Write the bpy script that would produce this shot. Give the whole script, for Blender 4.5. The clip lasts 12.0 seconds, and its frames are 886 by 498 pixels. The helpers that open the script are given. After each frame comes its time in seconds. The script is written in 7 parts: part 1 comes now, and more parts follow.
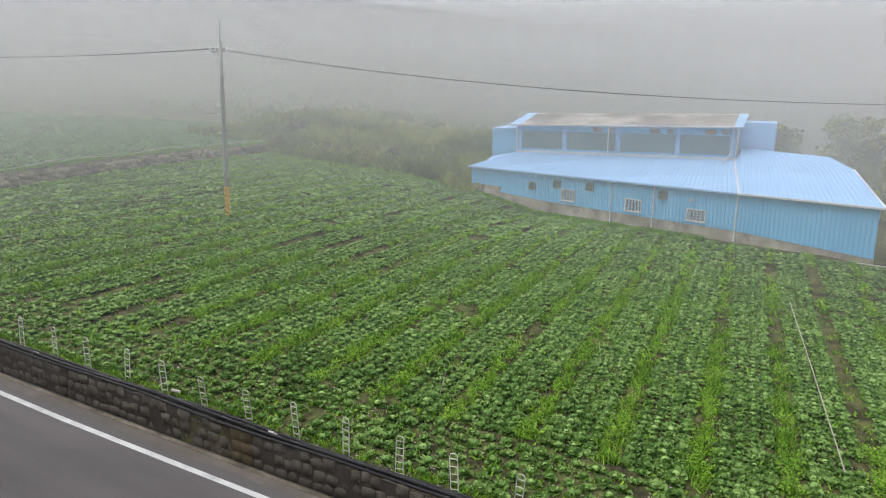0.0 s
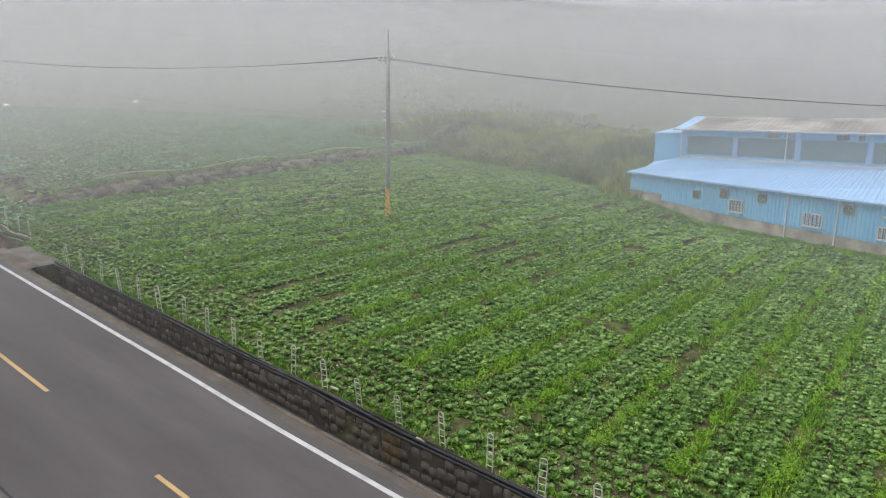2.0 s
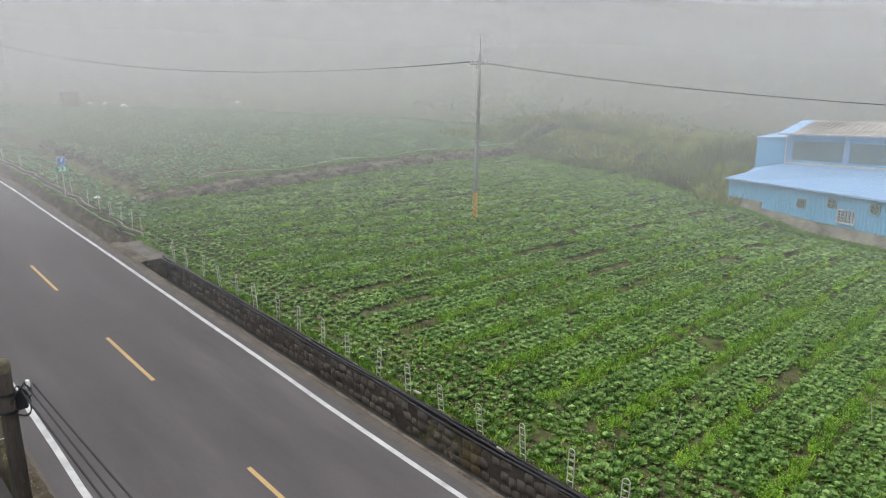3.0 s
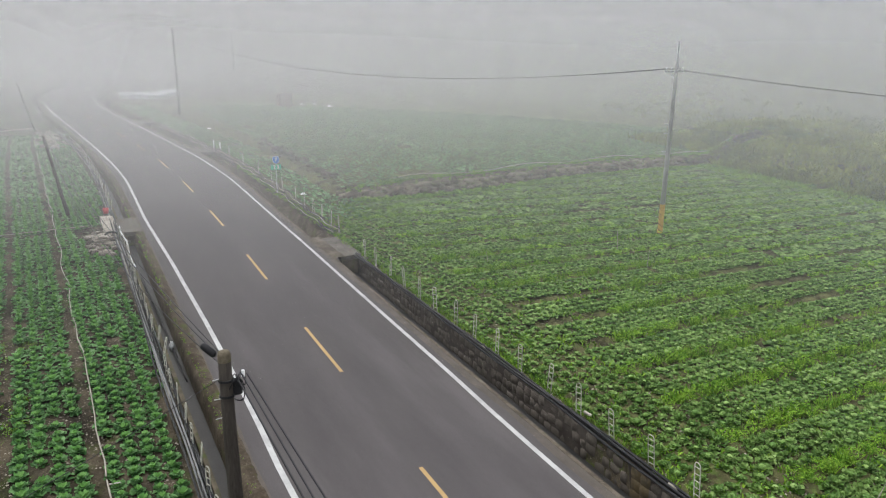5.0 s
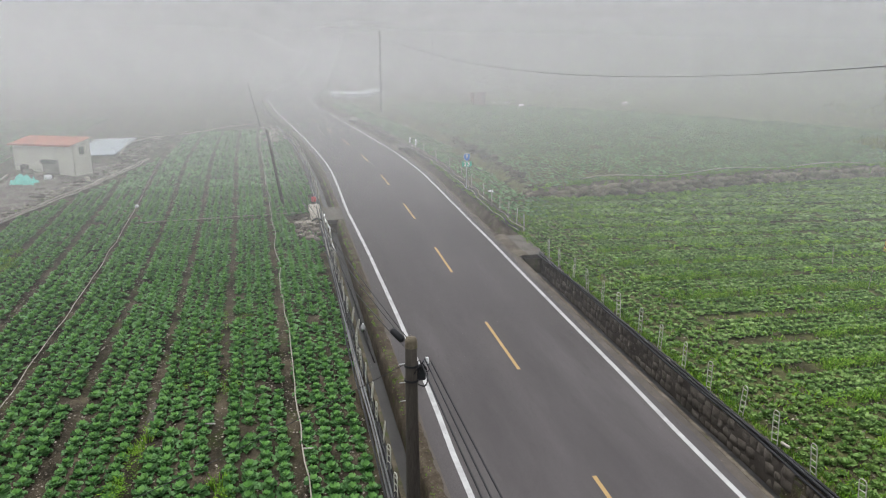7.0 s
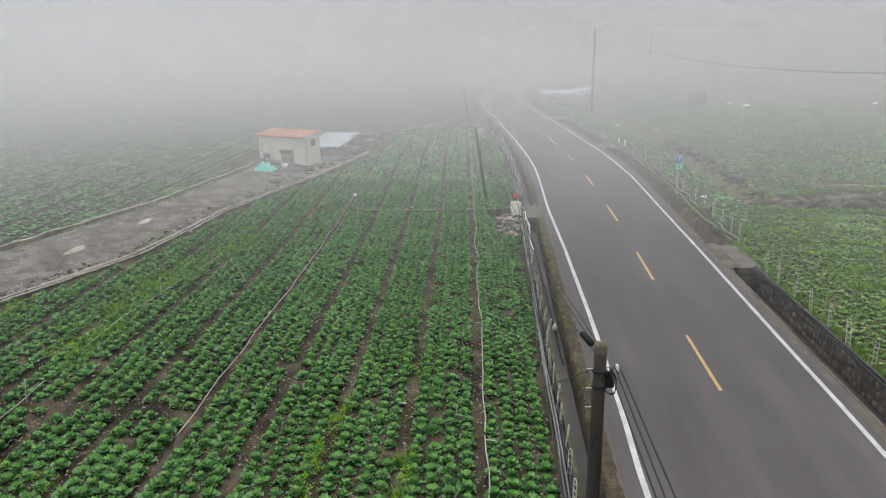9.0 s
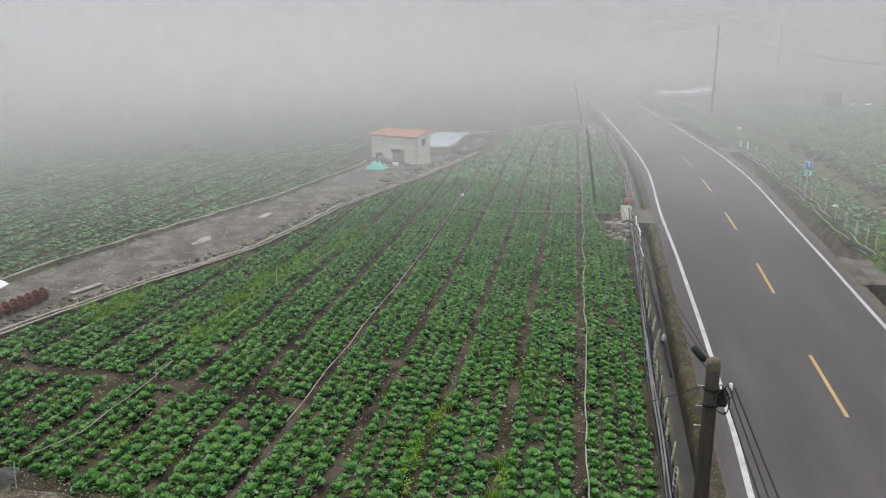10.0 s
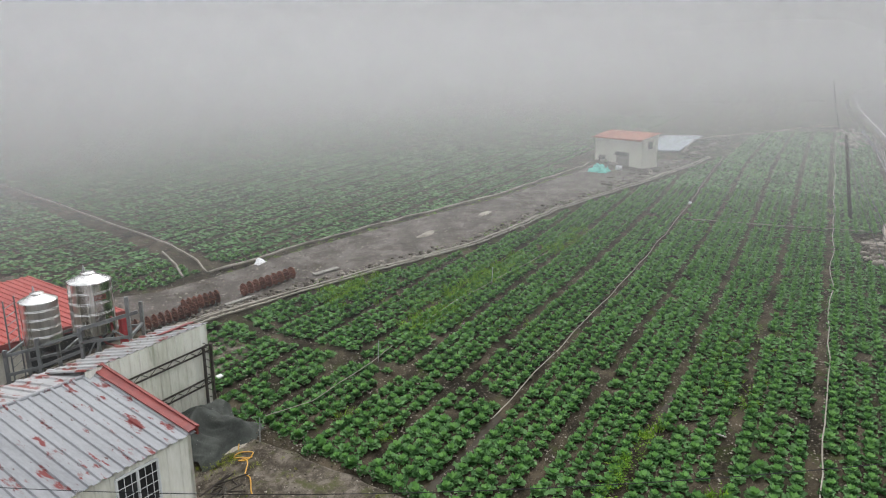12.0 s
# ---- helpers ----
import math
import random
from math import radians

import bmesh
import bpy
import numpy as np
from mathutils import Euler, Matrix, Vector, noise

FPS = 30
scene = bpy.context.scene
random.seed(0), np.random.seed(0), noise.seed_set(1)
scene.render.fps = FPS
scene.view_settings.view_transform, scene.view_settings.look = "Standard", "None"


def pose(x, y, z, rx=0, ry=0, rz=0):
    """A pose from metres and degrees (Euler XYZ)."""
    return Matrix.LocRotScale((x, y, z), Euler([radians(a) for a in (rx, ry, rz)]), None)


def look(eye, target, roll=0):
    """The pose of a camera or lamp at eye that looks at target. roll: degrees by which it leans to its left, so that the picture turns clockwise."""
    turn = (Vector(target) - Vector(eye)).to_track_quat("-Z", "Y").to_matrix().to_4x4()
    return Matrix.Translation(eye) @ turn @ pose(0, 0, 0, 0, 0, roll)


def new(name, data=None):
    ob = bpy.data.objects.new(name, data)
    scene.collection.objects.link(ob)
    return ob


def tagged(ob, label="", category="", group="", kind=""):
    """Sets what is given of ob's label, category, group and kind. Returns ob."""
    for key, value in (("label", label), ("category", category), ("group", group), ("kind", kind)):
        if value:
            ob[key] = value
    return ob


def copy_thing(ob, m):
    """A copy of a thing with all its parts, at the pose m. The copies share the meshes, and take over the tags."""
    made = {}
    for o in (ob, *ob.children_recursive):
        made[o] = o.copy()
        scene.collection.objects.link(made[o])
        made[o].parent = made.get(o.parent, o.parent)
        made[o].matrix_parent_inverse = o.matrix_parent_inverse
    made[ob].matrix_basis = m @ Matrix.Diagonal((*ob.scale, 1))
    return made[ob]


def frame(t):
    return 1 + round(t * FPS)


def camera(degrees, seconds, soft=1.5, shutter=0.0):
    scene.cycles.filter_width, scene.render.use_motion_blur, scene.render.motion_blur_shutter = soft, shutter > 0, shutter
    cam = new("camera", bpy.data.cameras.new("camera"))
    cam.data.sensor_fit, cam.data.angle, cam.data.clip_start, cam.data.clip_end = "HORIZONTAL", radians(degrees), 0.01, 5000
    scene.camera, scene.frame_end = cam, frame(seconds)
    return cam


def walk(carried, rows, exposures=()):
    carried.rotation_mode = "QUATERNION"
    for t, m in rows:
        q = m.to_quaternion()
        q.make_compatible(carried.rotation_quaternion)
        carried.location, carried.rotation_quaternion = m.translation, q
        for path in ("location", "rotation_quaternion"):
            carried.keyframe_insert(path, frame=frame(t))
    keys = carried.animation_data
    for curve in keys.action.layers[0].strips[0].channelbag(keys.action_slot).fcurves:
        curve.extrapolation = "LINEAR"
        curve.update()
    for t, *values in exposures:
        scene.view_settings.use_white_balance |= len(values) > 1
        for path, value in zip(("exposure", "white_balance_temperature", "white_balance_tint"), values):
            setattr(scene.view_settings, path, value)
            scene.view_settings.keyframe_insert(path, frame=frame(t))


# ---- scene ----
cam = camera(66.9, 12.0, soft=1.1)
METRES, EYE, TILT, LEAN, TURN = 2.155, 9.43, -13.0, 0.0, 0.0
ROWS = [
    (0.0, 0.0, 0.0, 0.0, 0.0, 0.0, -0.0),
    (0.5, -0.0167, -0.0126, 0.0561, 2.39, -0.08, -0.47),
    (1.0, -0.0223, -0.0159, 0.1188, 5.49, -0.17, -1.12),
    (1.5, -0.0243, -0.021, 0.1933, 9.13, -0.3, -1.91),
    (2.0, -0.027, -0.0337, 0.2548, 12.87, -0.51, -2.71),
    (2.5, -0.0354, -0.0567, 0.3187, 16.54, -0.76, -3.52),
    (3.0, -0.0289, -0.0774, 0.3924, 20.22, -1.05, -4.32),
    (5.0, -0.0303, -0.2015, 0.6359, 35.47, -2.73, -7.55),
    (5.5, -0.0257, -0.2195, 0.6615, 39.37, -3.27, -8.24),
    (6.0, -0.0266, -0.224, 0.6417, 43.3, -3.89, -8.91),
    (6.5, -0.0481, -0.227, 0.6295, 47.29, -4.54, -9.52),
    (7.0, -0.0694, -0.2302, 0.6256, 51.31, -5.25, -10.08),
    (9.0, -0.0876, -0.1589, 0.6108, 68.96, -8.75, -12.11),
    (9.5, -0.0905, -0.1586, 0.6149, 73.6, -9.74, -12.45),
    (10.0, -0.0882, -0.1842, 0.6437, 78.34, -10.79, -12.68),
    (10.5, -0.0923, -0.2084, 0.6768, 83.11, -11.85, -12.72),
    (11.0, -0.0999, -0.2237, 0.668, 87.87, -12.92, -12.76),
    (11.5, -0.11, -0.2278, 0.6689, 92.62, -13.95, -12.71),
    (12.0, -0.1371, -0.2291, 0.6741, 97.4, -14.99, -12.6),
]
walk(cam, [(t, pose(0, 0, EYE, TILT, LEAN, TURN) @ pose(METRES * x, METRES * y, METRES * z, 90 + pitch, roll, yaw)) for t, x, y, z, yaw, pitch, roll in ROWS], [(0.0, 0.0), (9.0, -0.02), (10.5, -0.1), (12.0, -0.13)])

# ---- light: a thick overcast, wet and grey ----
SKY_GAIN = 1.0
world = bpy.data.worlds.new("overcast")
scene.world = world
world.use_nodes = True
wn, wl = world.node_tree.nodes, world.node_tree.links
sky = wn.new("ShaderNodeTexSky")
sky.sky_type, sky.sun_disc, sky.sun_elevation, sky.sun_rotation = "NISHITA", False, radians(58), radians(276)
sky.dust_density, sky.air_density = 6.0, 1.0
grey_sky = wn.new("ShaderNodeHueSaturation")
grey_sky.inputs["Saturation"].default_value = 0.15
grey_sky.inputs["Value"].default_value = 0.10
cloud = wn.new("ShaderNodeMix")
cloud.data_type = "RGBA"
cloud.inputs["Factor"].default_value = 0.88
cloud.inputs["B"].default_value = (0.915, 0.945, 1.0, 1)
wl.new(sky.outputs["Color"], grey_sky.inputs["Color"])
wl.new(grey_sky.outputs["Color"], cloud.inputs["A"])
# an overcast sky: dimmer towards the horizon, a little brighter on the sun's side
way, side, height = wn.new("ShaderNodeTexCoord"), wn.new("ShaderNodeVectorMath"), wn.new("ShaderNodeSeparateXYZ")
side.operation, side.inputs[1].default_value = "DOT_PRODUCT", (-0.78, -0.62, 0.0)
wl.new(way.outputs["Generated"], side.inputs[0])
wl.new(way.outputs["Generated"], height.inputs["Vector"])


def spread_of(source, low, high, a, b):
    r = wn.new("ShaderNodeMapRange")
    for key, value in (("From Min", low), ("From Max", high), ("To Min", a), ("To Max", b)):
        r.inputs[key].default_value = value
    wl.new(source, r.inputs["Value"])
    return r.outputs["Result"]


both_ways = wn.new("ShaderNodeMath")
both_ways.operation = "MULTIPLY"
wl.new(spread_of(side.outputs["Value"], -1.0, 1.0, 0.72, 1.13), both_ways.inputs[0])
lift = wn.new("ShaderNodeMath")
wl.new(spread_of(height.outputs["Z"], 0.0, 1.0, 0.62, 1.20), lift.inputs[0])
wl.new(spread_of(height.outputs["Z"], 0.02, 0.14, 0.0, 0.96), lift.inputs[1])
wl.new(lift.outputs[0], both_ways.inputs[1])
tint = wn.new("ShaderNodeVectorMath")
tint.operation = "SCALE"
wl.new(cloud.outputs["Result"], tint.inputs[0])
wl.new(both_ways.outputs[0], tint.inputs["Scale"])
wl.new(tint.outputs["Vector"], wn["Background"].inputs["Color"])
wn["Background"].inputs["Strength"].default_value = SKY_GAIN

sun_data = bpy.data.lights.new("sun", "SUN")
sun_data.energy, sun_data.angle, sun_data.color = 2.0, radians(40), (1.0, 0.97, 0.93)
sun = new("sun", sun_data)
sun.matrix_world = look((-40, 4, 60), (0, 0, 0))

scene.cycles.transparent_max_bounces = 40
RNG = np.random.default_rng(11)


# ---- the lie of the land: s runs up along the road, n across it to the field side ----
UX, UY, ROAD_N = -0.9115, 0.4113, 7.35


CURVE_S = [-300, 13, 24, 30, 35, 40, 45, 51, 55, 60, 65, 71, 75, 82, 86, 94, 100, 104, 111, 120, 131, 145, 165, 190, 230]
CURVE_MID = [-0.08, -0.05, 0.08, 0.22, 0.33, 0.42, 0.44, 0.45, 0.38, 0.2, 0.02, -0.48, -0.84, -1.55, -1.95, -2.85, -3.6, -3.95, -4.5, -4.95, -5.15, -4.5, -2.2, 3, 14]
CURVE_FIELD = [0.0, 0.0, 0.1, 0.2, 0.3, 0.36, 0.45, 0.6, 0.66, 0.5, 0.3, -0.25, -0.65, -1.35, -1.75, -2.6, -3.25, -3.7, -4.25, -4.75, -4.85, -4.1, -1.8, 3, 14]
CURVE_DRAIN = [0.0, 0.02, 0.04, 0.05, 0.07, 0.08, 0.08, 0.06, 0.0, -0.15, -0.42, -0.9, -1.22, -1.95, -2.3, -3.15, -3.75, -4.1, -4.65, -5.1, -5.5, -5.0, -2.5, 3, 14]


def curve_of(s, n=0.0):
    """How far the road has swung from the straight at s: its centre, and either edge."""
    mid, field, drain = (np.interp(s, CURVE_S, c) for c in (CURVE_MID, CURVE_FIELD, CURVE_DRAIN))
    n = np.asarray(n, float)
    return np.where(n > 0, mid + (field - mid) * np.clip(n / 3.3, 0, 1), mid + (drain - mid) * np.clip(-n / 3.42, 0, 1))


def xy(s, n):
    m = n + ROAD_N
    return UX * s - UY * -m, UY * s + -UX * m


def terrain(x, y):
    """Open ground: a hillside that climbs along the road, level along the blue hall's pad."""
    x, y = np.asarray(x, float), np.asarray(y, float)
    xc = np.clip(x, -140, 60)
    z = -0.0892 * xc + 0.0096 * y - 1.2134e-4 * xc * xc
    z = z - 0.052 * (x - xc) * (x < -140) - 0.09 * (x - xc) * (x > 60)
    along, off = (x - 2.8) * 0.7 - (y - 64.3) * 0.714, (x - 2.8) * -0.714 - (y - 64.3) * 0.7
    w = np.clip(1 - np.abs(off) / 14, 0, 1) * np.clip((along - 2) / 8, 0, 1)
    w = w * w * (3 - 2 * w)
    z = z + w * (-0.75 - z)
    s, n = x * UX + y * UY, x * UY - y * UX - ROAD_N
    edge = np.interp(n, [9.6, 12.5, 16.2, 22.2, 30, 42, 54, 80, 120], [45.6, 44.8, 45.2, 46.0, 48.2, 50.4, 51.5, 54.5, 60])
    step = np.clip((s - edge) / 0.5, 0, 1) * np.clip((n - 10.2) / 0.6, 0, 1) * np.interp(n, [10, 16], [0.55, 1.15])
    r = np.hypot(x, y)
    z = z + np.where(r > 118, 0.15 * (r - 118) * np.clip((r - 118) / 60, 0, 1), 0) * np.clip((np.abs(n) - 8) / 30 + np.clip((r - 170) / 50, 0, 1), 0, 1)
    bank = np.clip((n - np.interp(s, [23, 29, 34], [52, 54.5, 56.3])) / 9, 0, 1) * np.clip((s - 21) / 5, 0, 1) * np.clip((64 - s) / 9, 0, 1)
    return z + step * np.clip((170 - s) / 60, 0, 1) + 2.6 * bank * bank * (3 - 2 * bank)


def at(s, n, h=0.0):
    x, y = xy(s, n)
    return Vector((float(x), float(y), float(terrain(x, y)) + h))


# ---- making meshes ----
class Shape:
    """Collects vertices and faces of one mesh."""

    def __init__(self):
        self.v, self.f = [], []

    def add(self, verts, faces):
        k = len(self.v)
        self.v += [tuple(p) for p in verts]
        self.f += [tuple(i + k for i in q) for q in faces]
        return self

    def box(self, c, size, turn=None):
        a, b, d = (x / 2 for x in size)
        m = turn or Matrix.Identity(3)
        pts = [Vector(c) + m @ Vector((i * a, j * b, k * d)) for i in (-1, 1) for j in (-1, 1) for k in (-1, 1)]
        return self.add(pts, [(0, 1, 3, 2), (4, 6, 7, 5), (0, 4, 5, 1), (2, 3, 7, 6), (0, 2, 6, 4), (1, 5, 7, 3)])

    def block(self, c, size, turn=None, bevel=0.15):
        """A box with chamfered edges: bevel as a share of the smallest side."""
        a, b, d = (x / 2 for x in size)
        e = min(a, b, d) * bevel * 2
        m = turn or Matrix.Identity(3)
        bm = bmesh.new()
        bmesh.ops.create_cube(bm, size=1)
        for v in bm.verts:
            v.co = Vector((v.co.x * 2 * a, v.co.y * 2 * b, v.co.z * 2 * d))
        bmesh.ops.bevel(bm, geom=bm.edges[:], offset=e, segments=1, affect="EDGES")
        bm.verts.ensure_lookup_table()
        bm.verts.index_update()
        pts, fs = [Vector(c) + m @ v.co for v in bm.verts], [[v.index for v in f.verts] for f in bm.faces]
        bm.free()
        return self.add(pts, fs)

    def beam(self, p, q, w, h):
        """A bar of w by h from p to q, h upright."""
        p, q = Vector(p), Vector(q)
        d = (q - p)
        t = d.normalized()
        side = t.cross(Vector((0, 0, 1)))
        side = side.normalized() if side.length > 1e-4 else Vector((1, 0, 0))
        up = side.cross(t)
        return self.box((p + q) / 2, (w, d.length, h), Matrix((side, t, up)).transposed())

    def tube(self, path, r, sides=6, cap=True):
        path = [Vector(p) for p in path]
        rr = r if isinstance(r, (list, tuple)) else [r] * len(path)
        k = len(self.v)
        for i, p in enumerate(path):
            t = (path[min(i + 1, len(path) - 1)] - path[max(i - 1, 0)]).normalized()
            a = t.cross(Vector((0, 0, 1)) if abs(t.z) < 0.95 else Vector((1, 0, 0))).normalized()
            b = t.cross(a)
            for j in range(sides):
                g = 2 * math.pi * j / sides
                self.v.append(tuple(p + (a * math.cos(g) + b * math.sin(g)) * rr[i]))
        for i in range(len(path) - 1):
            for j in range(sides):
                j2 = (j + 1) % sides
                self.f.append((k + i * sides + j, k + i * sides + j2, k + (i + 1) * sides + j2, k + (i + 1) * sides + j))
        if cap:
            self.f.append(tuple(k + j for j in range(sides - 1, -1, -1)))
            self.f.append(tuple(k + (len(path) - 1) * sides + j for j in range(sides)))
        return self

    def lathe(self, c, prof, sides=24):
        k, c = len(self.v), Vector(c)
        for r, z in prof:
            for j in range(sides):
                g = 2 * math.pi * j / sides
                self.v.append((c.x + r * math.cos(g), c.y + r * math.sin(g), c.z + z))
        for i in range(len(prof) - 1):
            for j in range(sides):
                j2 = (j + 1) % sides
                self.f.append((k + i * sides + j, k + i * sides + j2, k + (i + 1) * sides + j2, k + (i + 1) * sides + j))
        return self

    def grid(self, rows):
        """A sheet through rows of points."""
        k, m = len(self.v), len(rows[0])
        for r in rows:
            self.v += [tuple(p) for p in r]
        for i in range(len(rows) - 1):
            for j in range(m - 1):
                self.f.append((k + i * m + j, k + i * m + j + 1, k + (i + 1) * m + j + 1, k + (i + 1) * m + j))
        return self

    def slab(self, pts, thick, way=(0, 0, -1)):
        """A flat polygon with thickness."""
        k, m, w = len(self.v), len(pts), Vector(way) * thick
        self.v += [tuple(p) for p in pts] + [tuple(Vector(p) + w) for p in pts]
        self.f += [tuple(range(k, k + m)), tuple(range(k + 2 * m - 1, k + m - 1, -1))]
        self.f += [(k + (i + 1) % m, k + i, k + m + i, k + m + (i + 1) % m) for i in range(m)]
        return self

    def mesh(self, name, smooth=False):
        me = bpy.data.meshes.new(name)
        me.from_pydata(self.v, [], self.f)
        if smooth:
            me.shade_smooth()
        me.update()
        return me


def part(name, shape, material, parent=None, label="", smooth=False):
    me = shape if isinstance(shape, bpy.types.Mesh) else shape.mesh(name, smooth)
    if material and not me.materials:
        me.materials.append(material)
    ob = new(name, me)
    if parent:
        ob.parent = parent
        if parent.type == "EMPTY" or parent.matrix_basis != Matrix.Identity(4):
            root = parent
            m = Matrix.Identity(4)
            while root:
                m = root.matrix_basis @ m
                root = root.parent
            ob.matrix_parent_inverse = m.inverted()
    return tagged(ob, label)


def thing(name, where, label, category, group="", kind=""):
    """An Empty at a thing's base, to parent its parts."""
    ob = new(name)
    ob.empty_display_size = 0.2
    ob.matrix_basis = Matrix.Translation(where)
    return tagged(ob, label, category, group, kind)


def bulk(name, verts, faces, material, label, category, smooth=False):
    """One mesh out of numpy arrays (quads), for what nobody could count."""
    me = bpy.data.meshes.new(name)
    nv, nf = len(verts), len(faces)
    me.vertices.add(nv)
    me.vertices.foreach_set("co", np.ascontiguousarray(verts, np.float32).ravel())
    me.loops.add(nf * faces.shape[1])
    me.loops.foreach_set("vertex_index", np.ascontiguousarray(faces, np.int32).ravel())
    me.polygons.add(nf)
    me.polygons.foreach_set("loop_start", np.arange(nf, dtype=np.int32) * faces.shape[1])
    me.polygons.foreach_set("loop_total", np.full(nf, faces.shape[1], np.int32))
    me.update(calc_edges=True)
    if smooth:
        me.shade_smooth()
    me.materials.append(material)
    return tagged(new(name, me), label, category, kind="stuff")


# ---- materials ----
def paint(name, tones, rough=0.8, scale=3.0, fine=40.0, bump=0.2, metal=0.0, spread=0.5, island=0.0, stretch=(1, 1, 1), gloss_var=0.1, spots=None, each=0.0, shine=0.5, grain=None, thin=0.0):
    """Two or three tones mixed by coarse and fine noise, with relief. island: how much each loose piece differs; each: each object; spots: (tone, scale, threshold) of stains."""
    m = bpy.data.materials.new(name)
    m.use_nodes = True
    n, l = m.node_tree.nodes, m.node_tree.links
    b = n["Principled BSDF"]
    geo, mp = n.new("ShaderNodeNewGeometry"), n.new("ShaderNodeMapping")
    mp.inputs["Scale"].default_value = stretch
    if grain is not None:  # degrees: pattern drawn out along this way, by stretch
        mp.vector_type = "TEXTURE"
        mp.inputs["Rotation"].default_value = (0, 0, radians(grain))
    l.new(geo.outputs["Position"], mp.inputs["Vector"])

    def cloudy(sc, detail):
        t = n.new("ShaderNodeTexNoise")
        t.inputs["Scale"].default_value, t.inputs["Detail"].default_value, t.inputs["Roughness"].default_value = sc, detail, 0.62
        l.new(mp.outputs["Vector"], t.inputs["Vector"])
        return t.outputs["Fac"]

    def sums(a, ka, c):
        x = n.new("ShaderNodeMath")
        x.operation = "MULTIPLY_ADD"
        l.new(a, x.inputs[0])
        x.inputs[1].default_value = ka
        if isinstance(c, float):
            x.inputs[2].default_value = c
        else:
            l.new(c, x.inputs[2])
        return x.outputs[0]

    coarse, small = cloudy(scale, 4), cloudy(fine, 3)
    f = sums(coarse, 1.6 * spread * 2, -0.8 * spread * 2 + 0.5)
    f = sums(small, 0.8 * spread * 2, f)
    f2 = n.new("ShaderNodeMath")
    f2.operation = "SUBTRACT"
    l.new(f, f2.inputs[0])
    f2.inputs[1].default_value = 0.4 * spread * 2
    f = f2.outputs[0]
    if island:
        s2 = sums(geo.outputs["Random Per Island"], island, -island / 2)
        f = sums(s2, 1.0, f)
    if each:
        info = n.new("ShaderNodeObjectInfo")
        s3 = sums(info.outputs["Random"], each, -each / 2)
        f = sums(s3, 1.0, f)
    ramp = n.new("ShaderNodeValToRGB")
    el = ramp.color_ramp.elements
    el[0].color, el[1].color = (*tones[0], 1), (*tones[-1], 1)
    el[0].position, el[1].position = 0.15, 0.85
    for i, tone in enumerate(tones[1:-1]):
        e = el.new(0.15 + 0.7 * (i + 1) / (len(tones) - 1))
        e.color = (*tone, 1)
    l.new(f, ramp.inputs["Fac"])
    colour = ramp.outputs["Color"]
    for tone, sc, limit in spots or ():
        st = n.new("ShaderNodeValToRGB")
        st.color_ramp.elements[0].position, st.color_ramp.elements[1].position = limit, limit + (0.06 if sc > 2.9 else 0.16)
        l.new(cloudy(sc, 6), st.inputs["Fac"])
        mix = n.new("ShaderNodeMix")
        mix.data_type = "RGBA"
        l.new(st.outputs["Color"], mix.inputs["Factor"])
        l.new(colour, mix.inputs["A"])
        mix.inputs["B"].default_value = (*tone, 1)
        colour = mix.outputs["Result"]
    l.new(colour, b.inputs["Base Color"])
    b.inputs["Metallic"].default_value = metal
    b.inputs["Specular IOR Level"].default_value = shine
    l.new(sums(coarse, gloss_var * 2, rough - gloss_var), b.inputs["Roughness"])
    if bump:
        bp = n.new("ShaderNodeBump")
        bp.inputs["Strength"].default_value, bp.inputs["Distance"].default_value = bump, 0.02
        l.new(small, bp.inputs["Height"])
        l.new(bp.outputs["Normal"], b.inputs["Normal"])
    if thin:  # a leaf lets some light through
        tra, mix = n.new("ShaderNodeBsdfTranslucent"), n.new("ShaderNodeMixShader")
        l.new(colour, tra.inputs["Color"])
        mix.inputs["Fac"].default_value = thin
        l.new(b.outputs[0], mix.inputs[1])
        l.new(tra.outputs[0], mix.inputs[2])
        l.new(mix.outputs[0], n["Material Output"].inputs["Surface"])
    return m


SOIL = paint("soil", [(0.015, 0.0122, 0.0078), (0.039, 0.0325, 0.0215), (0.082, 0.066, 0.045)], 0.95, 0.9, 26, 1.0, gloss_var=0.05, spread=0.75, shine=0.12, spots=[((0.15, 0.130, 0.10), 17, 0.62), ((0.042, 0.062, 0.012), 1.3, 0.56), ((0.009, 0.0075, 0.0055), 11, 0.64)])
WEEDY = paint("weedy_soil", [(0.028, 0.026, 0.013), (0.056, 0.055, 0.023), (0.095, 0.100, 0.038)], 0.95, 1.1, 22, 1.0, spread=0.75, shine=0.12, spots=[((0.15, 0.125, 0.095), 15, 0.62), ((0.065, 0.105, 0.020), 1.6, 0.54)])
ASPHALT = paint("asphalt", [(0.045, 0.0405, 0.0410), (0.0600, 0.0540, 0.0542), (0.080, 0.0725, 0.0725)], 0.85, 0.55, 90, 0.4, spread=0.5, shine=0.26, stretch=(6.0, 1.0, 1.0), grain=155.7, spots=[((0.13, 0.12, 0.115), 14, 0.70), ((0.050, 0.0445, 0.0445), 0.25, 0.56)])
ROAD_WHITE = paint("road_white", [(0.23, 0.228, 0.224), (0.32, 0.318, 0.313), (0.40, 0.397, 0.39)], 0.75, 2, 45, 0.1, spots=[((0.14, 0.135, 0.135), 9, 0.68)])
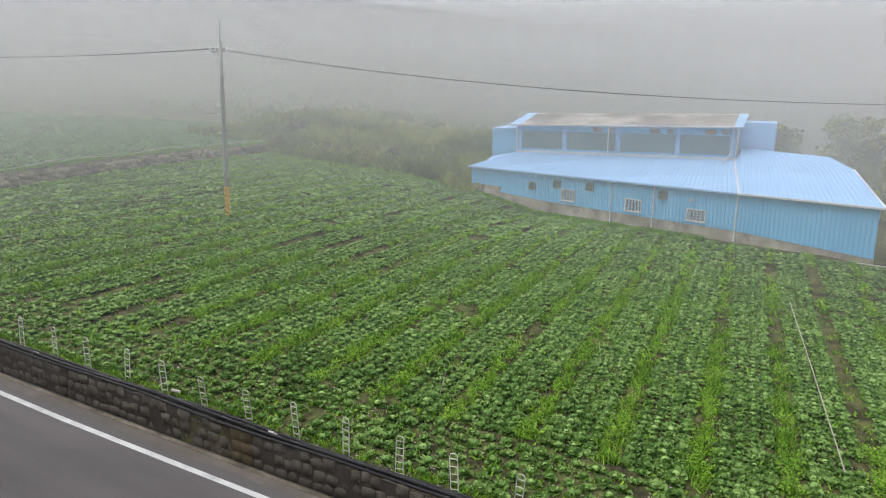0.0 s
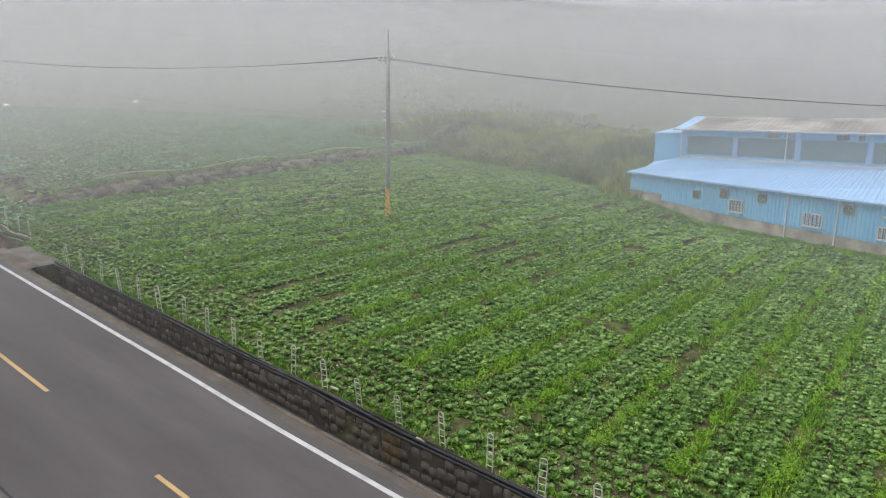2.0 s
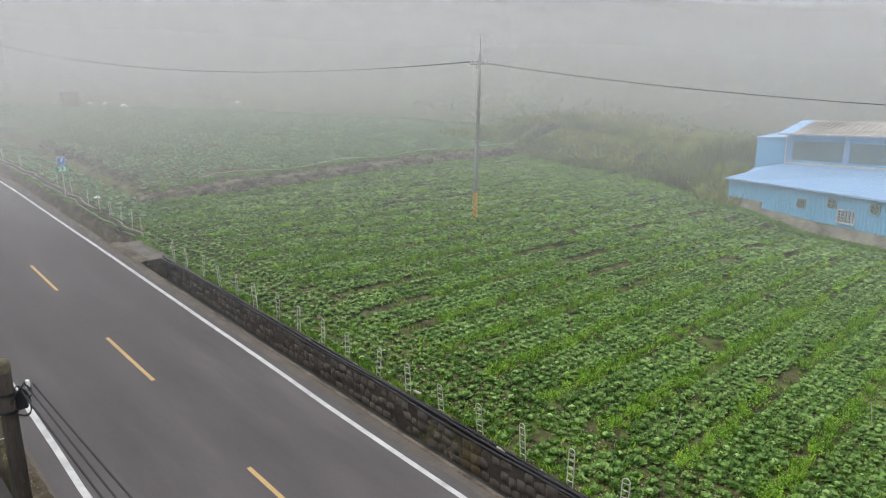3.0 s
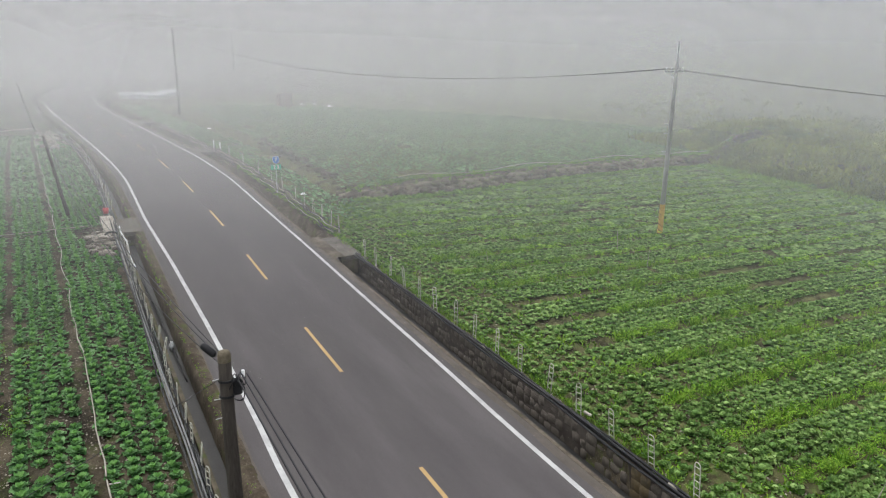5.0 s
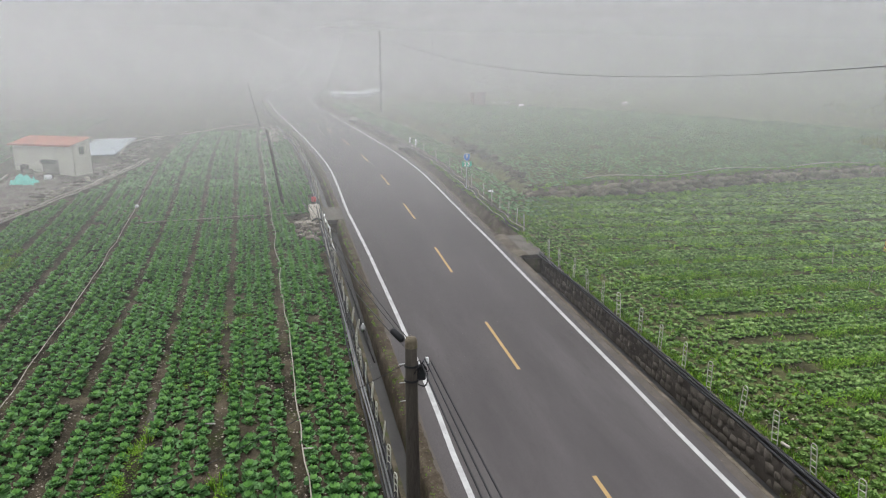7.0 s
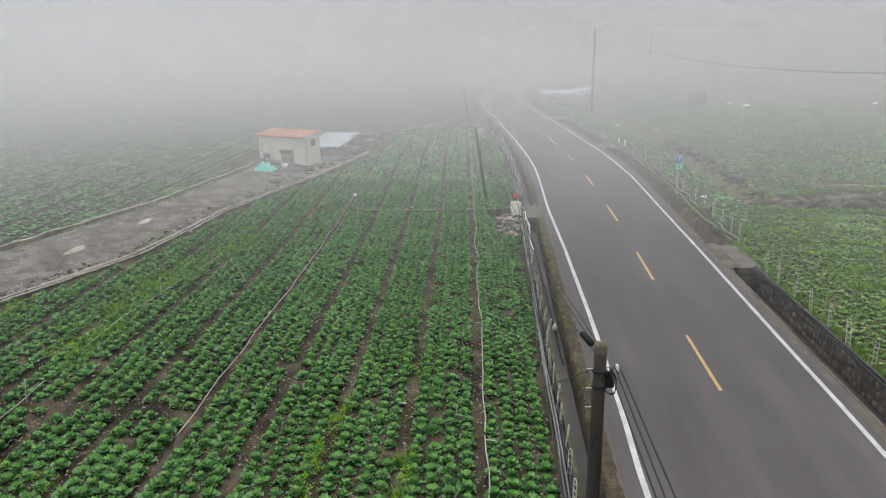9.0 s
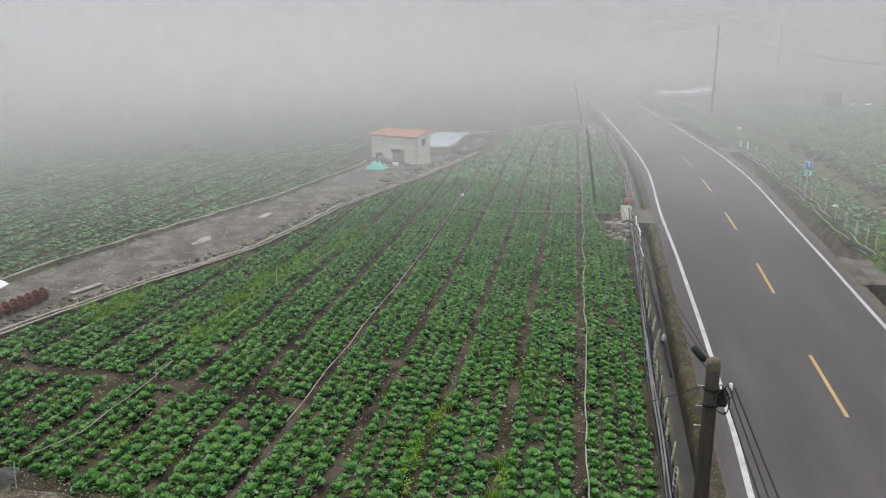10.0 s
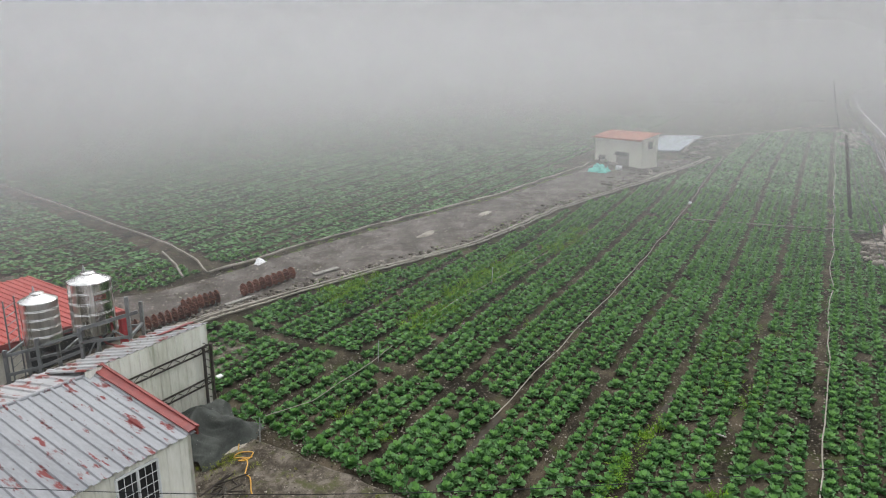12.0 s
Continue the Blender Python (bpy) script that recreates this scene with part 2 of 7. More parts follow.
ROAD_YELLOW = paint("road_yellow", [(0.27, 0.175, 0.060), (0.37, 0.245, 0.095)], 0.7, 2, 45, 0.1, spots=[((0.12, 0.09, 0.06), 9, 0.68)])
CONCRETE = paint("concrete", [(0.14, 0.125, 0.10), (0.25, 0.225, 0.185), (0.36, 0.33, 0.28)], 0.9, 0.9, 25, 0.3, spots=[((0.085, 0.07, 0.045), 0.8, 0.6)])
SLAB = paint("weathered_slab", [(0.050, 0.043, 0.035), (0.085, 0.077, 0.065), (0.130, 0.119, 0.102)], 0.92, 1.1, 20, 0.5, spots=[((0.070, 0.036, 0.017), 2.2, 0.58)], shine=0.25)
MOSSY = paint("mossy_concrete", [(0.032, 0.029, 0.018), (0.078, 0.066, 0.044), (0.13, 0.11, 0.08)], 0.95, 1.5, 18, 0.6, spots=[((0.045, 0.060, 0.012), 2.5, 0.54)], shine=0.2)
WET = paint("wet_channel", [(0.017, 0.0165, 0.016), (0.036, 0.035, 0.033)], 0.55, 1.2, 15, 0.2, shine=0.3)
STONE = paint("ditch_stone", [(0.046, 0.039, 0.032), (0.070, 0.060, 0.050), (0.100, 0.087, 0.074)], 0.92, 2.0, 22, 0.5, each=0.14, island=0.14, spread=0.35, shine=0.15)
RUBBLE = paint("field_stone", [(0.040, 0.033, 0.022), (0.088, 0.073, 0.050), (0.165, 0.140, 0.102)], 0.92, 1.2, 15, 0.5, each=0.6, island=0.6, shine=0.2, spots=[((0.07, 0.08, 0.03), 2.5, 0.6)])
CABBAGE = paint("cabbage_leaf", [(0.044, 0.100, 0.016), (0.087, 0.165, 0.030), (0.182, 0.280, 0.078)], 0.6, 0.8, 26, 0.8, island=0.7, spread=0.45, shine=0.24, thin=0.22)
HEAD = paint("cabbage_head", [(0.070, 0.145, 0.028), (0.120, 0.215, 0.048), (0.215, 0.320, 0.10)], 0.65, 1.0, 30, 0.9, island=0.8, spread=0.7, shine=0.24)
YOUNG = paint("young_cabbage_leaf", [(0.032, 0.096, 0.024), (0.066, 0.164, 0.044), (0.132, 0.265, 0.094)], 0.6, 0.5, 36, 0.7, island=0.95, spread=0.45, shine=0.24, thin=0.25)
HEART = paint("young_cabbage_heart", [(0.068, 0.180, 0.034), (0.102, 0.240, 0.050), (0.155, 0.31, 0.085)], 0.6, 0.8, 40, 0.5, island=0.7, spread=0.4, shine=0.22, thin=0.2)
WEED = paint("weed_green", [(0.054, 0.137, 0.009), (0.106, 0.220, 0.015), (0.182, 0.305, 0.027)], 0.75, 0.6, 20, 0.1, island=0.9, spread=0.3, shine=0.15)
SCRUB = paint("scrub_green", [(0.060, 0.085, 0.010), (0.120, 0.150, 0.018), (0.215, 0.240, 0.036)], 0.85, 0.12, 2.5, 0.1, island=0.5, spread=0.8, shine=0.12)
TIMBER = paint("old_timber", [(0.022, 0.018, 0.015), (0.046, 0.039, 0.033), (0.078, 0.068, 0.058)], 0.88, 1.0, 30, 0.5, stretch=(1, 1, 0.15), shine=0.25)
POLE_GREY = paint("pole_concrete", [(0.17, 0.17, 0.165), (0.27, 0.27, 0.26)], 0.85, 0.8, 20, 0.2)
BLACK = paint("black_rubber", [(0.010, 0.010, 0.011), (0.020, 0.020, 0.022)], 0.62, 2, 30, 0.1, shine=0.25)
GALV = paint("galvanised_steel", [(0.27, 0.28, 0.28), (0.40, 0.41, 0.41)], 0.55, 3, 40, 0.1, metal=0.3)
PALE_PIPE = paint("pale_pipe", [(0.20, 0.18, 0.145), (0.33, 0.30, 0.255)], 0.7, 1.5, 20, 0.1, spots=[((0.08, 0.065, 0.045), 3.0, 0.6)])
BLUE = paint("blue_sheet", [(0.10, 0.30, 0.49), (0.135, 0.36, 0.57), (0.18, 0.41, 0.62)], 0.5, 0.5, 12, 0.05, spread=0.3, stretch=(1, 1, 0.3))
BLUE_ROOF = paint("blue_roof_sheet", [(0.20, 0.34, 0.53), (0.26, 0.41, 0.61)], 0.55, 0.4, 12, 0.05, spread=0.3, shine=0.3)
WHITE_TRIM = paint("white_trim", [(0.55, 0.56, 0.56), (0.72, 0.73, 0.73)], 0.5, 1, 20, 0.05)
# near-black colour: paints in unlit interiors behind openings; also dark fan parts
DARK = paint("dark_parts_and_painted_shade", [(0.012, 0.013, 0.014), (0.03, 0.032, 0.034)], 0.5, 1, 10, 0.05)
NET = paint("shade_net", [(0.075, 0.135, 0.145), (0.115, 0.185, 0.195)], 0.8, 0.8, 30, 0.2)
BROWN_ROOF = paint("weathered_roof", [(0.11, 0.09, 0.08), (0.21, 0.185, 0.16), (0.31, 0.285, 0.25)], 0.8, 0.35, 8, 0.1, spread=0.7)
CREAM = paint("cream_sheet", [(0.55, 0.52, 0.44), (0.70, 0.675, 0.59)], 0.7, 0.8, 15, 0.1, stretch=(1, 1, 0.25))
RED_ROOF = paint("red_roof_sheet", [(0.33, 0.105, 0.065), (0.44, 0.165, 0.10)], 0.6, 0.6, 12, 0.05, shine=0.3)
GRAVEL = paint("wet_gravel", [(0.034, 0.027, 0.019), (0.074, 0.062, 0.047), (0.150, 0.130, 0.105)], 0.92, 2.6, 30, 1.0, gloss_var=0.1, spread=0.8, spots=[((0.062, 0.066, 0.022), 2.2, 0.53), ((0.24, 0.215, 0.18), 12, 0.62), ((0.03, 0.025, 0.018), 9, 0.63)], shine=0.2)
YELLOW = paint("yellow_band", [(0.36, 0.22, 0.04), (0.48, 0.31, 0.07)], 0.75, 2, 20, 0.05)
RUST = paint("rusty_iron", [(0.065, 0.024, 0.015), (0.135, 0.047, 0.028), (0.21, 0.085, 0.05)], 0.85, 3, 30, 0.3, each=0.4)
# upright light and dark streaks in the colour imitate reflections on the tanks
STEEL = paint("steel_painted_reflections", [(0.34, 0.33, 0.31), (0.56, 0.55, 0.53), (0.74, 0.73, 0.71)], 0.27, 1.6, 12, 0.06, metal=1.0, spread=0.8, stretch=(1, 1, 0.06))
LIP = paint("dirty_lip", [(0.036, 0.029, 0.020), (0.075, 0.062, 0.046), (0.125, 0.107, 0.085)], 0.95, 1.3, 18, 0.7, shine=0.2, spots=[((0.050, 0.060, 0.014), 2.0, 0.6), ((0.15, 0.13, 0.105), 14, 0.66)])
BANK = paint("mossy_earth_bank", [(0.026, 0.020, 0.013), (0.052, 0.041, 0.028), (0.098, 0.080, 0.058)], 0.95, 1.6, 14, 1.0, shine=0.15, spots=[((0.046, 0.062, 0.010), 1.7, 0.55), ((0.13, 0.105, 0.08), 9, 0.62)])
MORTAR = paint("dark_mortar", [(0.038, 0.032, 0.027), (0.060, 0.051, 0.043)], 0.95, 2.0, 25, 0.5, shine=0.15)
SHOULDER = paint("dusty_shoulder", [(0.052, 0.044, 0.037), (0.070, 0.060, 0.051), (0.096, 0.083, 0.071)], 0.9, 0.8, 40, 0.5, spread=0.5, shine=0.25, spots=[((0.16, 0.14, 0.12), 18, 0.65)])
TRACK = paint("track_gravel", [(0.056, 0.046, 0.038), (0.098, 0.085, 0.075), (0.150, 0.134, 0.120)], 0.85, 0.7, 30, 1.0, spread=0.8, shine=0.25, spots=[((0.054, 0.042, 0.032), 0.9, 0.53), ((0.048, 0.055, 0.018), 1.4, 0.63), ((0.21, 0.19, 0.17), 13, 0.63), ((0.032, 0.026, 0.020), 10, 0.65)])
STAKE_PALE = paint("pale_stake", [(0.24, 0.23, 0.19), (0.38, 0.37, 0.32)], 0.7, 3, 30, 0.1, each=0.4)
PEBBLE = paint("pebble", [(0.055, 0.046, 0.036), (0.125, 0.107, 0.086), (0.25, 0.225, 0.19)], 0.9, 2.0, 30, 0.2, island=1.0, spread=0.3, shine=0.2)
HALL_TRIM = paint("grey_white_trim", [(0.36, 0.38, 0.41), (0.48, 0.50, 0.53)], 0.6, 1, 20, 0.05)
FAN_GREY = paint("fan_grey_green", [(0.12, 0.19, 0.18), (0.18, 0.27, 0.25)], 0.7, 2, 20, 0.1)
PUDDLE = paint("muddy_water", [(0.028, 0.023, 0.015), (0.046, 0.038, 0.026)], 0.45, 0.9, 9, 0.1, gloss_var=0.1, shine=0.12)


# ---- ground: one sheet with the two ditches cut in ----
DITCH_L, DITCH_R = (-5.15, -4.50), (4.12, 5.40)
DEEP_L, DEEP_R = 0.80, 1.0
S_LINES = np.concatenate([np.arange(-260, -30, 10.0), np.arange(-30.65, 62, 0.575), np.arange(62, 140, 2.0), np.arange(140, 240, 5.0), np.arange(240, 640, 25.0)])
NEAR_N = [-5.6, -5.151, -5.15, -4.50, -4.499, -3.9, 0.0, 3.9, 4.119, 4.12, 5.40, 5.401, 5.8]
N_LINES = np.array([-520, -420, -330, -260, -200, -150, -120, -95, -80, -70, *np.arange(-62, -33, 1.2), *np.arange(-32.22, -5.7, 0.515), *NEAR_N, *np.arange(6.6, 84, 1.2), 90, 100, 115, 140, 180, 240, 330, 430, 540])


def swing(s, n):
    """The lateral shift of ground lines near the road, fading out to the fields."""
    return curve_of(s, n) * np.clip(1 - (np.abs(n) - 8) / 60, 0, 1)


SS, NN = np.meshgrid(S_LINES, N_LINES, indexing="ij")
XX, YY = xy(SS, NN + swing(SS, NN))
ZZ = terrain(XX, YY)
low_l = (NN > -5.1505) & (NN < -4.4985)
low_r = (NN > 4.1195) & (NN < 5.4005)
ZZ = ZZ - DEEP_L * low_l - DEEP_R * low_r
ZZ = ZZ - 0.03 * ((NN > -4.4985) & (NN < 4.1195))
rough_bit = np.vectorize(lambda a, b: noise.noise((a * 0.55, b * 0.55, 0.0)))(XX, YY)
ZZ = ZZ + 0.05 * rough_bit * (np.abs(NN) > 6.0)
# furrows between the beds; those on the drain's side fan away from the road
def fan(s, n):
    far = np.interp(s, [16, 30, 37, 44, 52, 62], [0, -0.03, -0.23, -0.53, -1.08, -1.58])
    by_road = np.interp(s, [13.6, 23.4, 30, 38.4, 52, 75], [0, -0.3, -0.55, -0.8, -1.35, -2.25])
    w = np.clip((n + 15.7) / 8.2, 0, 1)
    return far * (1 - w) + by_road * w


gap_r = np.abs((SS + 1.9 + 1.15) % 2.3 - 1.15)
gap_l = np.abs((NN - fan(SS, NN) + 7.5 + 1.03) % 2.06 - 1.03)
ZZ = ZZ - 0.09 * np.clip(1 - gap_r / 0.5, 0, 1) * (NN > 9) * (NN < 80) * (SS < 49) - 0.12 * np.clip(1 - gap_l / 0.45, 0, 1) * (NN < -7) * (NN > -32) * (SS > 10)
ni, nj = SS.shape
base = np.arange(ni * nj).reshape(ni, nj)
quads = np.stack([base[:-1, :-1], base[1:, :-1], base[1:, 1:], base[:-1, 1:]], -1).reshape(-1, 4)[:, ::-1]
ground = bulk("ground", np.stack([XX, YY, ZZ], -1).reshape(-1, 3), quads, SOIL, "dark wet farm soil climbing gently beside the road", "ground", smooth=False)
ground["kind"] = "structure"
ground.data.materials.append(WEEDY)
mid_n, mid_s = (NN[:-1, :-1] + NN[1:, 1:]) / 2, (SS[:-1, :-1] + SS[1:, 1:]) / 2
ground.data.polygons.foreach_set("material_index", ((mid_n > 6.0) & (mid_s < 130)).astype(np.int32).ravel())


def strip(shape, s_list, n0, n1, h, drop=0.0):
    rows = []
    for s in s_list:
        rows.append([at(s, n + float(curve_of(s, n)), h) for n in (n0, n1)])
    shape.grid(rows)
    if drop:
        for j, flip in ((0, 1), (1, -1)):
            side = [[r[j], r[j] - Vector((0, 0, drop))][::flip] for r in rows]
            shape.grid(side)
    return shape


ROAD_S = list(np.arange(-120, 60, 3.0)) + list(np.arange(60, 215, 3.0))
road = tagged(part("road", strip(Shape(), ROAD_S, -4.05, 4.0, 0.0, drop=0.12), ASPHALT), "grey asphalt two-lane country road, damp and worn", "road", kind="structure")
EDGE_S = [-120, 16, 19, 25, 34, 43, 56, 65, 75, 87, 102, 111, 135, 215]
EDGE_DRAIN = [3.47, 3.46, 3.37, 3.33, 3.42, 3.62, 3.42, 3.5, 3.52, 3.46, 3.4, 3.42, 3.4, 3.4]
EDGE_FIELD = [3.38, 3.34, 3.4, 3.42, 3.42, 3.42, 3.36, 3.3, 3.3, 3.3, 3.35, 3.3, 3.3, 3.3]
for side, out_by in ((-1, EDGE_DRAIN), (1, EDGE_FIELD)):
    rows = []
    for s in np.arange(-120, 213, 2.0):
        mid = side * float(np.interp(s, EDGE_S, out_by))
        mid += float(curve_of(s, mid))
        rows.append([at(s, mid - 0.08, 0.005), at(s, mid + 0.08, 0.005)])
    tagged(part("road_marking", Shape().grid(rows), ROAD_WHITE), "solid white edge line painted on the asphalt", "road marking", kind="structure")
for k in range(-5, 19):
    s0 = 10.35 + 9.975 * k
    tagged(part("centre_dash", strip(Shape(), [s0, s0 + 2, s0 + 4.05], -0.06, 0.06, 0.005), ROAD_YELLOW), "yellow dash painted on the centre of the road", "road marking", "centre line dashes", "structure")

# dusty shoulders with a wandering inner edge
for side, inner, outer in ((1, 3.72, 4.0), (-1, 3.97, 4.08)):
    rows = []
    for s in np.arange(-40, 130, 0.5):
        c = float(curve_of(s, side * 3.8))
        lip = inner + 0.12 * noise.noise((s * 0.35, side * 4.0, 0.0)) + 0.05 * noise.noise((s * 1.6, side * 9.0, 0.0))
        pair = [at(s, side * lip + c, 0.004), at(s, side * outer + c, 0.012)]
        rows.append(pair if side > 0 else pair[::-1])
    tagged(part("road_shoulder", Shape().grid(rows), SHOULDER), "dusty brown edge of the asphalt", "road", kind="structure")

# verges and the ditches' concrete lips
for name, n0, n1, h, drop, m, label in (
    ("kerb", 4.0, 4.14, 0.02, 0.5, LIP, "mossy brown concrete lip between road and ditch"),
    ("channel_bed", 4.12, 5.40, -0.97, 0, WET, "wet dark bed of the stone-lined ditch"),
    ("channel_bed", -5.15, -4.50, -0.74, 0, WET, "shallow wet concrete drain bed"),
    ("drain_wall", -5.17, -5.05, 0.03, 0.75, MOSSY, "mossy concrete field-side wall of the drain")):
    tagged(part(name, strip(Shape(), list(np.arange(-40, 130, 2.0)), n0, n1, h, drop=drop), m), label, "kerb" if name == "kerb" else "ditch", kind="structure")


# the drain's roadside bank: a rough earthen edge that falls into the channel
rows = []
for s in np.arange(-40, 130, 0.35):
    wob = 0.05 * noise.noise((s * 0.9, 3.0, 0.0)) + 0.03 * noise.noise((s * 2.7, 5.0, 0.0))
    rows.append([at(s, n + wob * k + float(curve_of(s, n)), h + 0.05 * k * noise.noise((s * 2.1, n * 5.0, 1.0))) for n, h, k in ((-4.03, 0.01, 0.6), (-4.16, 0.045, 1.0), (-4.32, 0.05, 1.0), (-4.44, -0.04, 1.0), (-4.5, -0.3, 0.9), (-4.53, -0.8, 0.3))][::-1])
tagged(part("drain_bank", Shape().grid(rows), BANK, smooth=True), "mossy brown earth bank between road and drain", "bank", kind="structure")


# ---- fog: drifting banks that thicken with distance ----
def fog_material():
    m = bpy.data.materials.new("fog")
    m.use_nodes = True
    n, l = m.node_tree.nodes, m.node_tree.links
    n.remove(n["Principled BSDF"])
    uv, sep = n.new("ShaderNodeUVMap"), n.new("ShaderNodeSeparateXYZ")
    l.new(uv.outputs["UV"], sep.inputs["Vector"])
    noi, geo = n.new("ShaderNodeTexNoise"), n.new("ShaderNodeNewGeometry")
    noi.inputs["Scale"].default_value, noi.inputs["Detail"].default_value = 0.012, 1
    l.new(geo.outputs["Position"], noi.inputs["Vector"])
    var = n.new("ShaderNodeMapRange")
    var.inputs["From Min"].default_value, var.inputs["From Max"].default_value = 0.3, 0.7
    var.inputs["To Min"].default_value, var.inputs["To Max"].default_value = 0.86, 1.14
    l.new(noi.outputs["Fac"], var.inputs["Value"])
    mul, mul2 = n.new("ShaderNodeMath"), n.new("ShaderNodeMath")
    mul.operation = mul2.operation = "MULTIPLY"
    l.new(sep.outputs["X"], mul.inputs[0])
    l.new(sep.outputs["Y"], mul.inputs[1])
    l.new(mul.outputs[0], mul2.inputs[0])
    l.new(var.outputs["Result"], mul2.inputs[1])
    mul2.use_clamp = True
    dif, tra, clear, both, mix = (n.new(f"ShaderNode{k}") for k in ("BsdfDiffuse", "BsdfTranslucent", "BsdfTransparent", "MixShader", "MixShader"))
    for k in (dif, tra):
        k.inputs["Color"].default_value = (0.618, 0.616, 0.620, 1)
    l.new(dif.outputs[0], both.inputs[1])
    l.new(tra.outputs[0], both.inputs[2])
    l.new(mul2.outputs[0], mix.inputs["Fac"])
    l.new(clear.outputs[0], mix.inputs[1])
    l.new(both.outputs[0], mix.inputs[2])
    l.new(mix.outputs[0], n["Material Output"].inputs["Surface"])
    return m


def fog_bank(banks, centre=(0.0, 0.0), sides=96):
    """Curtains round the valley: (radius, share of light stopped). Each is thin at the ground and again far up."""
    verts, faces, uvs = [], [], []
    for r, a in banks:
        k, thick = len(verts), []
        low = [(-6, 0.0), (0.0, 0.0), (max(2.4 - r * 0.01, 0.8), 0.7), (max(6 - r * 0.02, 2.2), 1.0)]
        for j in range(sides):
            g = 2 * math.pi * j / sides
            x, y = centre[0] + r * math.cos(g), centre[1] + r * math.sin(g)
            z = float(terrain(x, y))
            crest = max(EYE + 2 + 0.02 * r, z + low[-1][0] + 1)
            for h, _ in low:
                verts.append((x, y, z + h))
            verts += [(x, y, crest + k2 * r) for k2 in np.linspace(0, 0.13, 11)]
            turn_in = min(1.0, max(0.0, (g - radians(150)) / radians(72)))
            near_road = float(np.interp(g, [1.9, 2.5, 2.9, 3.3], [0, 0.38, 0.38, 0.1]) * np.interp(r, [22, 30, 42, 55, 75, 120], [0, 0.8, 0.8, 0, -0.9, -0.7]))
            thick.append(near_road + float(np.interp(g, [0, 1.75, 2.4], [0.64, 0.68, 0.98])) + 1.6 * turn_in * turn_in * (3 - 2 * turn_in) * min(1.0, max(0.0, (r - 25) / 24)))
        share = [b for _, b in low] + [float(0.5 + 0.5 * math.cos(math.pi * i / 10)) for i in range(11)]
        m = len(share)
        for j in range(sides):
            j2 = (j + 1) % sides
            for i in range(m - 1):
                faces.append((k + j * m + i, k + j2 * m + i, k + j2 * m + i + 1, k + j * m + i + 1))
                a0, a1 = min(a * thick[j], 0.49), min(a * thick[j2], 0.49)
                uvs += [(a0, share[i]), (a1, share[i]), (a1, share[i + 1]), (a0, share[i + 1])]
    me = bpy.data.meshes.new("fog")
    me.from_pydata(verts, [], faces)
    layer = me.uv_layers.new(name="UVMap")
    layer.data.foreach_set("uv", [c for p in uvs for c in p])
    me.shade_smooth()
    me.materials.append(fog_material())
    return tagged(new("fog", me), "thick pale grey fog hanging over the fields", "fog", kind="stuff")


FOG_R = [16, 20, 30, 40, 50, 60, 70, 85, 100, 115, 135, 160, 200, 260, 330]
FOG_DEPTH = [0.0, 0.015, 0.105, 0.27, 0.48, 0.68, 0.87, 1.11, 1.36, 1.60, 1.95, 2.5, 3.3, 5.3, 7.5]
banks, edge_r = [], 16.0
while edge_r < 320:
    out_r = edge_r * 1.115
    banks.append((math.sqrt(edge_r * out_r), float(1 - math.exp(np.interp(edge_r, FOG_R, FOG_DEPTH) - np.interp(out_r, FOG_R, FOG_DEPTH)))))
    edge_r = out_r
fog_bank(banks)


# ---- the crops ----
def leaf_mesh(length, width, lift, curl, across, cup, wave, rng, cols=3):
    """One leaf that grows from the stem at the origin: a small bowed grid, its margin waved."""
    us = {5: np.array((0, 0.34, 0.66, 0.88, 1.0)), 4: np.array((0, 0.4, 0.78, 1.0)), 3: np.array((0, 0.55, 1.0))}[across]
    vs = np.linspace(-1, 1, cols)
    u, v = np.meshgrid(us, vs, indexing="ij")
    w = width * np.interp(u, [0, 0.34, 0.66, 0.88, 1.0], [0.26, 0.72, 1.0, 0.9, 0.42 if across > 3 else 0.62])
    r = length * (0.06 + 0.94 * u) * np.cos(lift) + curl * length * 0.1 * u * u
    z = length * (np.sin(lift) * u - curl * u * u * 0.55) + cup * np.abs(v) * width * u + wave * rng.normal(0, 1, u.shape) * length * (np.abs(v) + u > 0.9)
    p = np.stack([r, v * w * 0.5, z + 0.01], -1).reshape(-1, 3)
    b = np.arange(across * cols).reshape(across, cols)
    q = np.stack([b[:-1, :-1], b[1:, :-1], b[1:, 1:], b[:-1, 1:]], -1).reshape(-1, 4)
    return p, q


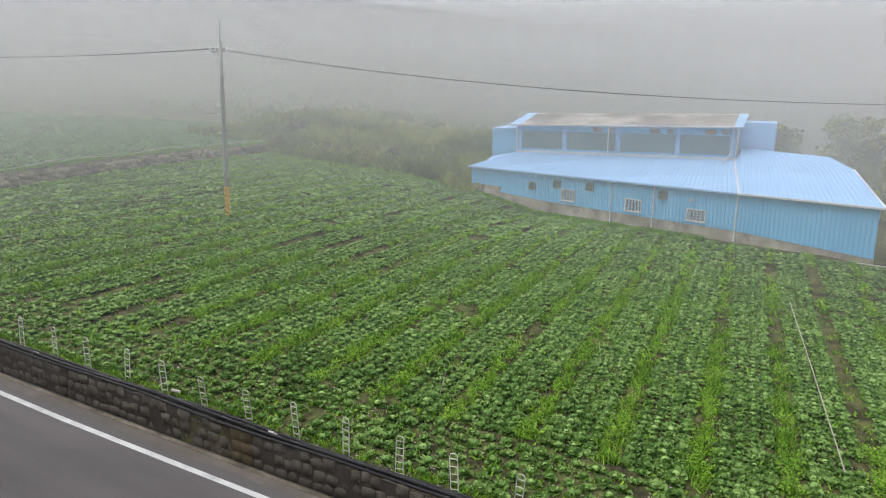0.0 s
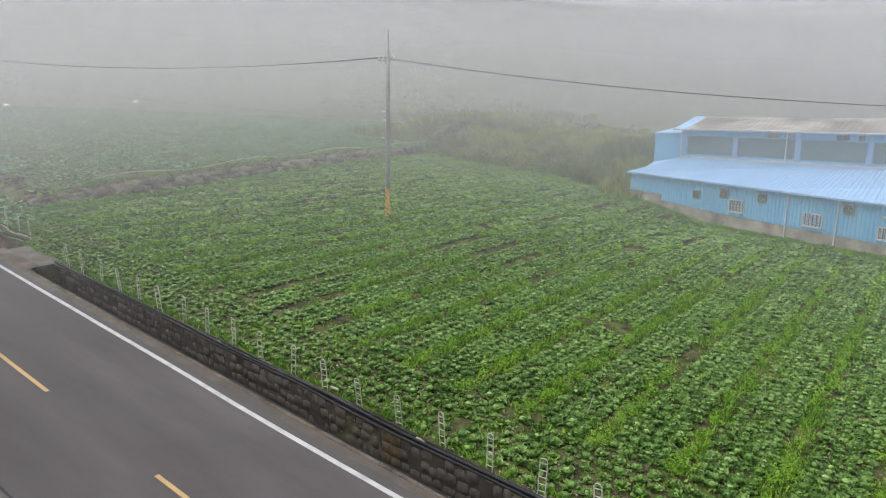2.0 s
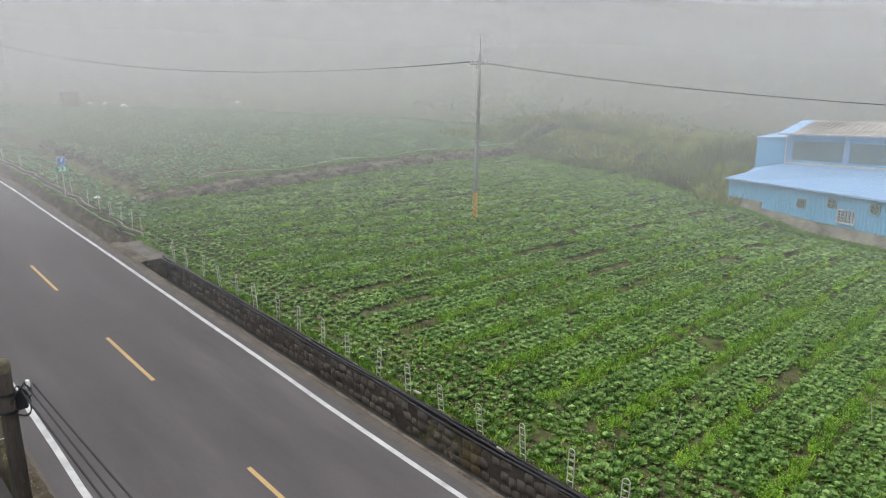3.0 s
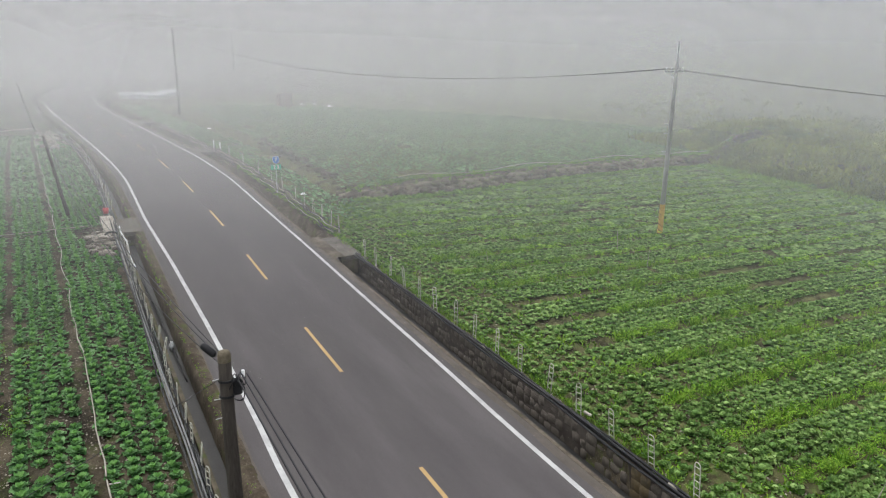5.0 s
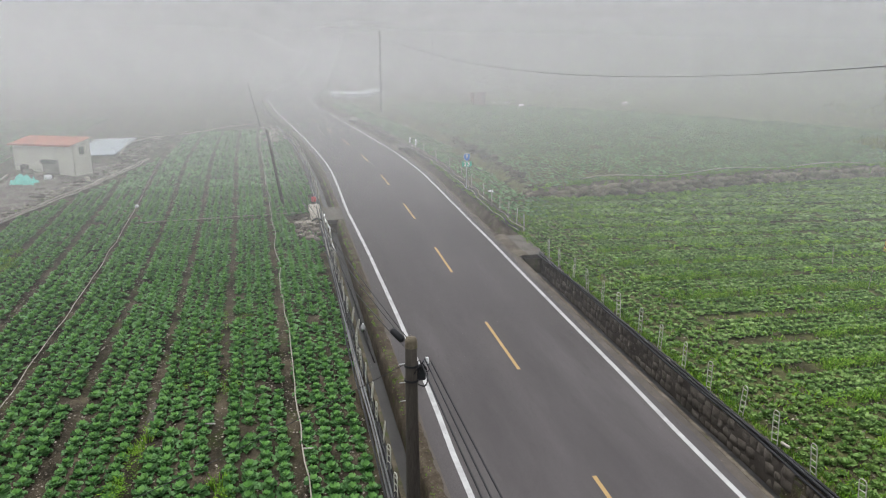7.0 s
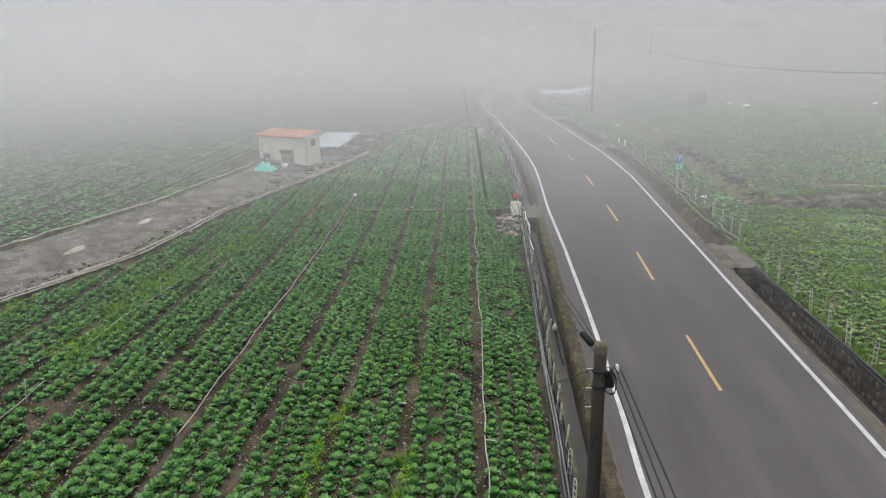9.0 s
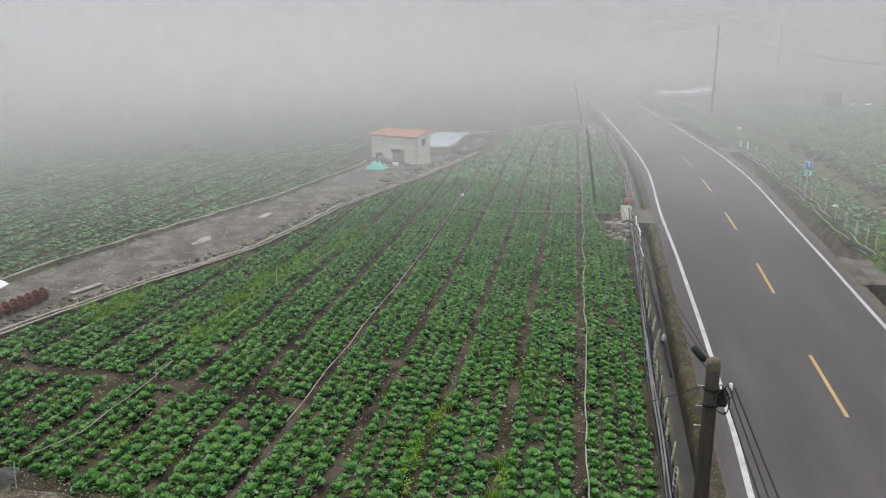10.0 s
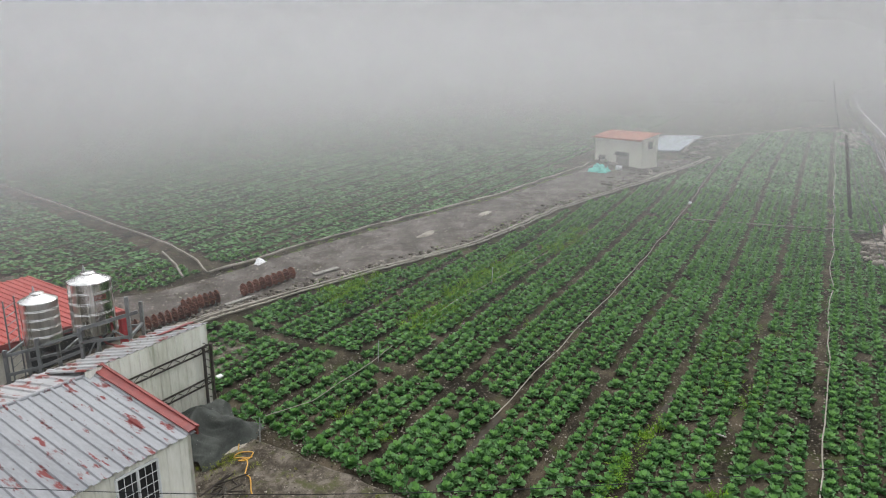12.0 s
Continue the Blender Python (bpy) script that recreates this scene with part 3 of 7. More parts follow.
def rosette(kind, detail, rng):
    """The vertices and quads of one plant's leaves."""
    vs, qs, k = [], [], 0
    if kind == "mature":
        rings = ([(9, 0.265, 0.20, 0.06, 0.12), (7, 0.20, 0.18, 0.42, 0.10), (5, 0.135, 0.15, 0.85, -0.1)], [(7, 0.265, 0.23, 0.09, 0.14), (3, 0.18, 0.19, 0.5, 0.1)], [(5, 0.28, 0.27, 0.10, 0.10)])[2 - detail]
    else:
        rings = ([(8, 0.215, 0.155, 0.06, 0.13), (6, 0.165, 0.15, 0.36, 0.08)], [(7, 0.22, 0.185, 0.2, 0.14), (3, 0.15, 0.16, 0.6, 0.08)], [(6, 0.23, 0.20, 0.14, 0.12)])[2 - detail]
    if kind == "heart":
        rings = [(5, 0.125, 0.135, 0.72, 0.0)]
    for count, length, width, lift, curl in rings:
        start = rng.uniform(0, 6.28)
        for i in range(count):
            p, q = leaf_mesh(length * rng.uniform(0.8, 1.2), width * rng.uniform(0.85, 1.15), lift + rng.normal(0, 0.13), curl, (3, 3, 5)[detail], rng.uniform(0.1, 0.4), (0.03, 0.035, 0.08)[detail], rng, (2, 3, 3)[detail])
            g = start + 2 * math.pi * i / count + rng.normal(0, 0.15)
            c, s = math.cos(g), math.sin(g)
            vs.append(np.stack([p[:, 0] * c - p[:, 1] * s, p[:, 0] * s + p[:, 1] * c, p[:, 2]], -1))
            qs.append(q + k)
            k += len(p)
    return np.concatenate(vs), np.concatenate(qs)


def head_mesh(detail):
    """A firm head: a squat ball with folded leaf edges."""
    rows, around = ((2, 4), (2, 5), (4, 8))[detail]
    vs, qs = [], []
    for i in range(rows + 1):
        a = math.pi * (0.02 + 0.72 * i / rows)
        for j in range(around):
            g = 2 * math.pi * j / around + i * 0.25
            r = 0.115 * math.sin(a) * (1 + 0.10 * math.sin(2 * g + i))
            vs.append((r * math.cos(g), r * math.sin(g), 0.12 + 0.085 * math.cos(a)))
    for i in range(rows):
        for j in range(around):
            j2 = (j + 1) % around
            qs.append((i * around + j, (i + 1) * around + j, (i + 1) * around + j2, i * around + j2))
    return np.array(vs), np.array(qs)


def plant_out(protos, s, n, size, rng, sink=0.0):
    """Copies of prototype plants set at (s, n), turned and scaled at random, as arrays."""
    x, y = xy(s, n)
    z = terrain(x, y) - sink
    which, turn = rng.integers(0, len(protos), len(s)), rng.uniform(0, 6.28, len(s))
    vs, qs, k = [], [], 0
    for i, (p, q) in enumerate(protos):
        m = np.flatnonzero(which == i)
        if not len(m):
            continue
        c, sn = np.cos(turn[m])[:, None], np.sin(turn[m])[:, None]
        sc = size[m][:, None]
        w = np.stack([(p[None, :, 0] * c - p[None, :, 1] * sn) * sc + x[m][:, None], (p[None, :, 0] * sn + p[None, :, 1] * c) * sc + y[m][:, None], p[None, :, 2] * sc + z[m][:, None]], -1)
        vs.append(w.reshape(-1, 3))
        qs.append((q[None] + (np.arange(len(m)) * len(p))[:, None, None] + k).reshape(-1, q.shape[1]))
        k += len(m) * len(p)
    return np.concatenate(vs), np.concatenate(qs)


def patchy(s, n, scale, seed):
    return np.array([noise.noise((a * scale, b * scale, seed)) for a, b in zip(s, n)])


def far_from_eye(s, n):
    x, y = xy(s, n)
    return np.hypot(x, y)


def seen_side(s, n):
    """Keeps what lies before or beside the viewpoint, not behind it."""
    x, y = xy(s, n)
    a = np.degrees(np.arctan2(-x, y))
    return (a > -42) & (a < 140)


def crop(name, kind, s, n, leaf, label, near=23, mid=52, size=(0.82, 1.18), scale=1.0):
    rng = np.random.default_rng(len(s))
    d = far_from_eye(s, n)
    for lo, hi, detail in ((0, near, 2), (near, min(42, mid), 1), (min(42, mid), mid, 1), (mid, 400, 0)):
        m = (d >= lo) & (d < hi)
        if not m.any():
            continue
        grow = scale * (1.04 if kind == "mature" else 1.05) * rng.uniform(*size, m.sum()) * (1 + 0.12 * patchy(s[m], n[m], 0.25, 3.0)) * (1.0, 1.0, 1.06)[2 - detail]
        protos = [rosette(kind, detail, rng) for _ in range(8)]
        v, q = plant_out(protos, s[m], n[m], grow, rng)
        bulk(name, v, q, leaf, label, "crop", smooth=detail == 2)
        if kind == "young" and detail:
            hearts = [rosette("heart", 1, rng) for _ in range(4)]
            v, q = plant_out(hearts, s[m], n[m], grow, rng, -0.05)
            bulk("cabbage_hearts", v, q, HEART, "bright upright hearts of the young cabbages", "crop")
        if kind == "mature" and detail:
            v, q = plant_out([head_mesh(detail)], s[m], n[m], grow * rng.uniform(0.65, 1.02, m.sum()), rng, 0.025)
            bulk("cabbage_heads", v, q, HEAD, "pale green firm heads inside the dark cabbage leaves", "crop", smooth=True)


def jitter(s, n, rng, a=0.05):
    return s + rng.normal(0, a, s.shape), n + rng.normal(0, a, n.shape)


# field beyond the stone ditch: beds run away from the road, a headland runs along it
rng = np.random.default_rng(5)
bs, bn = [], []
for k in range(-12, 24):
    for row in range(4):
        nn = np.arange(9.1, 72, 0.39) + rng.uniform(0, 0.39)
        bs.append(np.full_like(nn, -1.9 + 2.3 * k + 0.54 + row * 0.407))
        bn.append(nn)
for row in range(6):
    ss = np.arange(-28, 43, 0.5) + rng.uniform(0, 0.4)
    bs.append(ss)
    bn.append(np.full_like(ss, 6.2 + row * 0.5))
s, n = jitter(np.concatenate(bs), np.concatenate(bn), rng, 0.022)
x, y = xy(s, n)
front = (x - 2.8) * -0.714 - (y - 64.3) * 0.7
edge = np.interp(n, [6, 7.6, 10, 12.4, 16.2, 22.2, 30, 42, 54, 80], [36, 39.6, 42.8, 44.0, 44.4, 45.6, 47.8, 50.0, 51.0, 53.6])
back = np.interp(s, [-30, 23, 25, 36, 50], [80, 80, 55, 54, 53.5])
keep = (front > 1.2) & (s < edge) & (n < back) & (patchy(s, n, 0.35, 9.0) > -0.6) & (rng.uniform(0, 1, len(s)) > 0.03) & seen_side(s, n)
crop("cabbage_field", "mature", s[keep], n[keep], CABBAGE, "mature blue-green cabbages in dense beds with weedy furrows", mid=44, scale=0.87)

# field above the rough stone terrace
bs, bn = [], []
for k in range(145):
    nn = np.arange(10.5, 110, 0.45) + rng.uniform(0, 0.5)
    bs.append(np.full_like(nn, 44 + 0.62 * k))
    bn.append(nn)
s, n = jitter(np.concatenate(bs), np.concatenate(bn), rng)
edge = np.interp(n, [9.6, 12.5, 16.2, 22.2, 30, 42, 54, 80, 120], [46.1, 45.4, 45.8, 46.6, 48.8, 51.0, 52.1, 55.1, 60.4])
keep = (s > edge) & (far_from_eye(s, n) < 112) & (patchy(s, n, 0.2, 4.0) > -0.55) & seen_side(s, n)
crop("cabbage_field", "mature", s[keep], n[keep], YOUNG, "blue-green cabbages on the higher terrace above the stones", mid=40, scale=0.68)
# strip between the road and the terrace
ss, nn = np.meshgrid(np.arange(40, 120, 0.5), np.arange(6.6, 10.2, 0.55), indexing="ij")
s, n = jitter(ss.ravel(), nn.ravel(), rng)
keep = patchy(s, n, 0.3, 2.0) > -0.45
crop("cabbage_field", "mature", s[keep], n[keep] + curve_of(s[keep], n[keep]), YOUNG, "thin strip of cabbages beside the road", mid=40, scale=0.8)

# field on the drain's side: four rows to a bed, beds along the road
PATH_S = [10, 15.5, 18, 21.5, 24.6, 30.9, 40.2, 51.5, 62, 80, 140]
PATH_NEAR = [-30.6, -29.6, -28.9, -27.8, -26.7, -24.3, -23.2, -20.2, -18.4, -17.5, -17]
PATH_FAR = [-38, -36.0, -33.8, -32.9, -32.5, -31.0, -28.3, -26.6, -26.6, -26.6, -26.6]
bs, bn = [], []
for k in range(-1, 11):
    for row in range(-3 if k < 0 else 0, 4):
        ss = np.arange(7.5, 92, 0.43) + rng.uniform(0, 0.4)
        bs.append(ss)
        bn.append(np.full_like(ss, -7.5 - 2.06 * k - 0.34 - row * 0.44))
s, n = jitter(np.concatenate(bs), np.concatenate(bn), rng, 0.026)
n = n + fan(s, n)
keep = (n < -5.6) & (n > np.interp(s, PATH_S, PATH_NEAR) + 0.7) & (np.abs(s - 40.9 - 0.08 * (n + 10)) > 0.1) & ((np.abs(s - 17.4) > 0.22) | (n > -15.9))
keep &= ((s > 12.4) | (n > -15.0)) & (n > -24.2 - (s > 13.2) * 10) & (rng.uniform(0, 1, len(s)) > 0.02)
keep &= (np.hypot(s - 40.3, (n + 6.2) * 1.2) > 1.5) & (s < 84 + 0.2 * n)
crop("young_cabbage_field", "young", s[keep], n[keep], YOUNG, "young bright green cabbages in four-row beds with bare furrows", near=23, mid=50)

# the outermost row, along the yard
nn = np.arange(-21.8, -15.2, 0.42)
s, n = jitter(np.interp(nn, [-22, -19, -16], [12.95, 12.65, 12.35]), nn, rng, 0.05)
crop("young_cabbage_field", "young", s, n, YOUNG, "row of young cabbages along the yard's edge", near=30, mid=55)

# the wide field beyond the track
bs, bn = [], []
for k in range(170):
    ss = np.arange(5, 150, 0.46) + rng.uniform(0, 0.5)
    bs.append(ss)
    bn.append(np.full_like(ss, -27.6 - 0.53 * k - (0.25 if k % 4 == 0 else 0)))
s, n = jitter(np.concatenate(bs), np.concatenate(bn), rng)
keep = (n < np.interp(s, PATH_S, PATH_FAR) - 0.5) & (s > 15.8) & (far_from_eye(s, n) < 96) & ((far_from_eye(s, n) < 66) | (rng.uniform(0, 1, len(s)) < 0.55)) & ((s < 52) | (n < -29) | (s > 64)) & (np.abs(s - np.interp(n, [-70, -44, -33], [27.5, 23.4, 21.2])) > 0.8) & seen_side(s, n)
crop("young_cabbage_field", "young", s[keep], n[keep], YOUNG, "wide field of young cabbages fading into fog", near=20, mid=36, scale=0.92)


# ---- shared builders ----
def up(p, z):
    return Vector((p.x, p.y, z))


def ribbed(p, q, rise, normal, pitch=0.25, depth=0.03, share=0.3):
    """A profiled metal sheet from p to q at its foot, rise being the way to its other edge."""
    p, q, rise, normal = Vector(p), Vector(q), Vector(rise), Vector(normal).normalized()
    run = q - p
    count = max(1, round(run.length / pitch))
    low, high = [], []
    for i in range(count):
        for f, d in ((0.0, 0), (1 - share - 0.12, 0), (1 - share, 1), (0.92, 1)):
            w = p + run * ((i + f) / count) + normal * depth * d
            low.append(w)
            high.append(w + rise)
    low.append(q)
    high.append(q + rise)
    return Shape().grid([low, high])


def pebble(rng, size=(1, 1, 1), wobble=0.12, ball=0.62):
    """A rounded stone of about 48 triangles, centred."""
    bm = bmesh.new()
    bmesh.ops.create_cube(bm, size=1)
    bmesh.ops.subdivide_edges(bm, edges=bm.edges[:], cuts=1, use_grid_fill=True)
    for v in bm.verts:
        v.co = v.co.lerp(v.co.normalized() * 0.58, ball) * (1 + rng.normal(0, wobble * 0.5))
        v.co = Vector((v.co.x * size[0], v.co.y * size[1], v.co.z * size[2]))
    me = bpy.data.meshes.new("stone")
    bm.to_mesh(me)
    bm.free()
    me.shade_smooth()
    return me


def sag_line(p, q, sag, count=24):
    p, q = Vector(p), Vector(q)
    return [p.lerp(q, i / count) - Vector((0, 0, 4 * sag * (i / count) * (1 - i / count))) for i in range(count + 1)]


def joined(meshes, places, name, material, parent=None, label="", category=""):
    """Many small meshes, each with its pose, as one mesh of kind stuff."""
    vs, fs, k = [], [], 0
    for me, m in zip(meshes, places):
        co = np.empty(len(me.vertices) * 3, np.float32)
        me.vertices.foreach_get("co", co)
        co = co.reshape(-1, 3)
        r, t = np.array(m.to_3x3()), np.array(m.translation)
        vs.append(co @ r.T + t)
        ix = np.empty(len(me.loops), np.int32)
        me.loops.foreach_get("vertex_index", ix)
        fs.append(ix.reshape(-1, 4) + k)
        k += len(co)
    ob = bulk(name, np.concatenate(vs), np.concatenate(fs), material, label, category, smooth=True)
    if parent:
        ob.parent = parent
        if "category" in ob:
            del ob["category"]
    return ob


ROAD_TURN = Matrix(((UX, -UY, 0), (UY, UX, 0), (0, 0, 1)))  # local x up the road, y across it


# ---- the stone-lined ditch ----
rng = np.random.default_rng(21)
back = Shape()
strip(back, list(np.arange(-20, 32.4, 2.0)) + [32.4], 5.40, 5.74, 0.0, drop=1.0)
rows = []
for s in np.arange(36.2, 120, 0.4):
    wob = 0.12 * noise.noise((s * 0.7, 8.0, 0.0))
    rows.append([at(s, n + wob * k + float(curve_of(s, n)), h + 0.08 * k * noise.noise((s * 1.9, n * 4.0, 2.0))) for n, h, k in ((4.75, -0.98, 0.4), (5.05, -0.7, 1.0), (5.3, -0.35, 1.0), (5.55, -0.02, 0.7), (5.85, 0.01, 0.5))])
tagged(part("ditch_bank", Shape().grid(rows), BANK, smooth=True), "dark earth bank of the upper roadside ditch", "bank", kind="structure")
DITCH_WALL = tagged(part("ditch_wall", back, MORTAR), "dark stone retaining wall along the roadside ditch", "wall", kind="structure")
stones = [pebble(rng, (0.37, 0.075, 0.40), 0.08, 0.46) for _ in range(10)]
for me in stones:
    me.materials.append(STONE)
far_m, far_p = [], []
for course in range(3):
    s = -20 + course * 0.15 + rng.uniform(0, 0.3)
    while s < 32.2:
        w = rng.uniform(0.27, 0.47)
        hgt = -0.17 - course * 0.345 + rng.normal(0, 0.035)
        c = at(s + w / 2, 5.428 + float(curve_of(s, 5.4)) + rng.normal(0, 0.008), hgt)
        tall = rng.uniform(0.84, 1.08)
        m = Matrix.Translation(c) @ ROAD_TURN.to_4x4() @ Matrix.Rotation(rng.normal(0, 0.09), 4, "Y") @ Matrix.Diagonal((w / 0.37 * 0.98, 1, tall * 0.92, 1))
        me = stones[int(rng.integers(10))]
        if 1.0 < s < 31.0:
            ob = new("stone", me)
            ob.matrix_basis = m
            ob.parent = DITCH_WALL
        else:
            far_m.append(me)
            far_p.append(m)
        s += w * 0.98
joined(far_m, far_p, "stones", STONE, DITCH_WALL, "dark rounded wall stones")
# a rust-stained stretch
stain = paint("ochre_stain", [(0.040, 0.031, 0.017), (0.082, 0.057, 0.022)], 0.9, 3, 20, 0.4)
m_st, p_st = [], []
for course in range(3):
    for j in range(2):
        m_st.append(stones[course])
        p_st.append(Matrix.Translation(at(11.55 + j * 0.33, 5.415, -0.17 - course * 0.345)) @ ROAD_TURN.to_4x4())
joined(m_st, p_st, "stained_stones", stain, DITCH_WALL, "stones stained ochre by seeping water")

# black hoses along the wall's top
hose_rng = np.random.default_rng(3)
for j in range(5):
    pts = []
    for s in np.arange(-14, 32.6, 0.8):
        wob = noise.noise((s * 0.13, j * 5.1, 0.0)) * 0.12
        pts.append(at(s, 5.45 + j * 0.048 + wob, 0.06 + (j % 2) * 0.09 + 0.02 * math.sin(s * 0.9 + j)))
    tagged(part("water_hose", Shape().tube(pts, 0.042 if j < 4 else 0.028, 7), BLACK, smooth=True), "thick black irrigation hose lying along the stone wall", "hose", "hoses on the ditch wall")
for s, n in ((20.1, 5.5), (14.7, 5.95), (10.9, 5.55), (7.2, 5.6)):
    p = at(s, n, 0.13)
    tagged(part("pipe_coupling", Shape().tube([p, at(s - 0.28, n + 0.05, 0.13)], [0.05, 0.045], 8), PALE_PIPE), "grey plastic pipe coupling on the black hoses", "pipe coupling", "couplings on the hoses")


# ---- ladder-shaped stakes ----
def ladder_stake(label, group, height=1.06, width=0.2, rungs=5, r=0.016, metal=STAKE_PALE):
    """Two rails joined by an arch, with rungs; stands at the origin."""
    t = thing("ladder_stake", (0, 0, 0), label, "stake", group)
    arch = [Vector((-width / 2, 0, -0.15)), Vector((-width / 2, 0, height - 0.08)), Vector((-width / 3, 0, height - 0.02)), Vector((0, 0, height)), Vector((width / 3, 0, height - 0.02)), Vector((width / 2, 0, height - 0.08)), Vector((width / 2, 0, -0.15))]
    part("rail", Shape().tube(arch, r, 5), metal, t)
    for i in range(rungs):
        z = 0.16 + i * (height - 0.3) / (rungs - 1)
        part("rung", Shape().tube([Vector((-width / 2, 0, z)), Vector((width / 2, 0, z))], r * 0.9, 4), metal, t)
    return t


def place_stakes(proto, spots, turn, rng, lean=3.0):
    first = True
    for p in spots:
        m = Matrix.Translation(p) @ pose(0, 0, 0, rng.normal(0, lean), rng.normal(0, lean), turn + rng.normal(0, 7))
        if first:
            proto.matrix_basis = m
            first = False
        else:
            copy_thing(proto, m)


st_rng = np.random.default_rng(8)
place_stakes(ladder_stake("grey metal ladder-shaped stake at the edge of the cabbages", "stakes along the ditch"), [at(5.6 + 1.535 * k, 5.78 + st_rng.normal(0, 0.04)) for k in range(-6, 18)] + [at(s, 6.0 + float(curve_of(s, 6.0))) for s in (36.8, 38.2, 39.8, 41.5, 43.4, 45.5, 48.8, 52, 56, 60.5, 65)], -24, st_rng)
place_stakes(ladder_stake("pale metal ladder-shaped stake beside the drain", "stakes along the drain", 0.98, 0.17, 5, 0.0155, STAKE_PALE), [at(6.2 + 1.12 * k, -5.35 + float(curve_of(6.2 + 1.12 * k, -5.35)), 0.02) for k in range(0, 62) if not 39.2 < 6.2 + 1.12 * k < 43.8], -18, st_rng, 4.0)

# pipes tied to the drain's stakes
PIPE_GREY = paint("dull_grey_pipe", [(0.085, 0.087, 0.09), (0.15, 0.152, 0.155)], 0.6, 2, 25, 0.05)
LANES = ((BLACK, 0.034, "black water hose along the drain"), (BLACK, 0.03, "black water hose along the drain"), (BLACK, 0.03, "black water hose along the drain"), (BLACK, 0.036, "black water hose along the drain"), (PIPE_GREY, 0.026, "grey water pipe along the drain"), (BLACK, 0.024, "thin black hose along the drain"), (PALE_PIPE, 0.024, "pale plastic water pipe along the drain"), (PIPE_GREY, 0.024, "grey water pipe along the drain"), (BLACK, 0.03, "black water hose along the drain"))
for j, (m, rad, lab) in enumerate(LANES):
    pts = []
    for s in np.arange(2, 84, 0.9):
        wob = noise.noise((s * 0.16, j * 3.3, 1.0)) * 0.22
        pts.append(at(s, -5.30 - j * 0.034 + wob * 0.5 + float(curve_of(s, -5.3)), 0.10 + 0.06 * (j % 3) + 0.16 * (1 + noise.noise((s * 0.2, 0.0, j * 2.2)))))
    tagged(part("water_pipe", Shape().tube(pts, rad, 6), m, smooth=True), lab, "pipe", "pipes along the drain")


# ---- slab bridges over the ditches ----
def slab_bridge(s0, s1, n0, n1, label, thick=0.22):
    b = thing("slab_bridge", at((s0 + s1) / 2, (n0 + n1) / 2), label, "slab bridge")
    mid = (at(s0, n0, 0) + at(s1, n1, 0)) / 2 + Vector((0, 0, 0.0))
    slope = math.atan2(at(s1, n0).z - at(s0, n0).z, s1 - s0)
    turn = ROAD_TURN @ Matrix.Rotation(-slope, 3, "Y")
    part("deck", Shape().block(mid + Vector((0, 0, 0.03 - thick / 2 + 0.02)), (s1 - s0, n1 - n0, thick), turn, 0.06), SLAB, b)
    for s in (s0 + 0.12, s1 - 0.12):
        part("abutment", Shape().block(at(s, (n0 + n1) / 2, -0.62), (0.22, (n1 - n0) * 0.96, 0.85), ROAD_TURN, 0.06), MOSSY, b)
    return b


slab_bridge(32.4, 36.0, 4.72, 5.95, "weathered concrete slab bridge over the stone ditch, rust-stained")
slab_bridge(40.3, 43.5, -5.35, -4.0, "pale concrete slab bridge over the drain")
slab_bridge(68.2, 71.2, 3.9, 6.3, "pale concrete slab bridge over the ditch in fog")
slab_bridge(93, 96.5, 0.9, 3.6, "pale concrete field entrance far up the road")
# earth and stones heaped between road and slab
heap = [[at(s, n, 0.05 + h + 0.05 * noise.noise((s * 2.1, n * 3.0, 4.0))) for n, h in ((4.16, -0.06), (4.35, 0.0), (4.65, 0.03), (4.88, 0.02), (4.96, -0.06))] for s in np.arange(32.2, 36.3, 0.2)]
tagged(part("earth_heap", Shape().grid(heap), LIP, smooth=True), "brown earth heaped between the road and a slab", "earth")


# ---- poles and cables ----
FOOT_A = Vector((-14.06, 43.19, 1.64))


def up_a(z):
    """A point of the tall pole's axis, which leans a little."""
    return FOOT_A + Vector((0.032, -0.013, 1.0)) * z


pole_a = thing("utility_pole", FOOT_A, "tall grey concrete utility pole with a yellow striped foot", "utility pole")
part("shaft", Shape().tube([up_a(z) for z in (-0.3, 4, 8, 10.95)], [0.168, 0.15, 0.125, 0.105], 14), POLE_GREY, pole_a, smooth=True)
part("band", Shape().tube([up_a(0.1), up_a(2.0)], [0.177, 0.170], 14, cap=False), YELLOW, pole_a, "yellow warning sleeve")
for i in range(5):
    turns = []
    for j in range(9):
        g = j / 8 * 2.6 + i * 0.2
        rad = 0.168
        turns.append(FOOT_A + Vector((rad * math.cos(-g + 6.3), rad * math.sin(-g + 6.3), 0.12 + i * 0.37 + j / 8 * 0.33)))
    part("stripe", Shape().tube(turns, 0.035, 4), TIMBER, pole_a, "faded dark stripe")
part("mast", Shape().tube([up_a(10.5), up_a(12.15)], 0.045, 8), GALV, pole_a, "thin steel mast")
ARM_WAY = Vector((0.95, -0.25, 0)).normalized()
part("cross_arm", Shape().beam(up_a(10.35) - ARM_WAY * 0.78, up_a(10.35) + ARM_WAY * 0.5, 0.09, 0.09), GALV, pole_a)
part("brace", Shape().beam(up_a(9.75), up_a(10.32) - ARM_WAY * 0.42, 0.04, 0.04), GALV, pole_a)
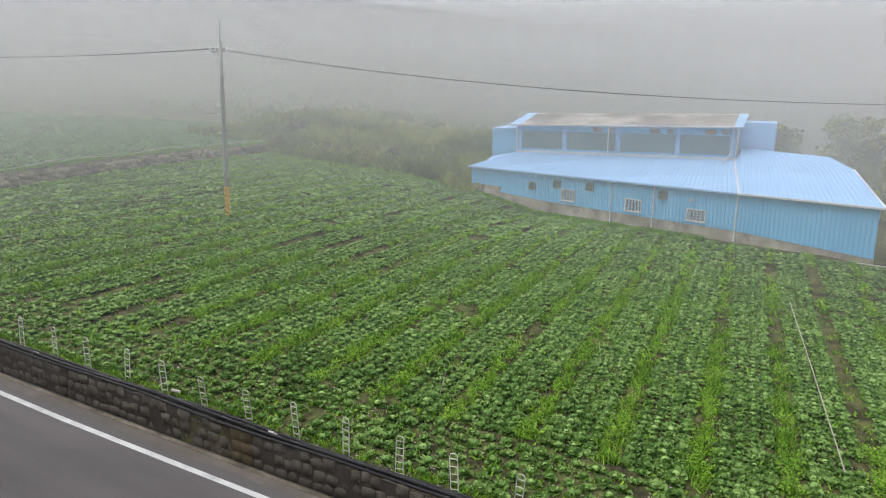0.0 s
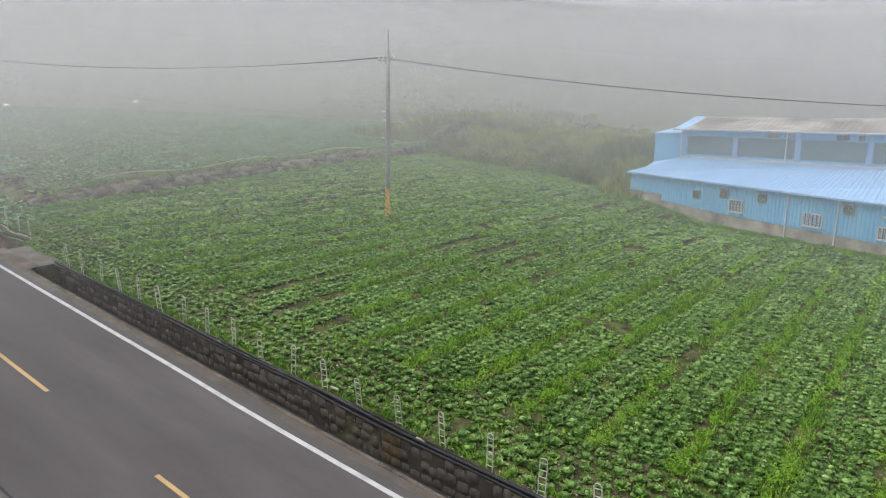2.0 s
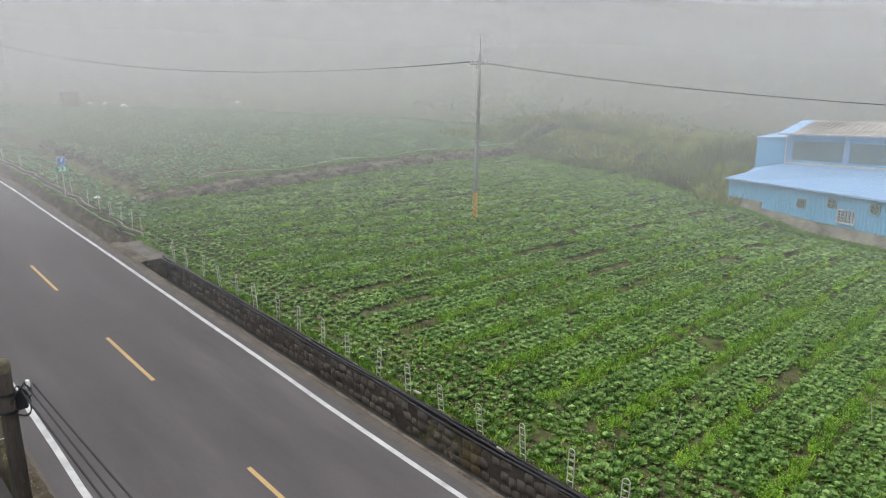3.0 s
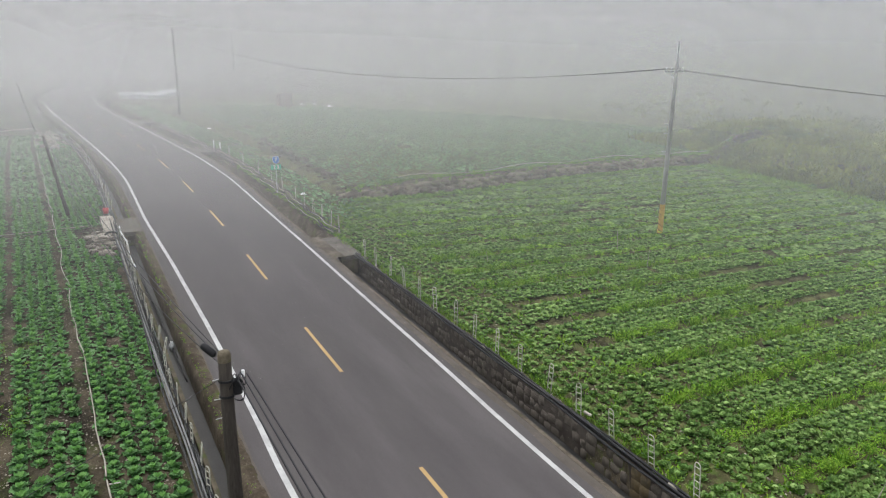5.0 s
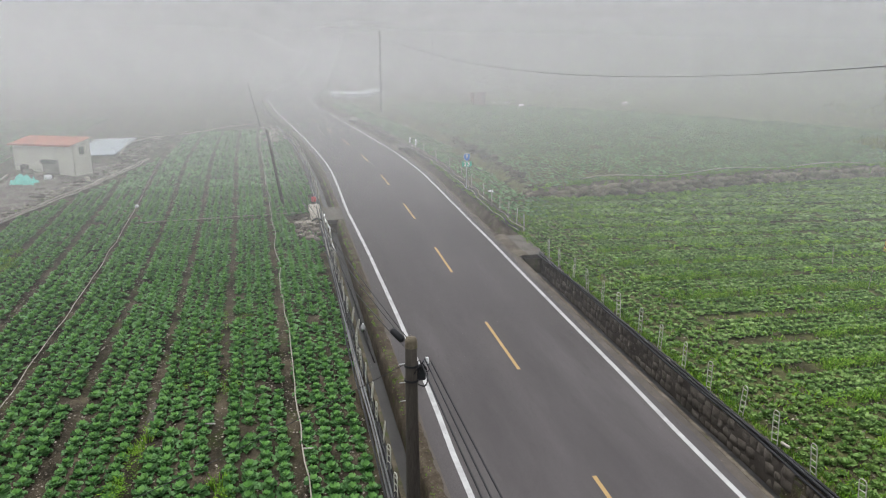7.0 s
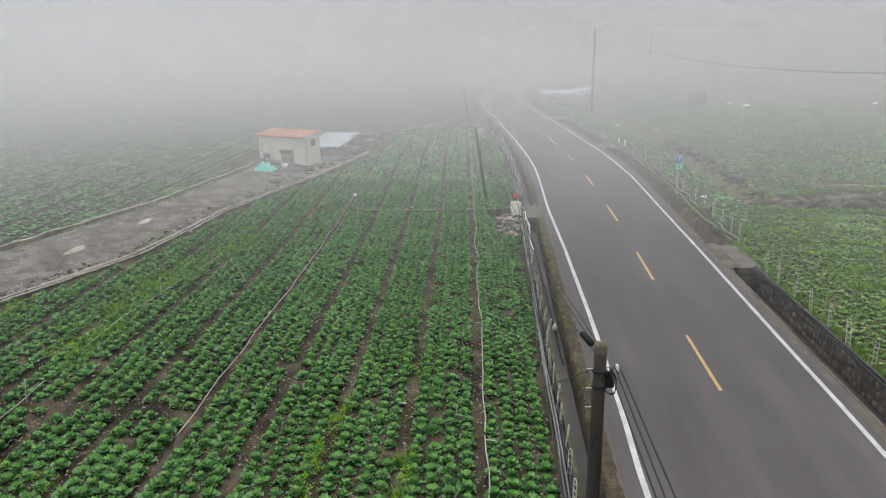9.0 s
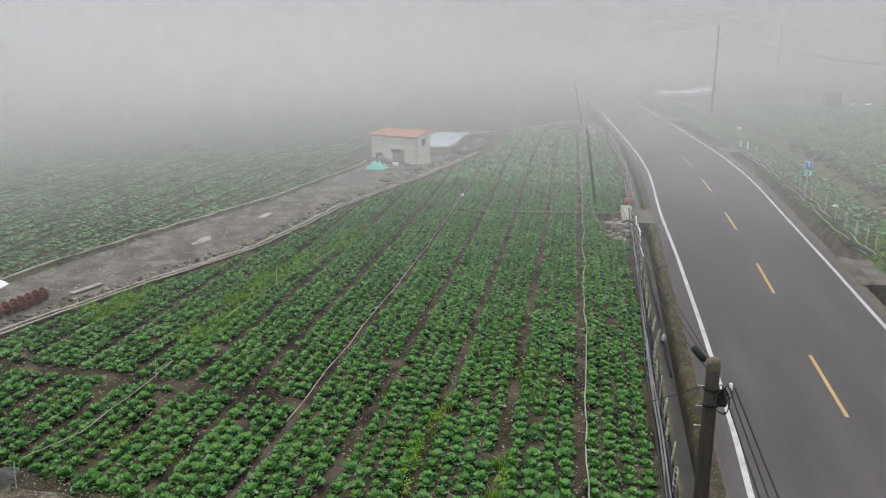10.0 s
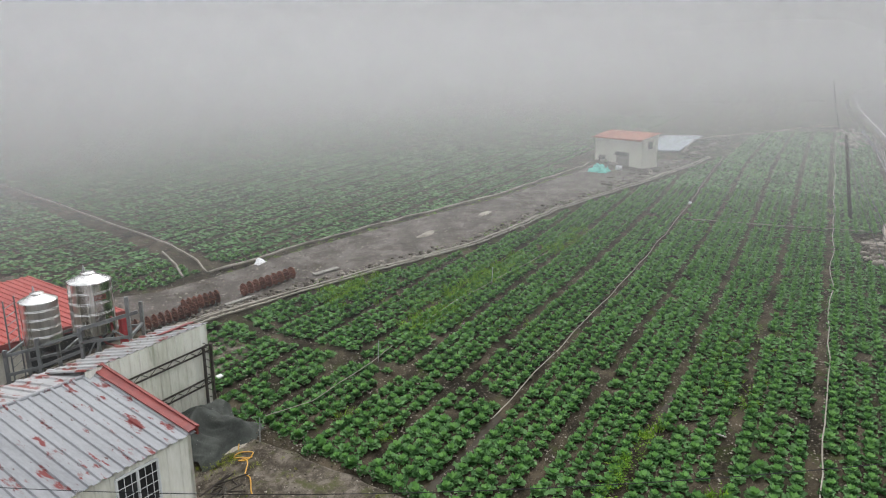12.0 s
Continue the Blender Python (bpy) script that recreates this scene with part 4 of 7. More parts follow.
for off in (-0.7, -0.35, 0.42):
    part("insulator", Shape().lathe(up_a(10.4) + ARM_WAY * off, [(0.0, 0), (0.06, 0.0), (0.035, 0.05), (0.07, 0.08), (0.04, 0.13), (0.06, 0.16), (0.0, 0.2)], 8), WHITE_TRIM, pole_a, "white porcelain insulator", smooth=True)
for z in (8.62, 8.05, 6.9):
    part("bracket", Shape().beam(up_a(z - 1.5 + 0), up_a(z - 1.5) - ARM_WAY * 0.45, 0.04, 0.05), GALV, pole_a)


def plain_pole(foot, top, r0, r1, material, label, name="utility_pole"):
    p = thing(name, foot, label, "utility pole")
    part("shaft", Shape().tube([foot - (top - foot) * 0.08, foot.lerp(top, 0.5), top], [r0, (r0 + r1) / 2, r1], 12), material, p, smooth=True)
    return p


FAR_TOP = at(105, 8.2, 12.0)
far_pole = plain_pole(at(105, 8.2), FAR_TOP, 0.2, 0.14, TIMBER, "grey concrete utility pole fading in fog")
part("cross_arm", Shape().beam(FAR_TOP + Vector((0, 0, -0.8)) - ARM_WAY * 0.7, FAR_TOP + Vector((0, 0, -0.8)) + ARM_WAY * 0.7, 0.1, 0.1), GALV, far_pole)
for s, n, h in ((165, 30, 13), (128, -58, 12), (150, -150, 12)):
    plain_pole(at(s, n), at(s, n, h), 0.2, 0.12, POLE_GREY, "distant utility pole, a faint streak in the fog")
NEXT_A = Vector((56, 27, float(terrain(56, 27))))
next_pole = plain_pole(NEXT_A, up(NEXT_A, 10.8), 0.2, 0.12, POLE_GREY, "grey concrete utility pole beyond the hall")


def cable(p, q, sag, rad, label="black overhead cable strung between poles"):
    return tagged(part("cable", Shape().tube(sag_line(p, q, sag), rad, 5), BLACK), label, "cable", "overhead cables")


A_TOP = up_a(10.55)
for k, off in enumerate((-0.7, -0.35, 0.42)):
    if k < 2:
        cable(A_TOP + ARM_WAY * off, up(NEXT_A, 10.5) + ARM_WAY * off * 0.5, 2.4, 0.011)
    cable(A_TOP + ARM_WAY * off, FAR_TOP + Vector((0, 0, -0.7)) + ARM_WAY * off, 2.7, 0.014)
cable(up_a(7.1), Vector((7.6, 66.8, 5.4)), 0.35, 0.009)
cable(up_a(6.55), at(105, 8.2, 8.0), 0.9, 0.008)

# the timber pole beside the drain
FOOT_B = at(13.0, -5.12)
TOP_B = FOOT_B + Vector((0, 0, 4.80))
near_pole = thing("timber_pole", FOOT_B, "dark weathered timber pole with mossy top beside the drain", "utility pole")
part("shaft", Shape().tube([FOOT_B + Vector((0, 0, -0.8)), FOOT_B + Vector((0.01, 0, 1.5)), FOOT_B + Vector((-0.02, 0.01, 3.2)), TOP_B - Vector((0, 0, 0.07)), TOP_B], [0.165, 0.152, 0.138, 0.128, 0.1], 16), TIMBER, near_pole, smooth=True)
part("top_cap", Shape().lathe(TOP_B - Vector((0, 0, 0.2)), [(0.133, 0), (0.132, 0.13), (0.107, 0.212), (0.0, 0.232)], 14), MOSSY, near_pole, "moss-covered pole top", smooth=True)
UPV, ACR = Vector((UX, UY, 0)), Vector((UY, -UX, 0))
part("splice_closure", Shape().tube([TOP_B + UPV * 0.27 - ACR * 0.36 + Vector((0, 0, 0.13)), TOP_B + UPV * 0.25 - ACR * 0.34 + Vector((0, 0, 0.11)), TOP_B + UPV * 0.13 - ACR * 0.17 + Vector((0, 0, -0.06)), TOP_B + UPV * 0.11 - ACR * 0.14 + Vector((0, 0, -0.07))], [0.05, 0.078, 0.078, 0.05], 12), BLACK, near_pole, "black cable splice closure", smooth=True)
for z in (-0.62, -0.95):
    part("strap", Shape().lathe(TOP_B + Vector((0, 0, z)), [(0.14, 0), (0.156, 0.0), (0.156, 0.05), (0.14, 0.05)], 14), BLACK, near_pole, "dark steel strap")
part("terminal_box", Shape().block(TOP_B + ACR * 0.2 + Vector((0, 0, -0.78)), (0.13, 0.2, 0.34), ROAD_TURN, 0.2), BLACK, near_pole, "black terminal box")
part("clamp", Shape().block(TOP_B + ACR * 0.33 - UPV * 0.06 + Vector((0, 0, -0.5)), (0.07, 0.06, 0.14), ROAD_TURN, 0.2), WHITE_TRIM, near_pole, "white cable clamp")
for k, (rad, w, dz) in enumerate(((0.17, 0.0, -0.72), (0.2, 0.05, -0.9), (0.14, 0.12, -0.6), (0.24, 0.02, -0.8))):
    ring = [TOP_B + ACR * (0.16 + w + rad * 0.9 * math.cos(a) * 0.7) - UPV * (0.05 * k - 0.06) + UPV * 0.1 * math.sin(a * 2) + Vector((0, 0, dz + rad * math.sin(a))) for a in np.linspace(0, 6.3, 16)]
    part("cable_loop", Shape().tube(ring, 0.012, 5), BLACK, near_pole)
for k in range(3):
    part("step_bolt", Shape().tube([TOP_B + Vector((0, 0, -0.55 - 0.42 * k)), TOP_B - ACR * 0.26 + Vector((0, 0, -0.56 - 0.42 * k))], 0.011, 5), GALV, near_pole)

FOOT_C, FOOT_D = at(45.0, -7.5), at(86.0, -9.6)
LEAN_V = Vector((-0.276, -0.961, 0))
TOP_C, TOP_D = FOOT_C + Vector((0, 0, 4.75)) + LEAN_V * 0.75, FOOT_D + Vector((0, 0, 5.1)) + LEAN_V * 1.1
plain_pole(FOOT_C, TOP_C, 0.105, 0.075, TIMBER, "dark leaning timber pole among young cabbages", "timber_pole")
plain_pole(FOOT_D, TOP_D, 0.11, 0.08, TIMBER, "dark leaning timber pole far up the road", "timber_pole")
FOOT_E = at(-26, -4.5)
pole_e = plain_pole(FOOT_E, FOOT_E + Vector((0, 0, 5.0)), 0.15, 0.11, TIMBER, "dark timber pole down the road", "timber_pole")
part("cross_arm", Shape().beam(FOOT_E + Vector((0, 0, 4.3)) - ACR * 0.3, FOOT_E + Vector((0, 0, 4.3)) + ACR * 2.4, 0.1, 0.1), TIMBER, pole_e)
for da, dz, reach, rad in ((0.42, -0.55, 2.2, 0.018), (0.3, -0.5, 1.45, 0.017), (0.2, -0.55, 1.1, 0.017)):
    cable(TOP_B + ACR * da + Vector((0, 0, dz)), FOOT_E + ACR * reach + Vector((0, 0, 4.35)), 1.0, rad)
for k in range(3):
    cable(TOP_B + Vector((0, 0, -0.1 - 0.12 * k)), TOP_C + Vector((0, 0, -0.1 - 0.1 * k)), (0.5, 0.7, 1.25)[k], 0.013)
cable(TOP_C + Vector((0, 0, -0.1)), TOP_D + Vector((0, 0, -0.1)), 0.9, 0.014)
cable(TOP_C + Vector((0, 0, -0.2)), TOP_D + Vector((0, 0, -0.2)), 1.1, 0.014)


# ---- the blue farm hall ----
EAVE = 2.78
FL, FR = Vector((2.8, 64.3, 0)), Vector((26.5, 40.1, 0))
ALONG, OUT = (FR - FL).normalized(), Vector((-0.714, -0.7, 0))
CL, CR = Vector((7.3, 66.5, 0)), Vector((24.9, 57.5, 0))
C_ALONG = (CR - CL).normalized()
C_OUT = Vector((C_ALONG.y, -C_ALONG.x, 0)) * (1 if C_ALONG.y * OUT.x - C_ALONG.x * OUT.y > 0 else -1)
hall = thing("farm_hall", up(FL + ALONG * 16, -0.75), "long pale blue corrugated farm hall with a raised clerestory", "hall")


def on_front(a, z, out=0.0):
    return up(FL + ALONG * a + OUT * out, z)


def on_cler(a, z, out=0.0):
    return up(CL + C_ALONG * a + C_OUT * out, z)


# front wall: a step in the plinth near its upper end
for a0, a1, z0, z1 in ((0.0, 3.65, 1.15, 1.15), (3.65, 9.4, 0.62, 0.33), (9.4, 25.4, 0.33, 0.08), (25.4, 33.85, 0.08, -0.46)):
    part("plinth", Shape().slab([on_front(a0, -1.6, 0.02), on_front(a1, -1.6, 0.02), on_front(a1, z1, 0.02), on_front(a0, z0, 0.02)], 0.3, -OUT), CONCRETE, hall, "stained bare concrete plinth")
for a0, a1, z0, z1 in ((0.0, 3.65, 1.13, 1.13), (3.65, 9.4, 0.60, 0.31), (9.4, 25.4, 0.31, 0.06), (25.4, 33.85, 0.06, -0.48)):
    low, high = [], []
    count = round((a1 - a0) / 0.28)
    for i in range(count):
        for f, d in ((0.0, 0), (0.6, 0), (0.7, 1), (0.9, 1)):
            k = (i + f) / count
            low.append(on_front(a0 + (a1 - a0) * k, z0 + (z1 - z0) * k, 0.045 + 0.035 * d))
            high.append(on_front(a0 + (a1 - a0) * k, EAVE, 0.045 + 0.035 * d))
    low.append(on_front(a1, z1, 0.045))
    high.append(on_front(a1, EAVE, 0.045))
    part("wall_sheet", Shape().grid([low, high]), BLUE, hall)
part("wall", Shape().slab([on_front(0, -0.6, -0.04), on_front(33.85, -0.6, -0.04), on_front(33.85, EAVE, -0.04), on_front(0, EAVE, -0.04)], 0.12, -OUT), BLUE, hall)
BACK_R, BACK_L = Vector((29.95, 49.3, 0)), up(CL + Vector((-2.6, 1.6, 0)), 0)
part("end_wall", ribbed(on_front(33.85, -1.8), up(BACK_R, -1.8), Vector((0, 0, EAVE + 1.85)), (0.6, -0.8, 0), 0.28, 0.03), BLUE, hall)
part("end_wall", ribbed(up(BACK_L, -0.5), on_front(0, -0.5), Vector((0, 0, EAVE + 0.5)), (-0.9, 0.1, 0), 0.28, 0.03), BLUE, hall)


def roof_sheet(e0, e1, r1, r0, count):
    """A ribbed roof between eave e0-e1 and head r0-r1, which need not be parallel."""
    low, high = [], []
    n_up = (e1 - e0).cross(r0 - e0).normalized()
    n_up = n_up if n_up.z > 0 else -n_up
    for i in range(count):
        for f, d in ((0.0, 0), (0.62, 0), (0.70, 1), (0.92, 1)):
            k = (i + f) / count
            low.append(e0.lerp(e1, k) + n_up * 0.04 * d)
            high.append(r0.lerp(r1, k) + n_up * 0.04 * d)
    low.append(e1)
    high.append(r1)
    return Shape().grid([low, high])


E0, E1, E2 = on_front(-0.2, EAVE, 0.35), on_front(25.45, EAVE, 0.35), on_front(34.2, EAVE, 0.35)
R0, R1, R2, R1B = up(CL, 3.95), up(CR, 3.95), Vector((29.95, 48.93, 4.05)), Vector((23.9, 53.9, 3.95))
part("roof", roof_sheet(E0, E1, R1, R0, 70), BLUE_ROOF, hall, "pale blue ribbed lean-to roof")
part("roof", roof_sheet(E1, E2, R2, R1B, 26), BLUE_ROOF, hall, "pale blue ribbed lean-to roof")
part("roof", roof_sheet(R1B + Vector((0, 0, -0.02)), R2, Vector((30.9, 54.0, 4.52)), Vector((25.83, 58.53, 4.9)), 26), BLUE_ROOF, hall, "pale blue upper roof slope")
part("roof", Shape().slab([E0, R0, up(CL + Vector((-2.4, 1.4, 0)), 3.35), on_front(-0.6, 2.7, -2.0)], 0.05), BLUE_ROOF, hall, "pale blue roof corner")
part("roof_corner", Shape().slab([E1 + Vector((0, 0, -0.03)), R1B + Vector((0, 0, -0.01)), R1 + Vector((0, 0, 0.0))], 0.05), BLUE_ROOF, hall)
part("roof_corner", Shape().slab([R1B + Vector((0, 0, -0.01)), Vector((25.83, 58.53, 4.89)), R1 + Vector((0, 0, -0.01))], 0.05), BLUE_ROOF, hall)
part("fascia", Shape().beam(E0 - Vector((0, 0, 0.06)), E1 - Vector((0, 0, 0.06)), 0.1, 0.14), BLUE_ROOF, hall)
part("gutter", Shape().beam(E1 - Vector((0, 0, 0.05)), E2 - Vector((0, 0, 0.05)), 0.14, 0.13), HALL_TRIM, hall, "white eaves gutter")
part("verge_trim", Shape().beam(E2, R2, 0.12, 0.1), HALL_TRIM, hall)
part("ridge_trim", Shape().beam(E1, R1, 0.16, 0.1), HALL_TRIM, hall)
part("flashing", Shape().beam(R0 + Vector((0, 0, 0.08)) + C_OUT * 0.1, R1 + Vector((0, 0, 0.08)) + C_OUT * 0.1, 0.2, 0.2), HALL_TRIM, hall)
for a, z, kind in ((7.38, 1.56, 0), (10.0, 1.95, 1), (13.3, 2.02, 1), (19.75, 2.05, 1)):
    fan = part("fan", Shape().block(on_front(a, z, 0.09), (0.74, 0.16, 0.74), Matrix((ALONG, OUT, Vector((0, 0, 1)))).transposed(), 0.08), FAN_GREY, hall, "grey-green wall fan housing")
    c = on_front(a, z, 0.19)
    ring = [c + ALONG * 0.29 * math.cos(g) + Vector((0, 0, 0.29 * math.sin(g))) for g in np.linspace(0, 6.283, 15)]
    part("fan_ring", Shape().tube(ring, 0.03, 5), DARK, fan)
    blades = Shape()
    for i in range(4):
        g = i * math.pi / 2 + 0.4
        w1, w2 = ALONG * math.cos(g) + Vector((0, 0, math.sin(g))), ALONG * math.cos(g + 0.7) + Vector((0, 0, math.sin(g + 0.7)))
        blades.slab([c - OUT * 0.01, c + w1 * 0.26, c + w2 * 0.26 + OUT * 0.02], 0.01, -OUT)
    part("fan_blades", blades, DARK, fan)
for a0, a1, z0, z1 in ((10.5, 11.85, 0.66, 1.58), (16.6, 18.0, 0.52, 1.42), (21.75, 23.15, 0.42, 1.23)):
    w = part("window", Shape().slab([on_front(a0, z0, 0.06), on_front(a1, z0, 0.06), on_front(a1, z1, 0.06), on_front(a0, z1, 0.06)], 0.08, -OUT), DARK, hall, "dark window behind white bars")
    for p, q in (((a0, z0), (a1, z0)), ((a0, z1), (a1, z1)), ((a0, z0), (a0, z1)), ((a1, z0), (a1, z1))):
        part("window_frame", Shape().beam(on_front(*p, 0.1), on_front(*q, 0.1), 0.07, 0.07), HALL_TRIM, w)
    for i in range(1, 10):
        a = a0 + (a1 - a0) * i / 10
        part("bar", Shape().tube([on_front(a, z0, 0.12), on_front(a, z1, 0.12)], 0.016, 4), HALL_TRIM, w)
    for i in (1, 2, 3):
        z = z0 + (z1 - z0) * i / 4
        part("bar", Shape().tube([on_front(a0, z, 0.12), on_front(a1, z, 0.12)], 0.016, 4), HALL_TRIM, w)
    part("window_sill", Shape().beam(on_front(a0 - 0.05, z0 - 0.05, 0.12), on_front(a1 + 0.05, z0 - 0.05, 0.12), 0.14, 0.06), HALL_TRIM, w)
for a in (15.36, 19.05, 25.36):
    part("downpipe", Shape().tube([on_front(a, EAVE - 0.05, 0.3), on_front(a, EAVE - 0.3, 0.1), on_front(a - 0.05, -0.85, 0.1)], 0.055, 7), HALL_TRIM, hall, "white downpipe")
part("wall_lamp", Shape().block(on_front(22.1, 1.9, 0.2), (0.28, 0.22, 0.14), Matrix((ALONG, OUT, Vector((0, 0, 1)))).transposed(), 0.2), GALV, hall, "small grey wall lamp")

# clerestory
LEN_C = (CR - CL).length
part("clerestory_wall", Shape().slab([on_cler(0, 3.9), on_cler(LEN_C, 3.9), on_cler(LEN_C, 6.6), on_cler(0, 6.6)], 0.2, -C_OUT), BLUE, hall)
bays = [0.25, 4.75, 9.8, 15.0, LEN_C - 0.3]
for i in range(4):
    a0, a1 = bays[i] + 0.25, bays[i + 1] - 0.2
    part("shade_net", Shape().slab([on_cler(a0, 4.32, 0.03), on_cler(a1, 4.32, 0.03), on_cler(a1, 5.95, 0.03), on_cler(a0, 5.95, 0.03)], 0.02, -C_OUT), NET, hall, "dull green-grey shade net")
    for a in np.linspace(a0, a1, 4)[1:-1]:
        part("mullion", Shape().beam(on_cler(a, 4.3, 0.05), on_cler(a, 5.96, 0.05), 0.05, 0.05), NET, hall)
    for a, w in ((a0 + (a1 - a0) * 0.72, 0.9), (a0 + (a1 - a0) * 0.95, 0.45)):
        if i:
            part("roof_light", Shape().slab([on_cler(a - w, 6.02, 0.04), on_cler(a, 6.02, 0.04), on_cler(a, 6.45, 0.04), on_cler(a - w, 6.45, 0.04)], 0.02, -C_OUT), BROWN_ROOF, hall)
for a in bays:
    part("post", Shape().beam(on_cler(a, 4.2, 0.1), on_cler(a, 6.55, 0.1), 0.36, 0.12), BLUE_ROOF, hall)
T0, T1 = on_cler(-0.7, 6.55, 0.75), on_cler(LEN_C + 0.5, 6.72, 0.75)
B0, B1 = T0 - C_OUT * 5.5 + Vector((0, 0, 1.0)), T1 - C_OUT * 5.5 + Vector((0, 0, 1.0))
k0, k1 = 0.055, 0.965
part("roof", roof_sheet(T0.lerp(T1, k0), T0.lerp(T1, k1), B0.lerp(B1, k1), B0.lerp(B1, k0), 40), BROWN_ROOF, hall, "weathered grey-brown clerestory roof")
part("roof_edge", Shape().slab([T0, T0.lerp(T1, k0), B0.lerp(B1, k0), B0], 0.06), BLUE_ROOF, hall, "blue roof verge")
part("roof_edge", Shape().slab([T0.lerp(T1, k1), T1, B1, B0.lerp(B1, k1)], 0.06), BLUE_ROOF, hall, "blue roof verge")
part("gutter", Shape().beam(T0, T1, 0.14, 0.13), HALL_TRIM, hall, "pale eaves gutter")
for a, foot in ((0.0, 3.95), (8.95, 3.7), (19.5, 4.6)):
    pts = [on_cler(a, 6.6, 0.6), on_cler(a, 6.4, 0.25), on_cler(a, foot, 0.25)]
    if a > 19:
        pts += [on_cler(a - 0.5, 3.9, 1.6), on_cler(a - 0.7, 3.75, 2.2)]
    part("downpipe", Shape().tube(pts, 0.06, 7), HALL_TRIM, hall, "white downpipe")
# blocks behind either end
part("end_block", Shape().slab([on_cler(-2.9, 2.5, -0.6), on_cler(-0.1, 2.5, -0.6), on_cler(-0.1, 6.1, -0.6), on_cler(-2.9, 6.0, -0.6)], 4, -C_OUT), BLUE, hall)
part("end_block_cap", Shape().slab([on_cler(-3.0, 6.1, -0.5), on_cler(0.0, 6.2, -0.5), on_cler(0.0, 6.4, -4.8), on_cler(-3.0, 6.3, -4.8)], 0.12), BLUE_ROOF, hall)
part("end_block", Shape().slab([on_cler(LEN_C + 0.1, 3.5, -1.2), on_cler(LEN_C + 2.9, 3.5, -1.2), on_cler(LEN_C + 2.9, 7.05, -1.2), on_cler(LEN_C + 0.1, 7.1, -1.2)], 4, -C_OUT), BLUE_ROOF, hall)


# ---- weeds, scrub and the terrace stones ----
def tuft(rng, blades, height, spread, width, bend=0.5):
    vs, qs = [], []
    for i in range(blades):
        g, r = rng.uniform(0, 6.28), spread * math.sqrt(rng.uniform())
        bx, by = r * math.cos(g), r * math.sin(g)
        t = rng.uniform(0, 6.28)
        h, lean = height * rng.uniform(0.5, 1.1), rng.normal(0, bend, 2) * height
        wx, wy = width * math.cos(t), width * math.sin(t)
        k = len(vs)
        vs += [(bx - wx, by - wy, 0), (bx + wx, by + wy, 0), (bx + lean[0] + wx * 0.6, by + lean[1] + wy * 0.6, h), (bx + lean[0] - wx * 0.6, by + lean[1] - wy * 0.6, h * 0.96)]
        qs.append((k, k + 1, k + 2, k + 3))
    return np.array(vs), np.array(qs)


def clump(rng, leaves, leaf):
    """An uneven ball of small leaves, about 1 m across, its foot at the origin."""
    vs, qs = [], []
    lobes = [(rng.normal(0, 0.22, 2), rng.uniform(0.3, 0.75), rng.uniform(0.18, 0.34)) for _ in range(5)]
    for i in range(leaves):
        (lx, ly), lz, lr = lobes[int(rng.integers(5))]
        d = rng.normal(0, 1, 3)
        d /= np.linalg.norm(d)
        c = np.array((lx, ly, lz)) + d * lr * rng.uniform(0.6, 1.05)
        c[2] = max(c[2], 0.03)
        a, b = rng.normal(0, 1, 3), rng.normal(0, 1, 3)
        a = a / np.linalg.norm(a) * leaf * rng.uniform(0.6, 1.3)
        b = np.cross(a, b)
        b = b / np.linalg.norm(b) * leaf * rng.uniform(0.3, 0.6)
        k = len(vs)
        vs += [c - a, c + b, c + a, c - b]
        qs.append((k, k + 1, k + 2, k + 3))
    return np.array(vs), np.array(qs)


def weed_plant(rng, leaves, leaf, wide=0.26, tall=0.34):
    """A bushy low weed: small leaves gathered round a few stems."""
    vs, qs = [], []
    stems = [(rng.normal(0, wide * 0.5, 2), rng.uniform(0.5, 1.0) * tall) for _ in range(5)]
    for i in range(leaves):
        (lx, ly), top = stems[int(rng.integers(5))]
        z = top * math.sqrt(rng.uniform(0.02, 1))
        c = np.array((lx + rng.normal(0, wide * 0.25), ly + rng.normal(0, wide * 0.25), z))
        g, tilt = rng.uniform(0, 6.28), rng.normal(0.35, 0.4)
        a = np.array((math.cos(g) * math.cos(tilt), math.sin(g) * math.cos(tilt), math.sin(tilt))) * leaf * rng.uniform(0.6, 1.4)
        b = np.array((-math.sin(g), math.cos(g), rng.normal(0, 0.3))) * leaf * rng.uniform(0.25, 0.5)
        k = len(vs)
        vs += [c - a, c + b, c + a, c - b]
        qs.append((k, k + 1, k + 2, k + 3))
    return np.array(vs), np.array(qs)


def weeds(s, n, size, rng, label, split=38):
    """Weeds at (s, n), with fewer and larger leaves far off."""
    d = far_from_eye(s, n)
    for m, protos in ((d < split, bushy), (d >= split, bushy_far)):
        if m.any():
            v, q = plant_out(protos, s[m], n[m], size[m], rng, 0.06)
            bulk("weeds", v, q, WEED, label, "weeds")


wr = np.random.default_rng(31)
bushy = [weed_plant(wr, 46, 0.040, 0.24, 0.36) for _ in range(7)] + [tuft(wr, 30, 0.32, 0.22, 0.014, 0.38) for _ in range(2)]
bushy_far = [weed_plant(wr, 12, 0.095) for _ in range(6)]
tufts = [tuft(wr, 12, 0.26, 0.24, 0.026) for _ in range(6)]
ks = wr.integers(-12, 24, 15000)
s = -1.9 + 2.3 * ks + wr.normal(0.0, 0.14, len(ks))
n = 9 + wr.uniform(0, 1, len(ks)) ** 1.2 * 44
x, y = xy(s, n)
thick_row = np.array([noise.noise((float(k) * 3.7, 0.0, 5.0)) for k in ks])
